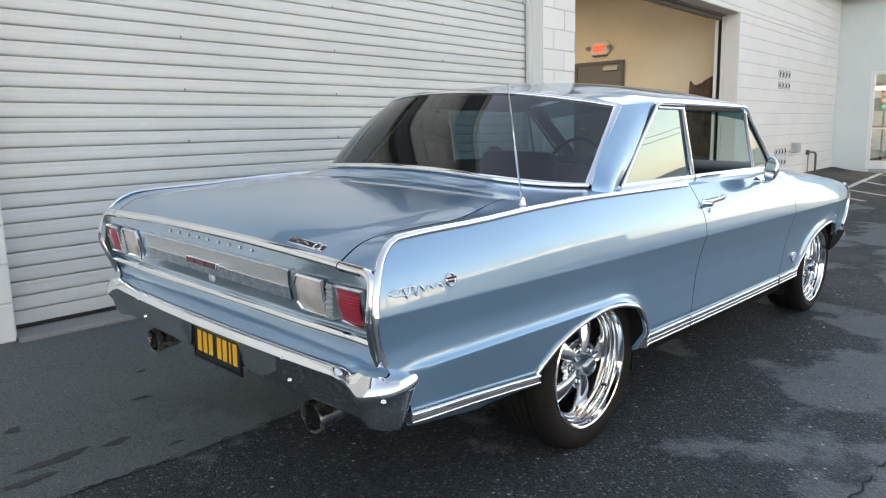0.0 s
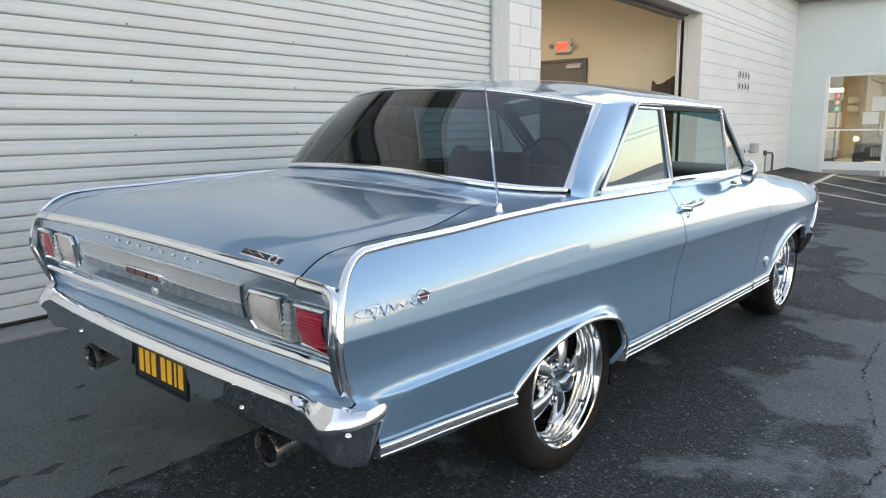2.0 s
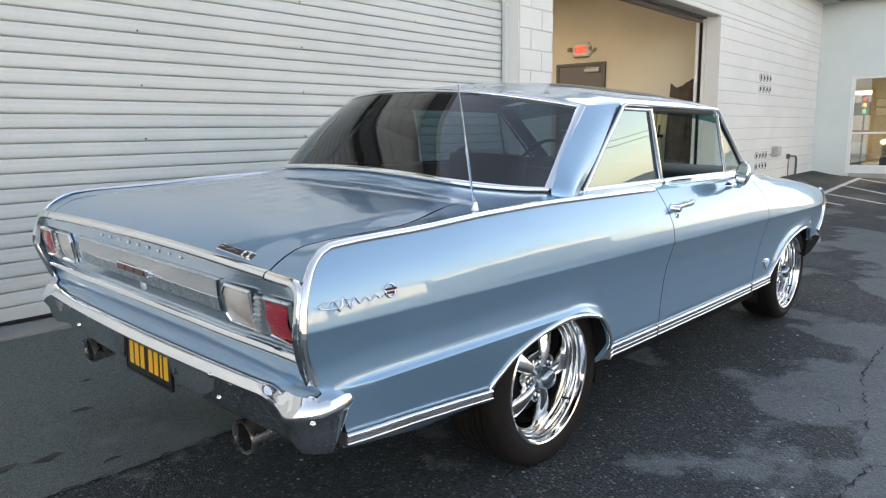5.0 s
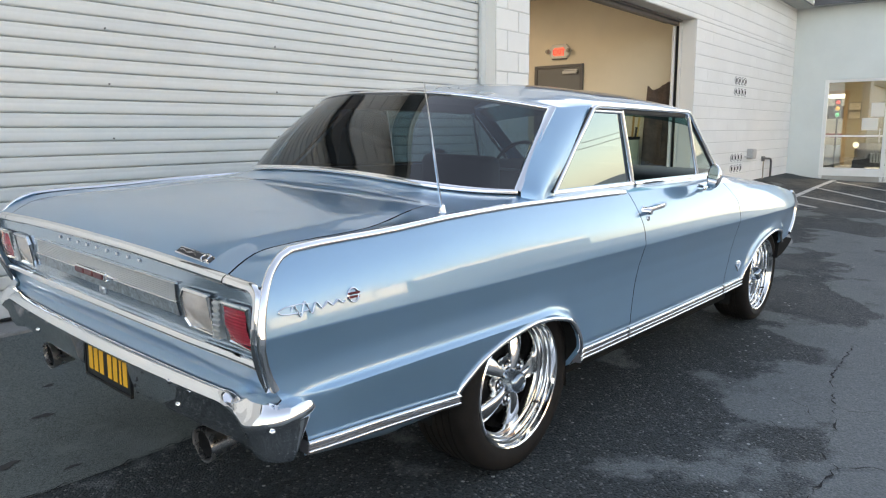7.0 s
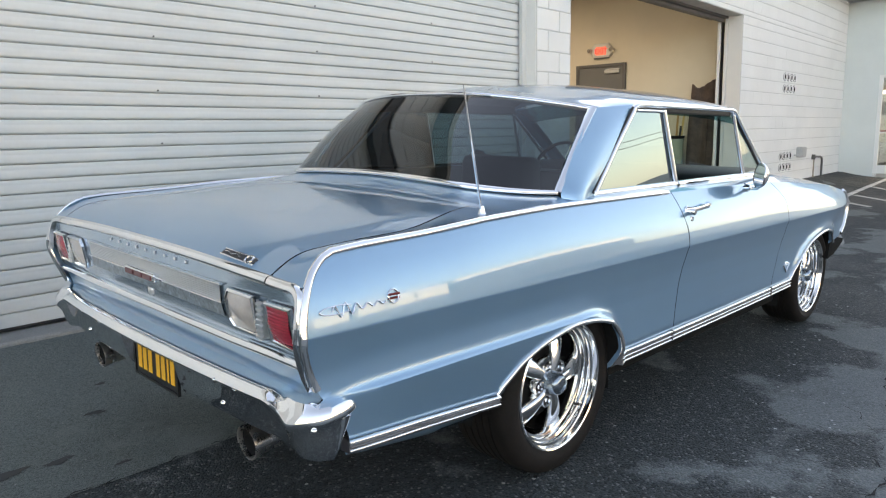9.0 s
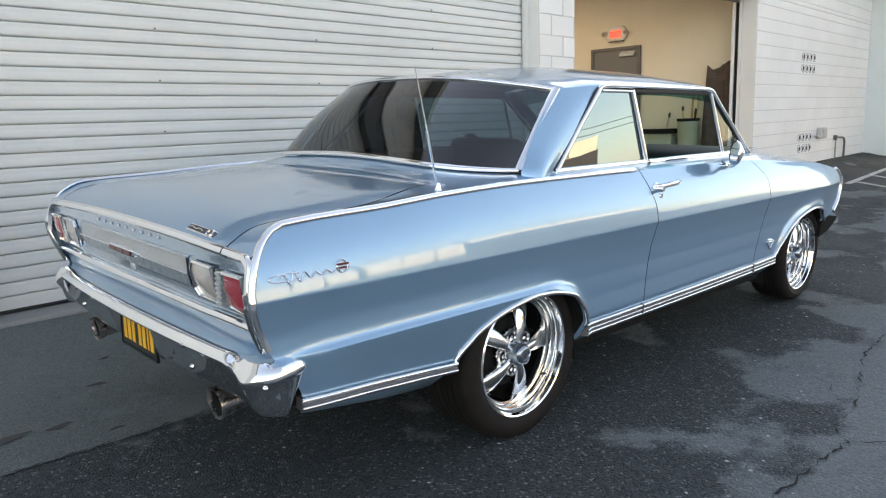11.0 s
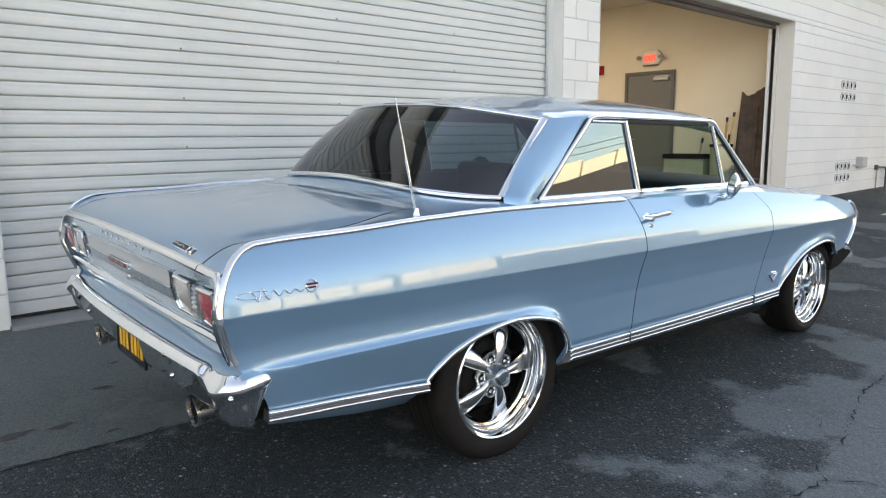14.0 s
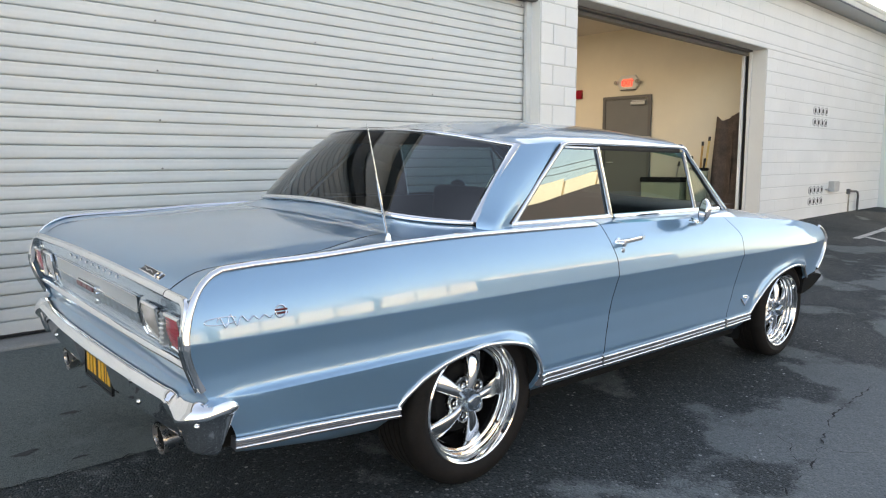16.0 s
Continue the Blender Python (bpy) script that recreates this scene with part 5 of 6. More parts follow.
for s in (-1, 1):
    bm = bm_new()
    rows = []
    for i in range(17):
        u = i / 16
        a = Vector((RW_X0(s * 0.73), 0.735, RW_Z0(s * 0.73))).lerp(Vector((RW_X1(0.68), 0.682, RW_Z1(s * 0.68))), u)
        b = Vector((0.140, 0.776, 0.962)).lerp(Vector((0.499, 0.7120, 1.2970)), u)
        row = []
        for k in range(9):
            v = k / 8
            p = a.lerp(b, v)
            p += Vector((-0.015, 0, 0.012)) * math.sin(math.pi * u) * (1 - v) ** 2
            p.y += 0.016 * math.sin(math.pi * v) * (0.4 + 0.6 * u) * (1 - u**5) + 0.008 * math.sin(math.pi * u)
            # sweep the pillar's foot out into the shoulder
            p.y += 0.03 * (1 - u) ** 4 * math.sin(math.pi * min(v + 0.15, 1.0))
            row.append((p.x, s * p.y, p.z))
        row.append((b.x + 0.014, s * (b.y - 0.016), b.z))
        rows.append(row)
    rows = [[(x, y + s * 0.003, z - 0.03) for x, y, z in rows[0]]] + rows
    grid(bm, rows)
    tidy(bm)
    part("roof_pillar", bm, M_PAINT, car, smooth=50)

# windows
bm = bm_new()
rows = []
for y in y_list(-1, 1, 60):
    row = []
    for i in range(13):
        u = i / 12
        p = Vector((RW_X0(y * 0.725), y * 0.725, RW_Z0(y * 0.725) + 0.002)).lerp(Vector((RW_X1(y * 0.675), y * 0.675, RW_Z1(y * 0.675) - 0.006)), u)
        p.x -= 0.016 * math.sin(math.pi * u)
        p.z += 0.014 * math.sin(math.pi * u)
        row.append(p)
    rows.append(row)
grid(bm, rows)
tidy(bm)
rw = part("rear_window", bm, M_TINTGLASS, car, "dark tinted glass", smooth=60)


def strip_profile(w, h):
    return [(-0.003, -w), (h * 0.5, -w), (h, -w * 0.4), (h, w * 0.4), (h * 0.5, w), (-0.003, w)]


path = [(RW_X0(y), y, RW_Z0(y) + 0.004) for y in y_list(-0.73, 0.73, 60)]
part("lower_moulding", sweep(path, strip_profile(0.011, 0.008), (-0.6, 0, 0.8)), M_CHROME, rw, "chrome moulding", smooth=60)
for s in (-1, 1):
    path = [Vector((RW_X0(s * 0.73), s * 0.733, RW_Z0(s * 0.73) + 0.004)).lerp(Vector((RW_X1(0.68), s * 0.681, RW_Z1(s * 0.68))), u) + Vector((-0.007 * math.sin(math.pi * u), 0, 0.006 * math.sin(math.pi * u))) for u in y_list(0, 1, 12)]
    part("side_moulding", sweep(path, strip_profile(0.014, 0.008), (-0.7, s * 0.3, 0.5)), M_CHROME, rw, "chrome moulding", smooth=60)
path = [(RW_X1(y) - 0.004, y, RW_Z1(y) - 0.004) for y in y_list(-0.68, 0.68, 60)]
part("upper_moulding", sweep(path, strip_profile(0.007, 0.005), (-0.7, 0, 0.6)), M_CHROME, rw, "chrome moulding", smooth=60)


def side_point(x, z, s, out=0.0):
    t = (z - BELT) / (1.29 - BELT)
    return Vector((x, s * (GLASS_Y0(x) * (1 - t) + GLASS_Y1(x) * t + out), z))


def pane_mesh(corners, s, n=6, tuck=0.0):
    """A side pane between four (x, z) corners, following the tumblehome."""
    bm = bm_new()
    rows = []
    for i in range(n + 1):
        u = i / n
        a = Vector(corners[0]).lerp(Vector(corners[1]), u)
        b = Vector(corners[3]).lerp(Vector(corners[2]), u)
        rows.append([p - Vector((0, s * tuck * max(0.0, 1 - (p.z - BELT) / 0.32), 0)) for p in [side_point(*(a.lerp(b, k / n)), s) for k in range(n + 1)]])
    grid(bm, rows)
    return tidy(bm)


for s in (-1, 1):
    qw = part("quarter_window", pane_mesh([(0.165, 0.972), (0.845, 0.972), (0.752, 1.284), (0.512, 1.284)], s, tuck=0.003), M_FILMGLASS, car, "clear glass", smooth=60)
    chain = [side_point(x, z, s, 0.004) for x, z in ((0.160, 0.972), (0.25, 1.055), (0.34, 1.14), (0.43, 1.22), (0.500, 1.284))]
    part("rear_frame", sweep(chain, strip_profile(0.011, 0.010), (0, s, 0)), M_CHROME, qw, "chrome frame", smooth=60)
    # dark rubber beside the chrome
    chain2 = [p + Vector((-0.014, s * 0.001, 0.004)) for p in chain]
    part("rubber_seal", sweep(chain2, strip_profile(0.005, 0.005), (0, s, 0)), M_BLACK, qw, "black rubber seal")
    part("lower_frame", sweep([side_point(x, 0.972, s, 0.004) for x in y_list(0.150, 0.84, 8)], strip_profile(0.012, 0.010), (0, s, 0.2)), M_CHROME, qw, "chrome frame", smooth=60)
    part("upper_frame", sweep([side_point(x, 1.278, s, 0.004) for x in y_list(0.512, 0.75, 4)], strip_profile(0.006, 0.008), (0, s, 0)), M_CHROME, qw, "chrome frame", smooth=60)
    part("front_frame", sweep([side_point(0.845, 0.97, s, 0.004), side_point(0.798, 1.13, s, 0.004), side_point(0.752, 1.284, s, 0.004)], strip_profile(0.012, 0.010), (0, s, 0)), M_CHROME, qw, "chrome post", smooth=60)
    # drip rail over the windows and down the windscreen post
    path = [(0.488, s * 0.719, 1.277), (0.503, s * 0.722, 1.290), (0.525, s * 0.723, 1.297)] + [(x, s * (ROOF_Y(x) + 0.010), roof_z(x, -1) + 0.002) for x in y_list(0.60, 1.46, 10)]
    path += [(1.505, s * 0.702, 1.296), (1.53, s * 0.702, 1.285)] + [(1.505 + 0.49 * u, s * (0.702 + 0.012 * u), 1.295 - 0.345 * u) for u in (0.15, 0.35, 0.55, 0.75, 0.9, 1.0)]
    part("drip_rail", sweep(path, strip_profile(0.009, 0.012), (0, s, 0.15)), M_CHROME, car, "chrome drip rail", smooth=60)
    # dark upper channel in the window openings
    part("window_channel", sweep([(x, s * (ROOF_Y(x) - 0.006), 1.283) for x in y_list(0.52, 1.49, 8)], strip_profile(0.012, 0.006), (0, s, 0)), M_BLACK, car, "black window channel")
    vw = part("vent_window", pane_mesh([(1.645, 0.972), (1.93, 0.972), (1.53, 1.27), (1.515, 1.27)], s), M_SIDEGLASS, car, "clear glass", smooth=60)
    part("vent_post", sweep([side_point(1.640, 0.965, s, 0.004), side_point(1.575, 1.12, s, 0.004), side_point(1.512, 1.275, s, 0.004)], strip_profile(0.011, 0.010), (0, s, 0)), M_CHROME, vw, "chrome post", smooth=60)
    part("vent_front", sweep([side_point(1.525, 1.275, s, 0.004), side_point(1.73, 1.12, s, 0.002), side_point(1.935, 0.967, s, 0.002)], strip_profile(0.006, 0.008), (0, s, 0)), M_BLACK, vw, "black rubber edge")
    part("vent_frame", sweep([side_point(1.535, 1.275, s, 0.006), side_point(1.74, 1.12, s, 0.004), side_point(1.945, 0.967, s, 0.004)], strip_profile(0.004, 0.008), (0, s, 0)), M_CHROME, vw, "chrome edge", smooth=60)
    # bright sill under the door window
    part("window_sill", sweep([side_point(x, 0.972, s, 0.006) for x in y_list(0.862, 1.90, 12)], strip_profile(0.014, 0.010), (0, s, 0.3)), M_CHROME, car, "chrome window sill", smooth=60)
    # windscreen post
    bm = bm_new()
    rows = []
    for u in y_list(0, 1, 8):
        a = Vector((1.505 + 0.49 * u, s * (0.694 + 0.012 * u), 1.295 - 0.34 * u))
        b = Vector((1.56 + 0.52 * u, s * (0.640 + 0.02 * u), 1.315 - 0.35 * u))
        rows.append([a, a.lerp(b, 0.5) + Vector((0.012, s * 0.01, 0.01)), b])
    grid(bm, rows)
    part("windscreen_post", tidy(bm), M_PAINT, car, smooth=50)
M_BAND = glass("tint_band", (0.16, 0.38, 0.42))
part("left_door_window", pane_mesh([(0.865, 0.972), (1.635, 0.972), (1.510, 1.284), (0.768, 1.284)], 1), M_DOORGLASS, car, "clear glass", smooth=60)

bm = bm_new()
rows = []
for y in y_list(-1, 1, 20):
    a = Vector((ROOF_XF(y * 0.66), y * 0.66, 1.30 + 0.075 * (1 - abs(y) ** 2.5)))
    b = Vector((2.20 - 0.13 * y * y, y * 0.67, 0.975 + 0.01 * (1 - y * y)))
    rows.append([a.lerp(b, u) + Vector((0.02, 0, 0.02)) * math.sin(math.pi * u) for u in y_list(0, 1, 8)])
grid(bm, rows)
ws = part("windshield", tidy(bm), M_WINDSHIELD, car, "clear glass", smooth=60)
bm = bm_new()
grid(bm, [[p + Vector((-0.006, 0, -0.006)) for p in row[:3]] for row in rows])
part("tint_band", tidy(bm), M_BAND, ws, "teal tinted band", smooth=60)

# hood and cowl
NOSE_Z = smooth_fn([2.88, 3.04, 3.10, 3.185, 3.252, 3.282], [0.90, 0.845, 0.83, 0.805, 0.772, 0.72])
HOOD_EDGE = lambda x: min(Z_TOP(min(x, 3.28)), NOSE_Z(x))
bm = bm_new()
rows = []
for i in range(25):
    u = i / 24
    row = []
    for v in y_list(-1, 1, 32):
        x0 = 1.95 if abs(v) > 0.9 else 1.95 + 0.20 * (1 - (v / 0.9) ** 2)
        x1 = 3.25 + 0.22 * (1 - v * v)
        x = x0 + (x1 - x0) * u
        a = abs(v)
        ze = HOOD_EDGE(x)
        e = side_y(min(x, 3.28), ze) + 0.0005
        z = ze + 0.045 * (1 - a**2.5) + 0.008 * math.exp(-((a - 0.82) / 0.08) ** 2) * (1 - step01(2.9, 3.1, x))
        row.append((x, v * e, z))
    rows.append(row)
grid(bm, rows)
part("hood", tidy(bm), M_PAINT, car, smooth=50)
bm = bm_new()
grid(bm, [[(x, y, 0.94 + 0.04 * (1 - (y / 0.78) ** 2)) for x in (2.06, 2.12, 2.20)] for y in y_list(-0.78, 0.78, 16)])
part("cowl", tidy(bm), M_PAINT, car, smooth=50)

# nose closing the front, with bumper
bm = bm_new()
rows = []
for z in (0.42, 0.50, 0.58, 0.66, 0.74, 0.79):
    rows.append([(X_NOSE(z) + 0.22 * (1 - abs(v) ** 2.5) - 0.04, v * (side_y(min(X_NOSE(z) - 0.04, 3.28), z) - 0.02), z) for v in y_list(-1, 1, 24)])
grid(bm, rows)
part("grille_panel", tidy(bm), M_BRUSHED, car, smooth=50)
for s in (-1, 1):
    path = [(X_NOSE(z) + 0.004, s * (side_y(min(X_NOSE(z), 3.28), z) - 0.002), z) for z in (0.535, 0.57, 0.60, 0.64, 0.68, 0.706, 0.73, 0.755, 0.78, 0.80, 0.815)]
    part("fender_end_trim", sweep(path, strip_profile(0.011, 0.013), (0.8, s, 0)), M_CHROME, car, "chrome fender edge", smooth=60)
    bm = lathe(bm_new(), [(0.0, 0.05), (0.06, 0.045), (0.085, 0.02), (0.092, 0.0), (0.10, 0.015), (0.108, 0.0)], axis="x", n=28, centre=(3.34, s * 0.62, 0.70))
    part("headlamp", bm, M_CLEARLENS, car, "clear headlamp with chrome ring", smooth=40)
path = []
for a in y_list(-1, 1, 40):
    y = a * 0.79
    x = 3.44 - 0.12 * a * a - 0.03 * max(0.0, abs(a) - 0.86) / 0.14
    path.append((x, y, 0.455))
prof = [(-0.05, 0.022), (0.0, 0.026), (0.016, 0.020), (0.022, 0.006), (0.012, -0.012), (-0.016, -0.045), (-0.035, -0.06), (-0.05, -0.06)]
outs = []
for i, p in enumerate(path):
    q0, q1 = Vector(path[max(0, i - 1)]), Vector(path[min(len(path) - 1, i + 1)])
    t = (q1 - q0).normalized()
    outs.append(tuple(Vector((t.y, -t.x, 0))))
for s in (-1, 1):
    bm = bm_new()
    outline = [(2.97, 0.375), (3.10, 0.395), (3.20, 0.430), (3.27, 0.462), (3.28, 0.480), (3.20, 0.492), (3.06, 0.500), (2.99, 0.48)]
    vs = grid(bm, [[(x, s * y, z) for x, z in outline] for y in (0.50, 0.78, 0.797)], close=True)
    bm.faces.new(vs[-1])
    part("splash_shield", tidy(bm), M_DARK, car)
part("front_bumper", sweep(path, [(u, w) for u, w in prof], outs), M_CHROME, car, "chrome front bumper", smooth=50)

# ---- bright lines
BELT_PATH = [(X_TAIL(z) + 0.001, -1, z) for z in (0.728, 0.75, 0.78, 0.81, 0.84, 0.865, 0.882, 0.895)] + [(x, -1, Z_TOP(x)) for x in [-1.045, -1.0] + xrange_list(-0.95, 0.66, 0.07)]
for s in (-1, 1):
    path, outs = [], []
    for x, _, z in BELT_PATH:
        y = side_y(max(x, -1.17), z)
        path.append((x, s * (y + 0.001), z + 0.002))
        k = step01(0.84, 0.90, z)
        outs.append((-0.9 * (1 - k) - 0.1, s * (1.0 if s < 0 else 1.0 - 0.7 * k), 0.75 * k + 0.15))
    part("belt_moulding", sweep(path, strip_profile(0.0098, 0.008), outs), M_CHROME, car, "chrome belt moulding", smooth=60)
    # fin edge below the point
    path = [(X_TAIL(z) + 0.001, s * (side_y(-1.15, z) - 0.012), z) for z in (0.75, 0.728, 0.70, 0.66, 0.62, 0.585)]
    part("fin_moulding", sweep(path, [(-0.003, -0.018), (0.004, -0.018), (0.012, -0.011), (0.006, 0.004), (0.010, 0.014), (-0.004, 0.018)], (-1.0, s * 0.35, 0.0)), M_CHROME, car, "chrome tail edge moulding", smooth=60)
    # three-line rocker mouldings
    ROCK = [(-1.03, 0.452), (-0.80, 0.438), (-0.60, 0.422), (-0.435, 0.406)], [(0.29, 0.366), (0.45, 0.365), (0.715, 0.366)], [(0.727, 0.366), (1.2, 0.368), (1.84, 0.375)], [(1.862, 0.376), (2.0, 0.379), (2.145, 0.382)]
    for seg in ROCK:
        pts = [(x, z) for a, b in zip(seg[:-1], seg[1:]) for x, z in [tuple(Vector(a).lerp(Vector(b), k / 4)) for k in range(4)]] + [seg[-1]]
        low = 0.022 if seg is ROCK[0] else 0.008  # the strip behind the rear wheel is narrower
        h = 0.028 - low / 2
        base = part("rocker_moulding", sweep([(x, s * (side_y(x, z - 0.004) + 0.002), z - low - h) for x, z in pts], [(-0.03, -h), (0.004, -h), (0.004, h), (-0.03, h)], (0, s, 0)), M_FLASHING, car, "dark grey moulding with chrome lines")
        for dz, w in ((-0.005 - low, 0.0056), (-0.0275 - low * 0.5, 0.0014 if seg is ROCK[0] else 0.003), (-0.049, 0.0046)):
            part("chrome_line", sweep([(x, s * (side_y(x, z - 0.004) + 0.005), z + dz) for x, z in pts], strip_profile(w, 0.006), (0, s, 0.1)), M_CHROME, base, "chrome line", smooth=60)

# ---- the tail
TAIL_Z = [0.50, 0.55, 0.60, 0.645, 0.648, 0.69, 0.735, 0.78, 0.82, 0.840, 0.852]


def tail_x(y, z):
    a = abs(y)
    sunk = 0.008 * step01(0.48, 0.70, a) - 0.012 * step01(0.800, 0.852, a)
    sunk *= step01(0.60, 0.66, z) * (1 - step01(0.80, 0.835, z))
    return float(np.interp(z, [0.50, 0.60, 0.646, 0.647, 0.735, 0.80, 0.845, 0.856], [-1.09, -1.125, -1.138, -1.130, -1.156, -1.160, -1.160, -1.160])) + 0.012 * (a / 0.84) ** 6 * (1 - step01(0.60, 0.66, z) * (1 - step01(0.80, 0.835, z))) + sunk


def panel_z(y, z):
    """Heights above 0.80 stretch to meet the crowned edge of the lid."""
    if z <= 0.80:
        return z
    e = min(abs(y), 0.80)
    return 0.80 + (z - 0.80) / 0.052 * (deck_z(X_REAR(e), e) - 0.008 - 0.80)


bm = bm_new()
grid(bm, [[(tail_x(v * (side_y(-1.1, z) - 0.012), z), v * (side_y(-1.1, z) - 0.012), panel_z(v * 0.83, z)) for v in y_list(-1, 1, 40)] for z in TAIL_Z if z > 0.63])
part("tail_panel", tidy(bm), M_SILVER, car, "silver painted tail panel", smooth=35)
bm = bm_new()
grid(bm, [[(tail_x(v * (side_y(-1.1, z) - 0.012), z), v * (side_y(-1.1, z) - 0.012), z) for v in y_list(-1, 1, 40)] for z in (0.50, 0.55, 0.60, 0.644)])
part("rear_valance", tidy(bm), M_PAINT, car, smooth=35)
# bright edge of the trunk lid and fender tops
for s in (0, 1, -1):
    ys = y_list(-LID_Y, LID_Y, 24) if s == 0 else [s * v for v in y_list(LID_Y + 0.004, 0.80, 6)]
    path = [(X_REAR(y) - 0.003, y, deck_z(X_REAR(y), y) - 0.005) for y in ys]
    if s:
        x, y, z = path[-1]
        path += [(x - dx, s * yy, z - dz) for dx, yy, dz in ((0.001, 0.814, 0.004), (0.003, 0.826, 0.012), (0.006, 0.834, 0.024), (0.010, 0.839, 0.042), (0.015, 0.842, 0.068), (0.018, 0.843, 0.10), (0.020, 0.843, 0.122))]
    outs = [(-0.68 - 0.27 * k, s * 0.3 * k, 0.73 - 0.68 * k) for k in [step01(0.80, 0.842, abs(y)) for x, y, z in path]]
    part("rear_edge_moulding", sweep(path, [(-0.012, -0.012), (0.003, -0.013), (0.008, -0.006), (0.009, 0.002), (0.004, 0.012), (-0.012, 0.012)], outs), M_CHROME, car, "chrome trunk edge moulding", smooth=60)
for s in (-1, 1):
    path = [(-1.175, s * 0.845, 0.725), (-1.170, s * 0.845, 0.70), (-1.150, s * 0.840, 0.64), (-1.135, s * 0.834, 0.60)]
    part("inner_fin_edge", sweep(path, strip_profile(0.006, 0.006), (-1, 0, 0)), M_SILVER, car)

# ribbed bright panel and worn strip between the lamps
bm = bm_new()
rows = []
for k in range(33):
    z = 0.745 + 0.045 * k / 32
    d = 0.005 + (0.0018 if k % 4 in (1, 2) else 0.0)
    rows.append([(tail_x(y, z) - d, y, z) for y in y_list(-0.475, 0.44, 20)])
grid(bm, rows)
part("ribbed_strip", tidy(bm), M_BRUSHED, car, "ribbed brushed aluminium strip")
bm = bm_new()
grid(bm, [[(tail_x(y, z) - d, y, z) for y in y_list(-0.475, 0.44, 20)] for z, d in ((0.700, 0.0), (0.702, 0.006), (0.742, 0.006), (0.744, 0.0))])
part("dark_strip", tidy(bm), M_WORN, car, "worn dark strip")
for z, w in ((0.793, 0.003), (0.743, 0.003)):
    part("strip_edge", sweep([(tail_x(y, z) - 0.004, y, z) for y in y_list(-0.485, 0.45, 20)], strip_profile(w, 0.007), (-1, 0, 0)), M_CHROME, car, "chrome edge", smooth=60)
part("lower_tail_strip", sweep([(tail_x(y, 0.640) - 0.002, y, 0.640) for y in y_list(-0.82, 0.82, 30)], strip_profile(0.014, 0.010), (-0.62, 0, 0.78)), M_CHROME, car, "bright lower strip", smooth=60)
# raised bright letters become plain blocks
for k in range(9):
    y = 0.250 - k * 0.0665
    zl = 0.012
    bm = boxes(((tail_x(y, 0.805) - 0.004, y - 0.007, 0.805 + zl), (tail_x(y, 0.805) + 0.002, y + 0.007, 0.815 + zl)), bevel=0.002)
    part("badge_block", bm, M_CHROME, car, "small raised chrome block")
em = part("tail_emblem", boxes(((-1.182, -0.106, 0.734), (-1.150, 0.104, 0.760)), bevel=0.006), M_CHROME, car, "chrome emblem")
for k in range(3):
    part("red_inlay", boxes(((-1.1850, -0.092 + 0.064 * k, 0.739), (-1.1825, -0.036 + 0.064 * k, 0.755)), bevel=0.001), M_INLAY, em, "dark red inlay")
part("trunk_lock", lathe(bm_new(), [(0.0, -0.004), (0.007, -0.005), (0.012, -0.003), (0.015, 0.002), (0.016, 0.008)], axis="x", n=20, centre=(-1.146, 0.0, 0.690)), M_BRUSHED, car, "chrome lock", smooth=40)

# lamps
for s in (-1, 1):
    y0, y1 = 0.697, 0.786
    lamp = part("tail_lamp", sweep([(tail_x(0.7, z) - 0.010, s * y, z) for y, z in ((y0, 0.682), (y1 + 0.012, 0.678), (y1 + 0.012, 0.782), (y0, 0.780), (y0, 0.682))], strip_profile(0.006, 0.009), (-1, 0, 0)), M_POLISHED, car, "red tail lamp in a chrome bezel")
    bm = bm_new()
    rows = []
    n = 44
    for k in range(n + 1):
        z = 0.686 + 0.090 * k / n
        d = 0.008 + 0.005 * max(0.0, math.sin(math.pi * k / n)) ** 0.5 + (0.0018 if k % 4 < 2 else 0.0)
        rows.append([(tail_x(0.7, z) - d - 0.003 * math.sin(math.pi * j / 6), s * (y0 + 0.004 + (y1 - y0) * j / 6), z) for j in range(7)])
    grid(bm, rows)
    part("red_lens", tidy(bm), M_REDLENS, lamp, "ribbed red lens")
    # white reversing lamp with bezel
    y2, y3 = 0.508, 0.638
    wl = part("reverse_lamp", sweep([(tail_x(0.55, z) - 0.008, s * y, z) for y, z in ((y2 + 0.016, 0.683), (y3, 0.683), (y3, 0.785), (y2 + 0.016, 0.785), (y2, 0.762), (y2, 0.706), (y2 + 0.016, 0.683))], strip_profile(0.005, 0.007), (-1, 0, 0)), M_POLISHED, car, "clear reversing lamp in a chrome bezel")
    bm = bm_new()
    rows = []
    for k in range(9):
        z = 0.688 + 0.093 * k / 8
        rows.append([(tail_x(0.55, z) - 0.009 - 0.007 * math.sin(math.pi * j / 8) * math.sin(math.pi * k / 8), s * (y2 + 0.006 + (y3 - y2 - 0.010) * j / 8), z) for j in range(9)])
    grid(bm, rows)
    part("clear_lens", tidy(bm), M_CLEARLENS, wl, "milky clear lens", smooth=60)
    bm = bm_new()
    rows = []
    for k in range(43):
        z = 0.684 + 0.098 * k / 42
        d = 0.016 if k % 6 < 3 else 0.012
        rows.append([(tail_x(0.65, 0.73) - e, s * y, z) for y, e in ((0.646, -0.01), (0.647, d), (0.676, d), (0.677, -0.01))])
    grid(bm, rows)
    tidy(bm)
    part("ribbed_divider", bm, M_BRUSHED, wl, "ribbed chrome divider")

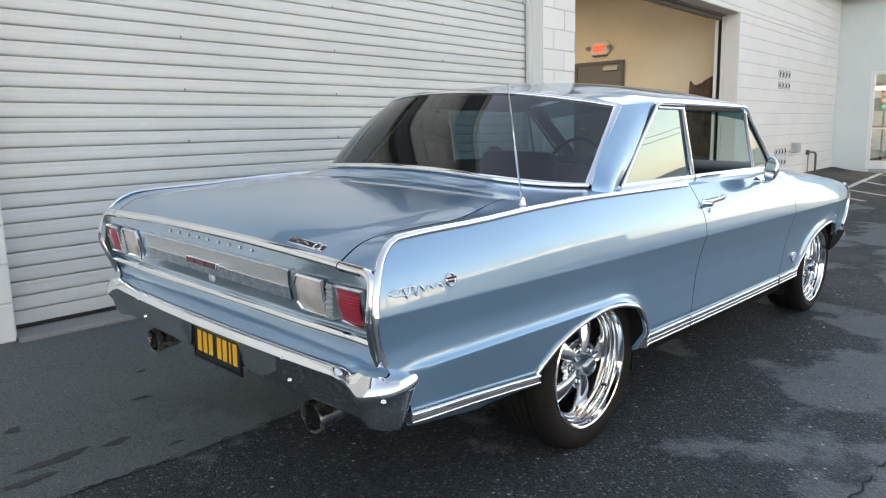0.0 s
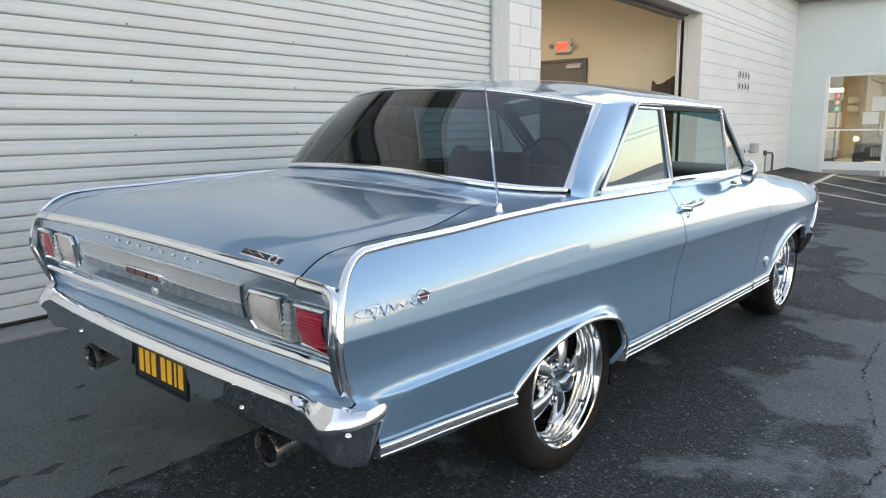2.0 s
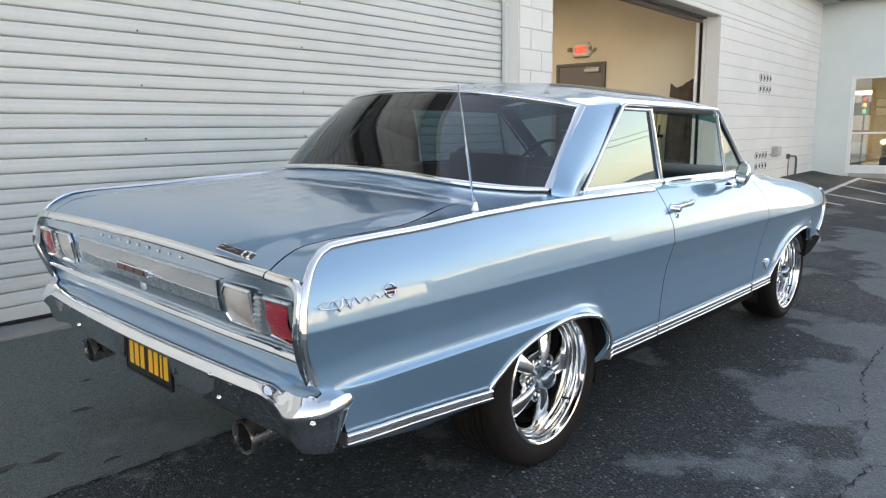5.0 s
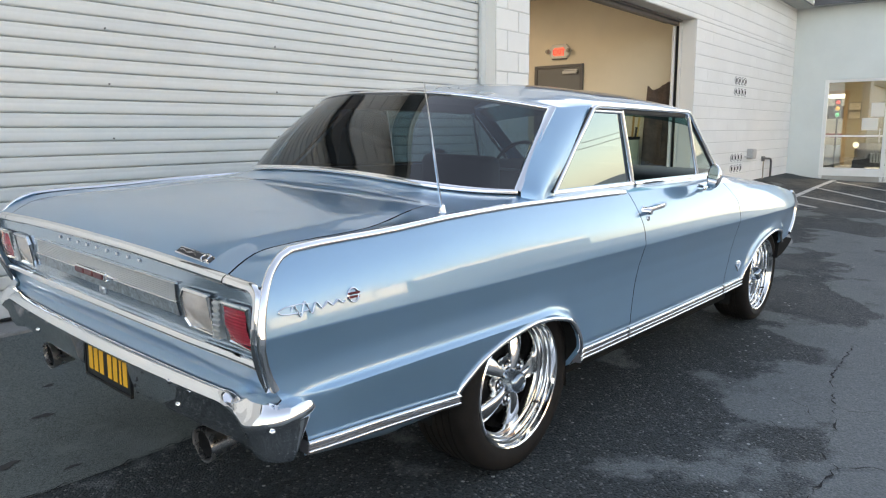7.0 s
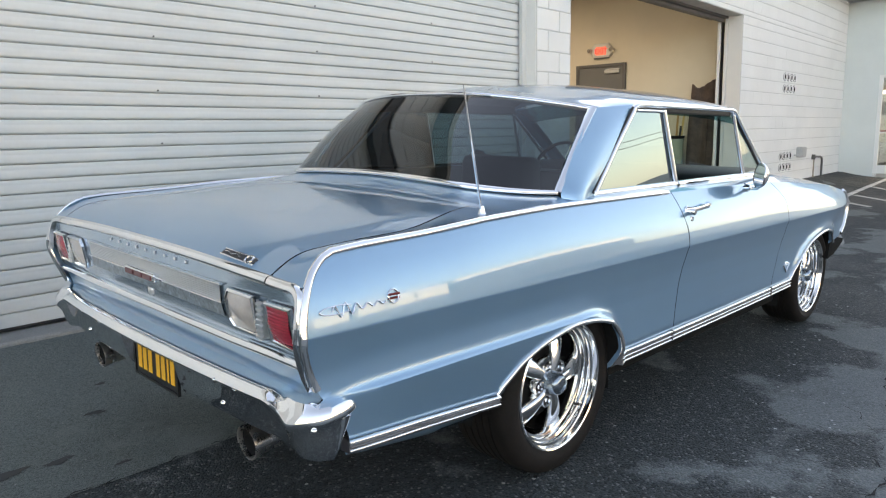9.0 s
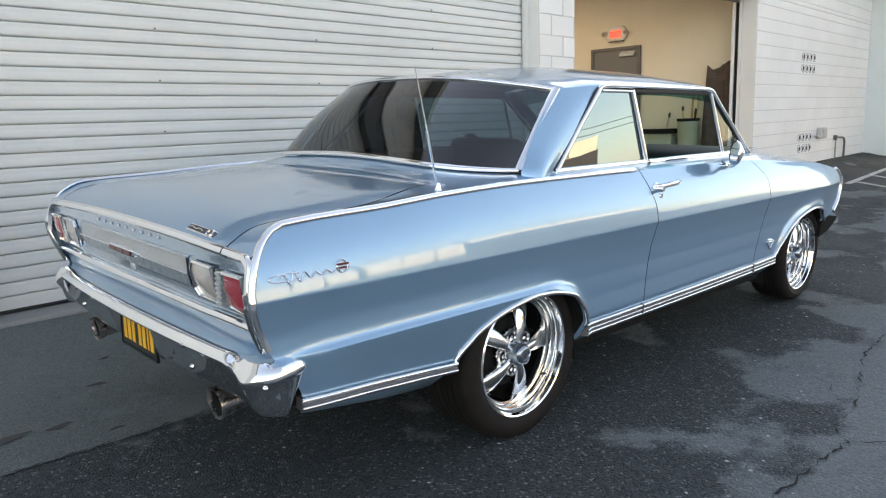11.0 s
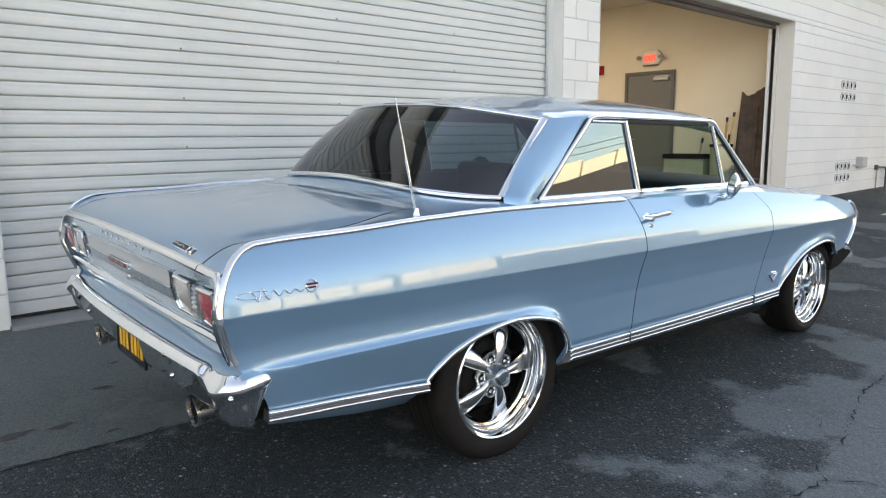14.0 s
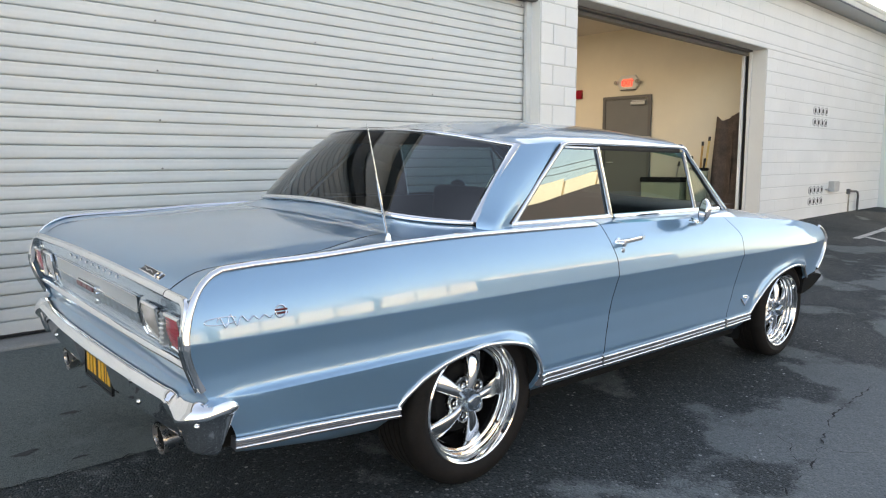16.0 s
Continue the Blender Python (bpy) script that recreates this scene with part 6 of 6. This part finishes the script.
# ---- rear bumper: a blade with a rolled lip, ending in swept caps round the corners
def bumper_plan(k, end=1.0):
    """Plan of the bumper for k from 0 (middle) over 1 (corner) to 2 (tip of the cap); end shortens the cap."""
    if k <= 1.0:
        return Vector((-1.192 + 0.030 * k * k, 0.76 * k, 0))
    q = (k - 1.0) * end * math.pi / 2
    return Vector((-1.162 + 0.132 * (1 - max(0.0, math.cos(q)) ** 0.7), 0.76 + 0.122 * max(0.0, math.sin(q)) ** 0.7, 0))


CAP_END = smooth_fn([0.38, 0.41, 0.44, 0.50, 0.538, 0.60], [0.76, 0.80, 0.86, 0.94, 1.0, 1.0])
BLADE = [(-0.10, 0.552), (-0.060, 0.5605), (-0.034, 0.5635), (-0.014, 0.5605), (0.002, 0.5535), (0.0125, 0.5440), (0.0150, 0.5370), (0.0125, 0.5315), (0.0085, 0.5275), (0.0050, 0.521), (-0.005, 0.480), (-0.014, 0.450), (-0.022, 0.430), (-0.034, 0.418), (-0.055, 0.412), (-0.09, 0.42)]
CAP = [(-0.10, 0.520), (-0.070, 0.550), (-0.035, 0.563), (-0.006, 0.557), (0.010, 0.545), (0.0195, 0.529), (0.0205, 0.518), (0.018, 0.510), (0.012, 0.504), (0.008, 0.496), (0.001, 0.470), (-0.006, 0.443), (-0.013, 0.422), (-0.023, 0.405), (-0.048, 0.397), (-0.09, 0.41)]
stations = y_list(0, 1, 70)[:-1] + y_list(1, 1.9, 30)[:-1] + y_list(1.9, 1.995, 8)
half = []
for k in stations:
    mix = step01(0.90, 1.12, k)
    dip = -0.010 * math.exp(-(((k - 0.965) / 0.035) ** 2))
    close = math.sqrt(max(0.0, 1 - (max(0.0, k - 1.82) / 0.18) ** 2))
    y = bumper_plan(k).y
    row = []
    for n, (p, c) in enumerate(zip(BLADE, CAP)):
        u, w = p[0] + (c[0] - p[0]) * mix, p[1] + (c[1] - p[1]) * mix + (dip if n < 5 else 0.0)
        if 4 <= n <= 9:
            w += mix * (-0.022 + 0.022 * step01(1.0, 1.6, k) + 0.022 * step01(1.5, 2.0, k))
        end = CAP_END(w)
        a0, a1 = bumper_plan(max(0.0, k - 0.01), end), bumper_plan(k + 0.01, end)
        t = (a1 - a0).normalized()
        o = Vector((-t.y, t.x, 0))
        w = 0.538 + (w - 0.538) * close if w > 0.538 else w
        u = u * (0.35 + 0.65 * close) - 0.010 * (1 - close)
        row.append(bumper_plan(k, end) + o * u + Vector((0, 0, w)))
    half.append(row)


def plate_dip(p, n):
    """The face steps back where the plate hangs."""
    r = 1 - step01(0.165, 0.19, abs(p.y + 0.045))
    return Vector((p.x + (0.062 * r if n > 8 else 0.0), p.y, p.z))


rows = [[plate_dip(Vector((p.x, -p.y, p.z)), n) for n, p in enumerate(r)] for r in half[:0:-1]] + [[plate_dip(p, n) for n, p in enumerate(r)] for r in half]
bm = bm_new()
vs = grid(bm, rows)
for end in (vs[0], vs[-1]):
    bm.faces.new(end)
bmesh.ops.recalc_face_normals(bm, faces=bm.faces)
bp = part("rear_bumper", bm, M_CHROME, car, "chrome rear bumper with rounded ends", smooth=40)
for y, zb in ((-0.862, 0.500), (-0.478, 0.534), (-0.478, 0.462), (0.478, 0.534), (0.478, 0.462), (0.862, 0.500)):
    m = abs(y)
    x = -1.192 + 0.030 * (m / 0.76) ** 2 + (-0.009 if zb > 0.52 else 0.012) if m < 0.76 else -1.146
    bm = lathe(bm_new(), [(0.0, -0.005), (0.005, -0.004), (0.008, -0.001), (0.009, 0.006)], axis="x", n=14, centre=(x - 0.004, y, zb))
    part("bumper_bolt", bm, M_POLISHED, bp, "polished bolt head", smooth=50)

# licence plate, its characters as plain bars
lp = part("licence_plate", boxes(((-1.1500, -0.15, 0.3820), (-1.1450, 0.155, 0.5380)), bevel=0.002), M_PLATE, car, "black licence plate with yellow bars")
lp.matrix_local = Matrix.Translation((-0.012, -0.045, 0.060)) @ Matrix.Diagonal((1, 0.96, 0.90, 1))
part("plate_frame", boxes(((-1.1530, -0.158, 0.3720), (-1.1430, 0.163, 0.3810)), ((-1.1530, -0.158, 0.5385), (-1.1430, 0.163, 0.5480)), ((-1.1530, -0.158, 0.3815), (-1.1430, -0.1505, 0.5380)), ((-1.1530, 0.1555, 0.3815), (-1.1430, 0.163, 0.5380)), bevel=0.001), M_PLATEFRAME, lp, "black frame")
for k, y in enumerate((0.118, 0.079, 0.040, -0.018, -0.056, -0.090, -0.122)):
    w = 0.006 if k == 5 else 0.0135
    part("plate_bar", boxes(((-1.1522, y - w, 0.4040), (-1.1505, y + w, 0.4860)), bevel=0.0004), M_PLATETEXT, lp, "yellow bar")
part("plate_bar", boxes(((-1.1522, -0.07, 0.5060), (-1.1505, 0.09, 0.5180))), M_PLATETEXT, lp, "thin yellow bar")
part("plate_sticker", boxes(((-1.1522, 0.122, 0.5080), (-1.1505, 0.148, 0.5280))), M_WHITEPLASTIC, lp, "pale sticker")
part("plate_sticker", boxes(((-1.1522, -0.145, 0.5020), (-1.1505, -0.112, 0.5260))), M_PLATETEXT, lp, "yellow sticker")
part("plate_bracket", boxes(((-1.1440, -0.10, 0.4360), (-1.1120, 0.10, 0.5160)), bevel=0.004), M_DARK, lp)

# exhaust tips
for s in (-1, 1):
    c = Vector((-1.128, s * 0.520, 0.347))
    bm = lathe(bm_new(), [(0.040, 0.30), (0.042, 0.10), (0.046, 0.03), (0.0500, 0.004), (0.0495, -0.001), (0.045, 0.0), (0.042, 0.02), (0.038, 0.30)], axis="x", n=28)
    bmesh.ops.transform(bm, matrix=Matrix.Translation(c) @ pose(0, 0, 0, 0, -5, 0), verts=bm.verts)
    tip = part("exhaust_tip", bm, M_PIPE, car, "round stainless exhaust tip", smooth=40)
    bm = lathe(bm_new(), [(0.0, 0.12), (0.0385, 0.12), (0.0405, 0.012)], axis="x", n=24)
    bmesh.ops.transform(bm, matrix=Matrix.Translation(c) @ pose(0, 0, 0, 0, -5, 0), verts=bm.verts)
    part("bore", bm, M_SOOT_SHADE, tip, "sooty inside")
# floor pan and fuel tank below
bm = boxes(((-0.98, -0.62, 0.30), (-0.45, 0.62, 0.48)), ((-0.45, -0.46, 0.24), (2.1, 0.46, 0.34)), ((0.30, -0.78, 0.235), (2.10, 0.78, 0.30)), ((2.1, -0.46, 0.26), (3.1, 0.46, 0.50)), bevel=0.02)
part("underbody", bm, M_DARK, car)
part("rear_axle", rod(bm_new(), (0, -0.60, 0.296), (0, 0.60, 0.296), 0.045), M_DARK, car)
part("rear_valance", boxes(((-1.07, -0.74, 0.40), (-1.04, 0.74, 0.60))), M_DARK, car)

# ---- wheels
def wheel(x, s, z, r_tyre, width, hub_y, size=1.0):
    w = thing("wheel", "", "", None)
    w.name = "wheel"
    w.parent = car
    w.matrix_local = Matrix.Translation((x, s * hub_y, z)) @ (Matrix.Identity(4) if s < 0 else pose(0, 0, 0, 0, 0, 180)) @ Matrix.Diagonal((size, 1, size, 1))
    r_tyre /= size
    lip = 0.249
    o = -0.030  # the outer face of the rim; the wheel's outside is -y
    prof = [(lip - 0.004, o + 0.004), (lip + 0.006, o - 0.004), (lip + 0.030, o - 0.014), (r_tyre - 0.030, o - 0.010), (r_tyre - 0.012, o - 0.001), (r_tyre - 0.003, o + 0.014), (r_tyre, o + 0.030)]
    for i in range(1, 6):
        a = o + 0.03 + (width - 0.08) * i / 6
        prof += [(r_tyre, a - 0.004), (r_tyre - 0.006, a - 0.003), (r_tyre - 0.006, a + 0.003), (r_tyre, a + 0.004)]
    prof += [(r_tyre, o + width - 0.05), (r_tyre - 0.02, o + width - 0.02), (lip, o + width - 0.02), (lip - 0.02, o + width - 0.04)]
    part("tyre", lathe(bm_new(), prof, axis="y", n=72), M_TYRE, w, "black tyre", smooth=35)
    prof = [(lip, o + 0.006), (lip + 0.002, o - 0.003), (lip - 0.003, o - 0.007), (lip - 0.009, o - 0.004), (lip - 0.012, o + 0.006), (lip - 0.014, o + 0.013), (lip - 0.022, o + 0.015), (lip - 0.024, o + 0.019), (lip - 0.025, o + 0.031), (lip - 0.033, o + 0.034), (lip - 0.035, o + 0.038), (lip - 0.036, o + 0.052), (lip - 0.044, o + 0.055), (lip - 0.046, o + 0.060), (lip - 0.048, o + 0.085), (lip - 0.056, o + 0.12), (lip - 0.06, o + 0.20)]
    part("rim", lathe(bm_new(), prof, axis="y", n=72), M_POLISHED, w, "polished stepped alloy rim", smooth=40)
    part("brake_drum", lathe(bm_new(), [(0.0, 0.05), (0.135, 0.055), (0.15, 0.07), (0.15, 0.13), (0.18, 0.135), (0.18, 0.15)], axis="y", n=40), M_DARK, w, "dark brake drum", smooth=40)
    for k in range(5):
        a = 2 * math.pi * k / 5 + math.radians(74)
        bm = bm_new()
        rows = []
        for q, hw, y, th in ((0.034, 0.018, 0.006, 0.03), (0.060, 0.020, 0.002, 0.030), (0.085, 0.024, 0.002, 0.030), (0.11, 0.030, 0.005, 0.030), (0.14, 0.036, 0.012, 0.028), (0.17, 0.040, 0.022, 0.026), (0.198, 0.041, 0.036, 0.024), (0.215, 0.040, 0.048, 0.018)):
            sec = []
            for u, d in ((-1.0, 1.3), (-0.97, 0.62), (-0.86, 0.34), (-0.66, 0.15), (-0.36, 0.04), (0, 0.0), (0.36, 0.04), (0.66, 0.15), (0.86, 0.34), (0.97, 0.62), (1.0, 1.3)):
                sec.append(Vector((hw * u, y + d * th, q)))
            rows.append(sec)
        grid(bm, rows)
        bmesh.ops.recalc_face_normals(bm, faces=bm.faces)
        bmesh.ops.transform(bm, matrix=Matrix.Rotation(a - math.pi / 2, 4, (0, -1, 0)), verts=bm.verts)
        part("spoke", bm, M_POLISHED, w, "polished spoke", smooth=50)
        b = a + math.pi / 5
        cx, cz = math.cos(b) * 0.070, math.sin(b) * 0.070
        bm = lathe(bm_new(), [(0.034, 0.06), (0.031, 0.020), (0.027, 0.012), (0.021, 0.013), (0.018, 0.018)], axis="y", n=18, centre=(cx, 0, cz))
        boss = part("lug_boss", bm, M_POLISHED, w, "polished lug boss", smooth=45)
        part("lug_pocket", lathe(bm_new(), [(0.0, 0.036), (0.0175, 0.034), (0.0182, 0.018)], axis="y", n=18, centre=(cx, 0, cz)), M_SOOT_SHADE, boss, "dark lug pocket")
        part("lug_nut", lathe(bm_new(), [(0.0, 0.012), (0.007, 0.013), (0.0095, 0.017), (0.0095, 0.036)], axis="y", n=6, centre=(cx, 0, cz)), M_CHROME, boss, "chrome lug nut")
    part("centre_plate", lathe(bm_new(), [(0.0, 0.012), (0.052, 0.012), (0.062, 0.024), (0.064, 0.06)], axis="y", n=32), M_POLISHED, w, "polished wheel centre", smooth=40)
    part("hub_cap", lathe(bm_new(), [(0.0, -0.034), (0.022, -0.032), (0.024, -0.036), (0.032, -0.034), (0.040, -0.024), (0.043, -0.004), (0.047, 0.012)], axis="y", n=32), M_HUB, w, "satin hub cap", smooth=40)
    part("valve_stem", rod(bm_new(), (0.146, o + 0.030, -0.124), (0.137, o + 0.006, -0.116), 0.0055, 10), M_BLACK, w, "black valve stem")
    return w


wheel(-0.018, -1, 0.294, 0.329, 0.27, 0.755, 0.972)
wheel(-0.018, 1, 0.294, 0.329, 0.27, 0.755, 0.972)
wheel(2.755, -1, 0.290, 0.306, 0.23, 0.735, 0.94)
wheel(2.755, 1, 0.290, 0.306, 0.23, 0.735, 0.94)

# ---- small outside fittings on the right and left
ant = part("antenna", lathe(bm_new(), [(0.0, 0.048), (0.007, 0.045), (0.010, 0.030), (0.014, 0.018), (0.023, 0.006), (0.026, 0.0)], axis="z", n=20, centre=(-0.42, -0.738, 0.922)), M_CHROME, car, "chrome antenna", smooth=40)
part("mast", rod(bm_new(), (-0.42, -0.738, 0.945), (-0.515, -0.738, 1.33), 0.0032, 8, 0.0016), M_CHROME, ant, "thin steel mast")
part("lower_mast", rod(bm_new(), (-0.42, -0.738, 0.94), (-0.468, -0.738, 1.135), 0.0042, 8, 0.0040), M_CHROME, ant, "thin steel mast")
for s in (-1, 1):
    y = side_y(0.87, 0.875) * s
    hd = part("door_handle", sweep([(0.775, y + s * 0.004, 0.872), (0.79, y + s * 0.030, 0.876), (0.83, y + s * 0.038, 0.880), (0.90, y + s * 0.036, 0.884), (0.945, y + s * 0.028, 0.886), (0.955, y + s * 0.006, 0.886)], [(-0.004, -0.010), (0.004, -0.009), (0.007, 0.0), (0.004, 0.009), (-0.004, 0.010)], (0, s, 0)), M_CHROME, car, "chrome door handle", smooth=60)
    part("push_button", lathe(bm_new(), [(0.0, 0.040 * s), (0.012, 0.038 * s), (0.015, 0.030 * s), (0.018, 0.004 * s), (0.024, 0.0)], axis="y", n=20, centre=(0.785, y, 0.866)), M_CHROME, hd, "chrome push button", smooth=40)
    y2 = side_y(0.81, 0.835) * s
    part("key_lock", lathe(bm_new(), [(0.0, 0.006 * s), (0.010, 0.005 * s), (0.013, 0.0)], axis="y", n=18, centre=(0.808, y2, 0.833)), M_CHROME, hd, "chrome key lock", smooth=40)
    # fender emblem: a small V
    ye = side_y(2.06, 0.45) * s
    vb = bm_new()
    sweep([(2.015, ye + s * 0.002, 0.470), (2.062, ye + s * 0.003, 0.425), (2.11, ye + s * 0.002, 0.468)], strip_profile(0.006, 0.006), (0, s, 0), bm=vb)
    sweep([(2.035, ye + s * 0.002, 0.474), (2.09, ye + s * 0.002, 0.472)], strip_profile(0.007, 0.005), (0, s, 0), bm=vb)
    part("fender_emblem", vb, M_CHROME, car, "small chrome V-shaped emblem")
    # flowing bright flourish on the quarter panel
    fl = bm_new()
    flow = [(-1.085 + 0.165 * k / 40, 0.776 + (0.005 + 0.012 * math.exp(-(((k - 9) / 9) ** 2))) * math.sin(k * 0.785)) for k in range(41)]
    sweep([(x, s * (side_y(x, z) + 0.002), z) for x, z in flow], ring(0.0023, 6), (0, s, 0), bm=fl)
    tail = [(-1.10 + 0.05 * math.cos(q), 0.779 + 0.010 * math.sin(q)) for q in [math.pi * (0.2 + 1.6 * k / 14) for k in range(15)]]
    sweep([(x + 0.03, s * (side_y(x + 0.03, z) + 0.002), z) for x, z in tail], ring(0.0020, 6), (0, s, 0), bm=fl)
    fe = part("side_badge", fl, M_CHROME, car, "flowing chrome wire badge", smooth=60)
    circ = [(-0.893 + 0.017 * math.cos(a), 0.784 + 0.017 * math.sin(a)) for a in [2 * math.pi * k / 18 for k in range(19)]]
    part("badge_ring", sweep([(x, s * (side_y(x, z) + 0.002), z) for x, z in circ], ring(0.0030, 6), (0, s, 0)), M_CHROME, fe, "chrome ring", smooth=60)
    for dz in (0.005, -0.005):
        part("badge_bar", boxes(((-0.912, min(s * (side_y(-0.9, 0.784) + 0.001), s * (side_y(-0.9, 0.784) + 0.005)), 0.781 + dz), (-0.872, max(s * (side_y(-0.9, 0.784) + 0.001), s * (side_y(-0.9, 0.784) + 0.005)), 0.787 + dz)), bevel=0.001), M_INLAY, fe, "dark red bar")
    # round door mirror
    mc = Vector((0, 0, 0))
    turned = pose(1.41, s * 0.893, 0.992, 0, 0, s * 46) @ pose(0, 0, 0, 0, 6, 0) @ Matrix.Scale(0.95, 4)
    mr = part("door_mirror", lathe(bm_new(), [(0.0, 0.038), (0.036, 0.030), (0.060, 0.012), (0.066, 0.0), (0.063, -0.006), (0.059, -0.004)], axis="x", n=28, centre=mc), M_CHROME, car, "round chrome door mirror", smooth=50)
    mr.matrix_local = turned
    part("mirror_glass", lathe(bm_new(), [(0.0, -0.0035), (0.0595, -0.0035), (0.0595, 0.0)], axis="x", n=28, centre=mc), M_MIRROR, mr, "mirror glass")
    sm = part("mirror_stem", sweep([(1.425, s * 0.890, 0.945), (1.435, s * 0.876, 0.930), (1.45, s * 0.848, 0.926), (1.47, s * 0.800, 0.940)], ring(0.009, 10), (0, 0, 1)), M_CHROME, mr, "chrome stem", smooth=60)
    sm.matrix_local = turned.inverted()
    sf = part("mirror_foot", boxes(((1.43, min(s * 0.795, s * 0.845), 0.920), (1.53, max(s * 0.795, s * 0.845), 0.938)), bevel=0.006), M_CHROME, mr, "chrome foot")
    sf.matrix_local = turned.inverted()

# badge on the trunk lid's right corner, lying on the lid
def lid_patch(x0, x1, y0, y1, lift):
    bm = bm_new()
    xs, ys = y_list(x0, x1, 4), y_list(y0, y1, 8)
    rows = [[(x, y, deck_z(x, y) - 0.001) for x in xs] for y in ys]
    top = [[(x, y, deck_z(x, y) + lift) for x in xs] for y in ys]
    a, b = grid(bm, rows, flip=True), grid(bm, top)
    rim = lambda g: [v for v in g[0]] + [r[-1] for r in g[1:]] + [v for v in g[-1][-2::-1]] + [r[0] for r in g[-2:0:-1]]
    p, q = rim(a), rim(b)
    for k in range(len(p)):
        m = (k + 1) % len(p)
        bm.faces.new((p[k], p[m], q[m], q[k]))
    bmesh.ops.recalc_face_normals(bm, faces=bm.faces)
    return bm


bd = part("lid_badge", lid_patch(-1.146, -1.130, -0.612, -0.455, 0.002), M_PLATE, car, "black and chrome lid badge")
part("lid_badge_edge", lid_patch(-1.1478, -1.146, -0.614, -0.453, 0.003), M_CHROME, bd, "chrome edge")
part("lid_badge_edge", lid_patch(-1.130, -1.1282, -0.614, -0.453, 0.003), M_CHROME, bd, "chrome edge")
circ = [(-1.138 + 0.0105 * math.cos(a), -0.584 + 0.0135 * math.sin(a)) for a in [2 * math.pi * k / 18 for k in range(19)]]
part("lid_badge_ring", sweep([(x, y, deck_z(x, y) + 0.003) for x, y in circ], ring(0.0030, 6), (0, 0, 1)), M_CHROME, bd, "chrome ring")
wave = [(-1.138 + 0.0025 * math.sin(k * 1.25), -0.465 - 0.009 * k) for k in range(10)]
part("lid_badge_line", sweep([(x, y, deck_z(x, y) + 0.003) for x, y in wave], ring(0.0016, 6), (0, 0, 1)), M_CHROME, bd, "chrome line")

# ---- cabin
def cushion(name, lo, hi, parent, bevel=0.06, m=None, label="black vinyl"):
    return part(name, box(bm_new(), lo, hi, bevel, m, 4), M_VINYL, parent, label, smooth=60)


part("cabin_floor", boxes(((-0.10, -0.68, 0.30), (2.1, 0.68, 0.33)), ((-0.30, -0.70, 0.34), (-0.27, 0.70, 0.88)), bevel=0.005), M_DARK, car)
part("parcel_shelf", boxes(((-0.28, -0.70, 0.89), (0.16, 0.70, 0.915)), bevel=0.005), M_VINYL, car, "black parcel shelf")
cushion("rear_seat", (0.22, -0.60, 0.35), (0.75, 0.60, 0.56), car)
cushion("rear_backrest", (0.05, -0.62, 0.50), (0.22, 0.62, 0.955), car, 0.05, pose(0.05, 0, 0.0, 0, 0, 0))
for s in (-1, 1):
    st = cushion("front_seat", (1.00, s * 0.36 - 0.25, 0.36), (1.52, s * 0.36 + 0.25, 0.56), car)
    cushion("seat_back", (0.92, s * 0.36 - 0.25, 0.50), (1.06, s * 0.36 + 0.25, 1.045), st, 0.05)
    part("door_card", boxes(((0.30, min(s * 0.690, s * 0.725), 0.34), (1.88, max(s * 0.690, s * 0.725), 0.972)), bevel=0.008), M_VINYL, car, "black vinyl door card", smooth=50)
    part("armrest", box(bm_new(), (1.05, min(s * 0.64, s * 0.69), 0.72), (1.45, max(s * 0.64, s * 0.69), 0.77), 0.012), M_VINYL, car, smooth=50)
bm = bm_new()
rows = []
for y in y_list(-0.68, 0.68, 12):
    rows.append([(x, y, z) for x, z in ((1.72, 0.70), (1.70, 0.88), (1.72, 0.950), (1.78, 0.982), (1.95, 0.990), (2.17, 0.985))])
grid(bm, rows)
part("dashboard", tidy(bm), M_VINYL, car, "black dashboard", smooth=50)
circ = [(1.55 + 0.19 * math.sin(a) * 0.42, 0.36 + 0.19 * math.cos(a), 0.94 + 0.19 * math.sin(a) * 0.9) for a in [2 * math.pi * k / 28 for k in range(29)]]
sw = part("steering_wheel", sweep(circ, ring(0.011, 8), (1, 0, 0.5)), M_VINYL, car, "black steering wheel", smooth=60)
part("column", rod(bm_new(), (1.55, 0.36, 0.94), (1.78, 0.36, 0.84), 0.025), M_BLACK, sw)
part("wheel_spoke", boxes(((1.545, 0.18, 0.932), (1.56, 0.54, 0.948)), bevel=0.004), M_BRUSHED, sw)
part("interior_mirror", box(bm_new(), (1.60, -0.11, 1.21), (1.62, 0.11, 1.265), 0.008), M_BLACK, car, "interior mirror")

# ---------------------------------------------------------------- pieces of the walls
lay_blocks(wall_pier, DOOR_X[1], OPEN_X[0], WALL_BASE, OPEN_TOP, phase=DOOR_X[1], jx=0.012)
lay_blocks(wall_left, -4.0, DOOR_X[0], WALL_BASE, OPEN_TOP + 0.1, phase=DOOR_X[0])
lay_blocks(wall_right, OPEN_X[1], CORNER_X - 0.01, WALL_BASE, OPEN_TOP, phase=OPEN_X[1])
lay_blocks(wall_head, OPEN_X[0], CORNER_X - 0.01, OPEN_TOP + 0.005, WALL_TOP, phase=OPEN_X[1])
lay_blocks(wall_header, DOOR_X[0], OPEN_X[0], OPEN_TOP + 0.105, WALL_TOP, phase=DOOR_X[1])
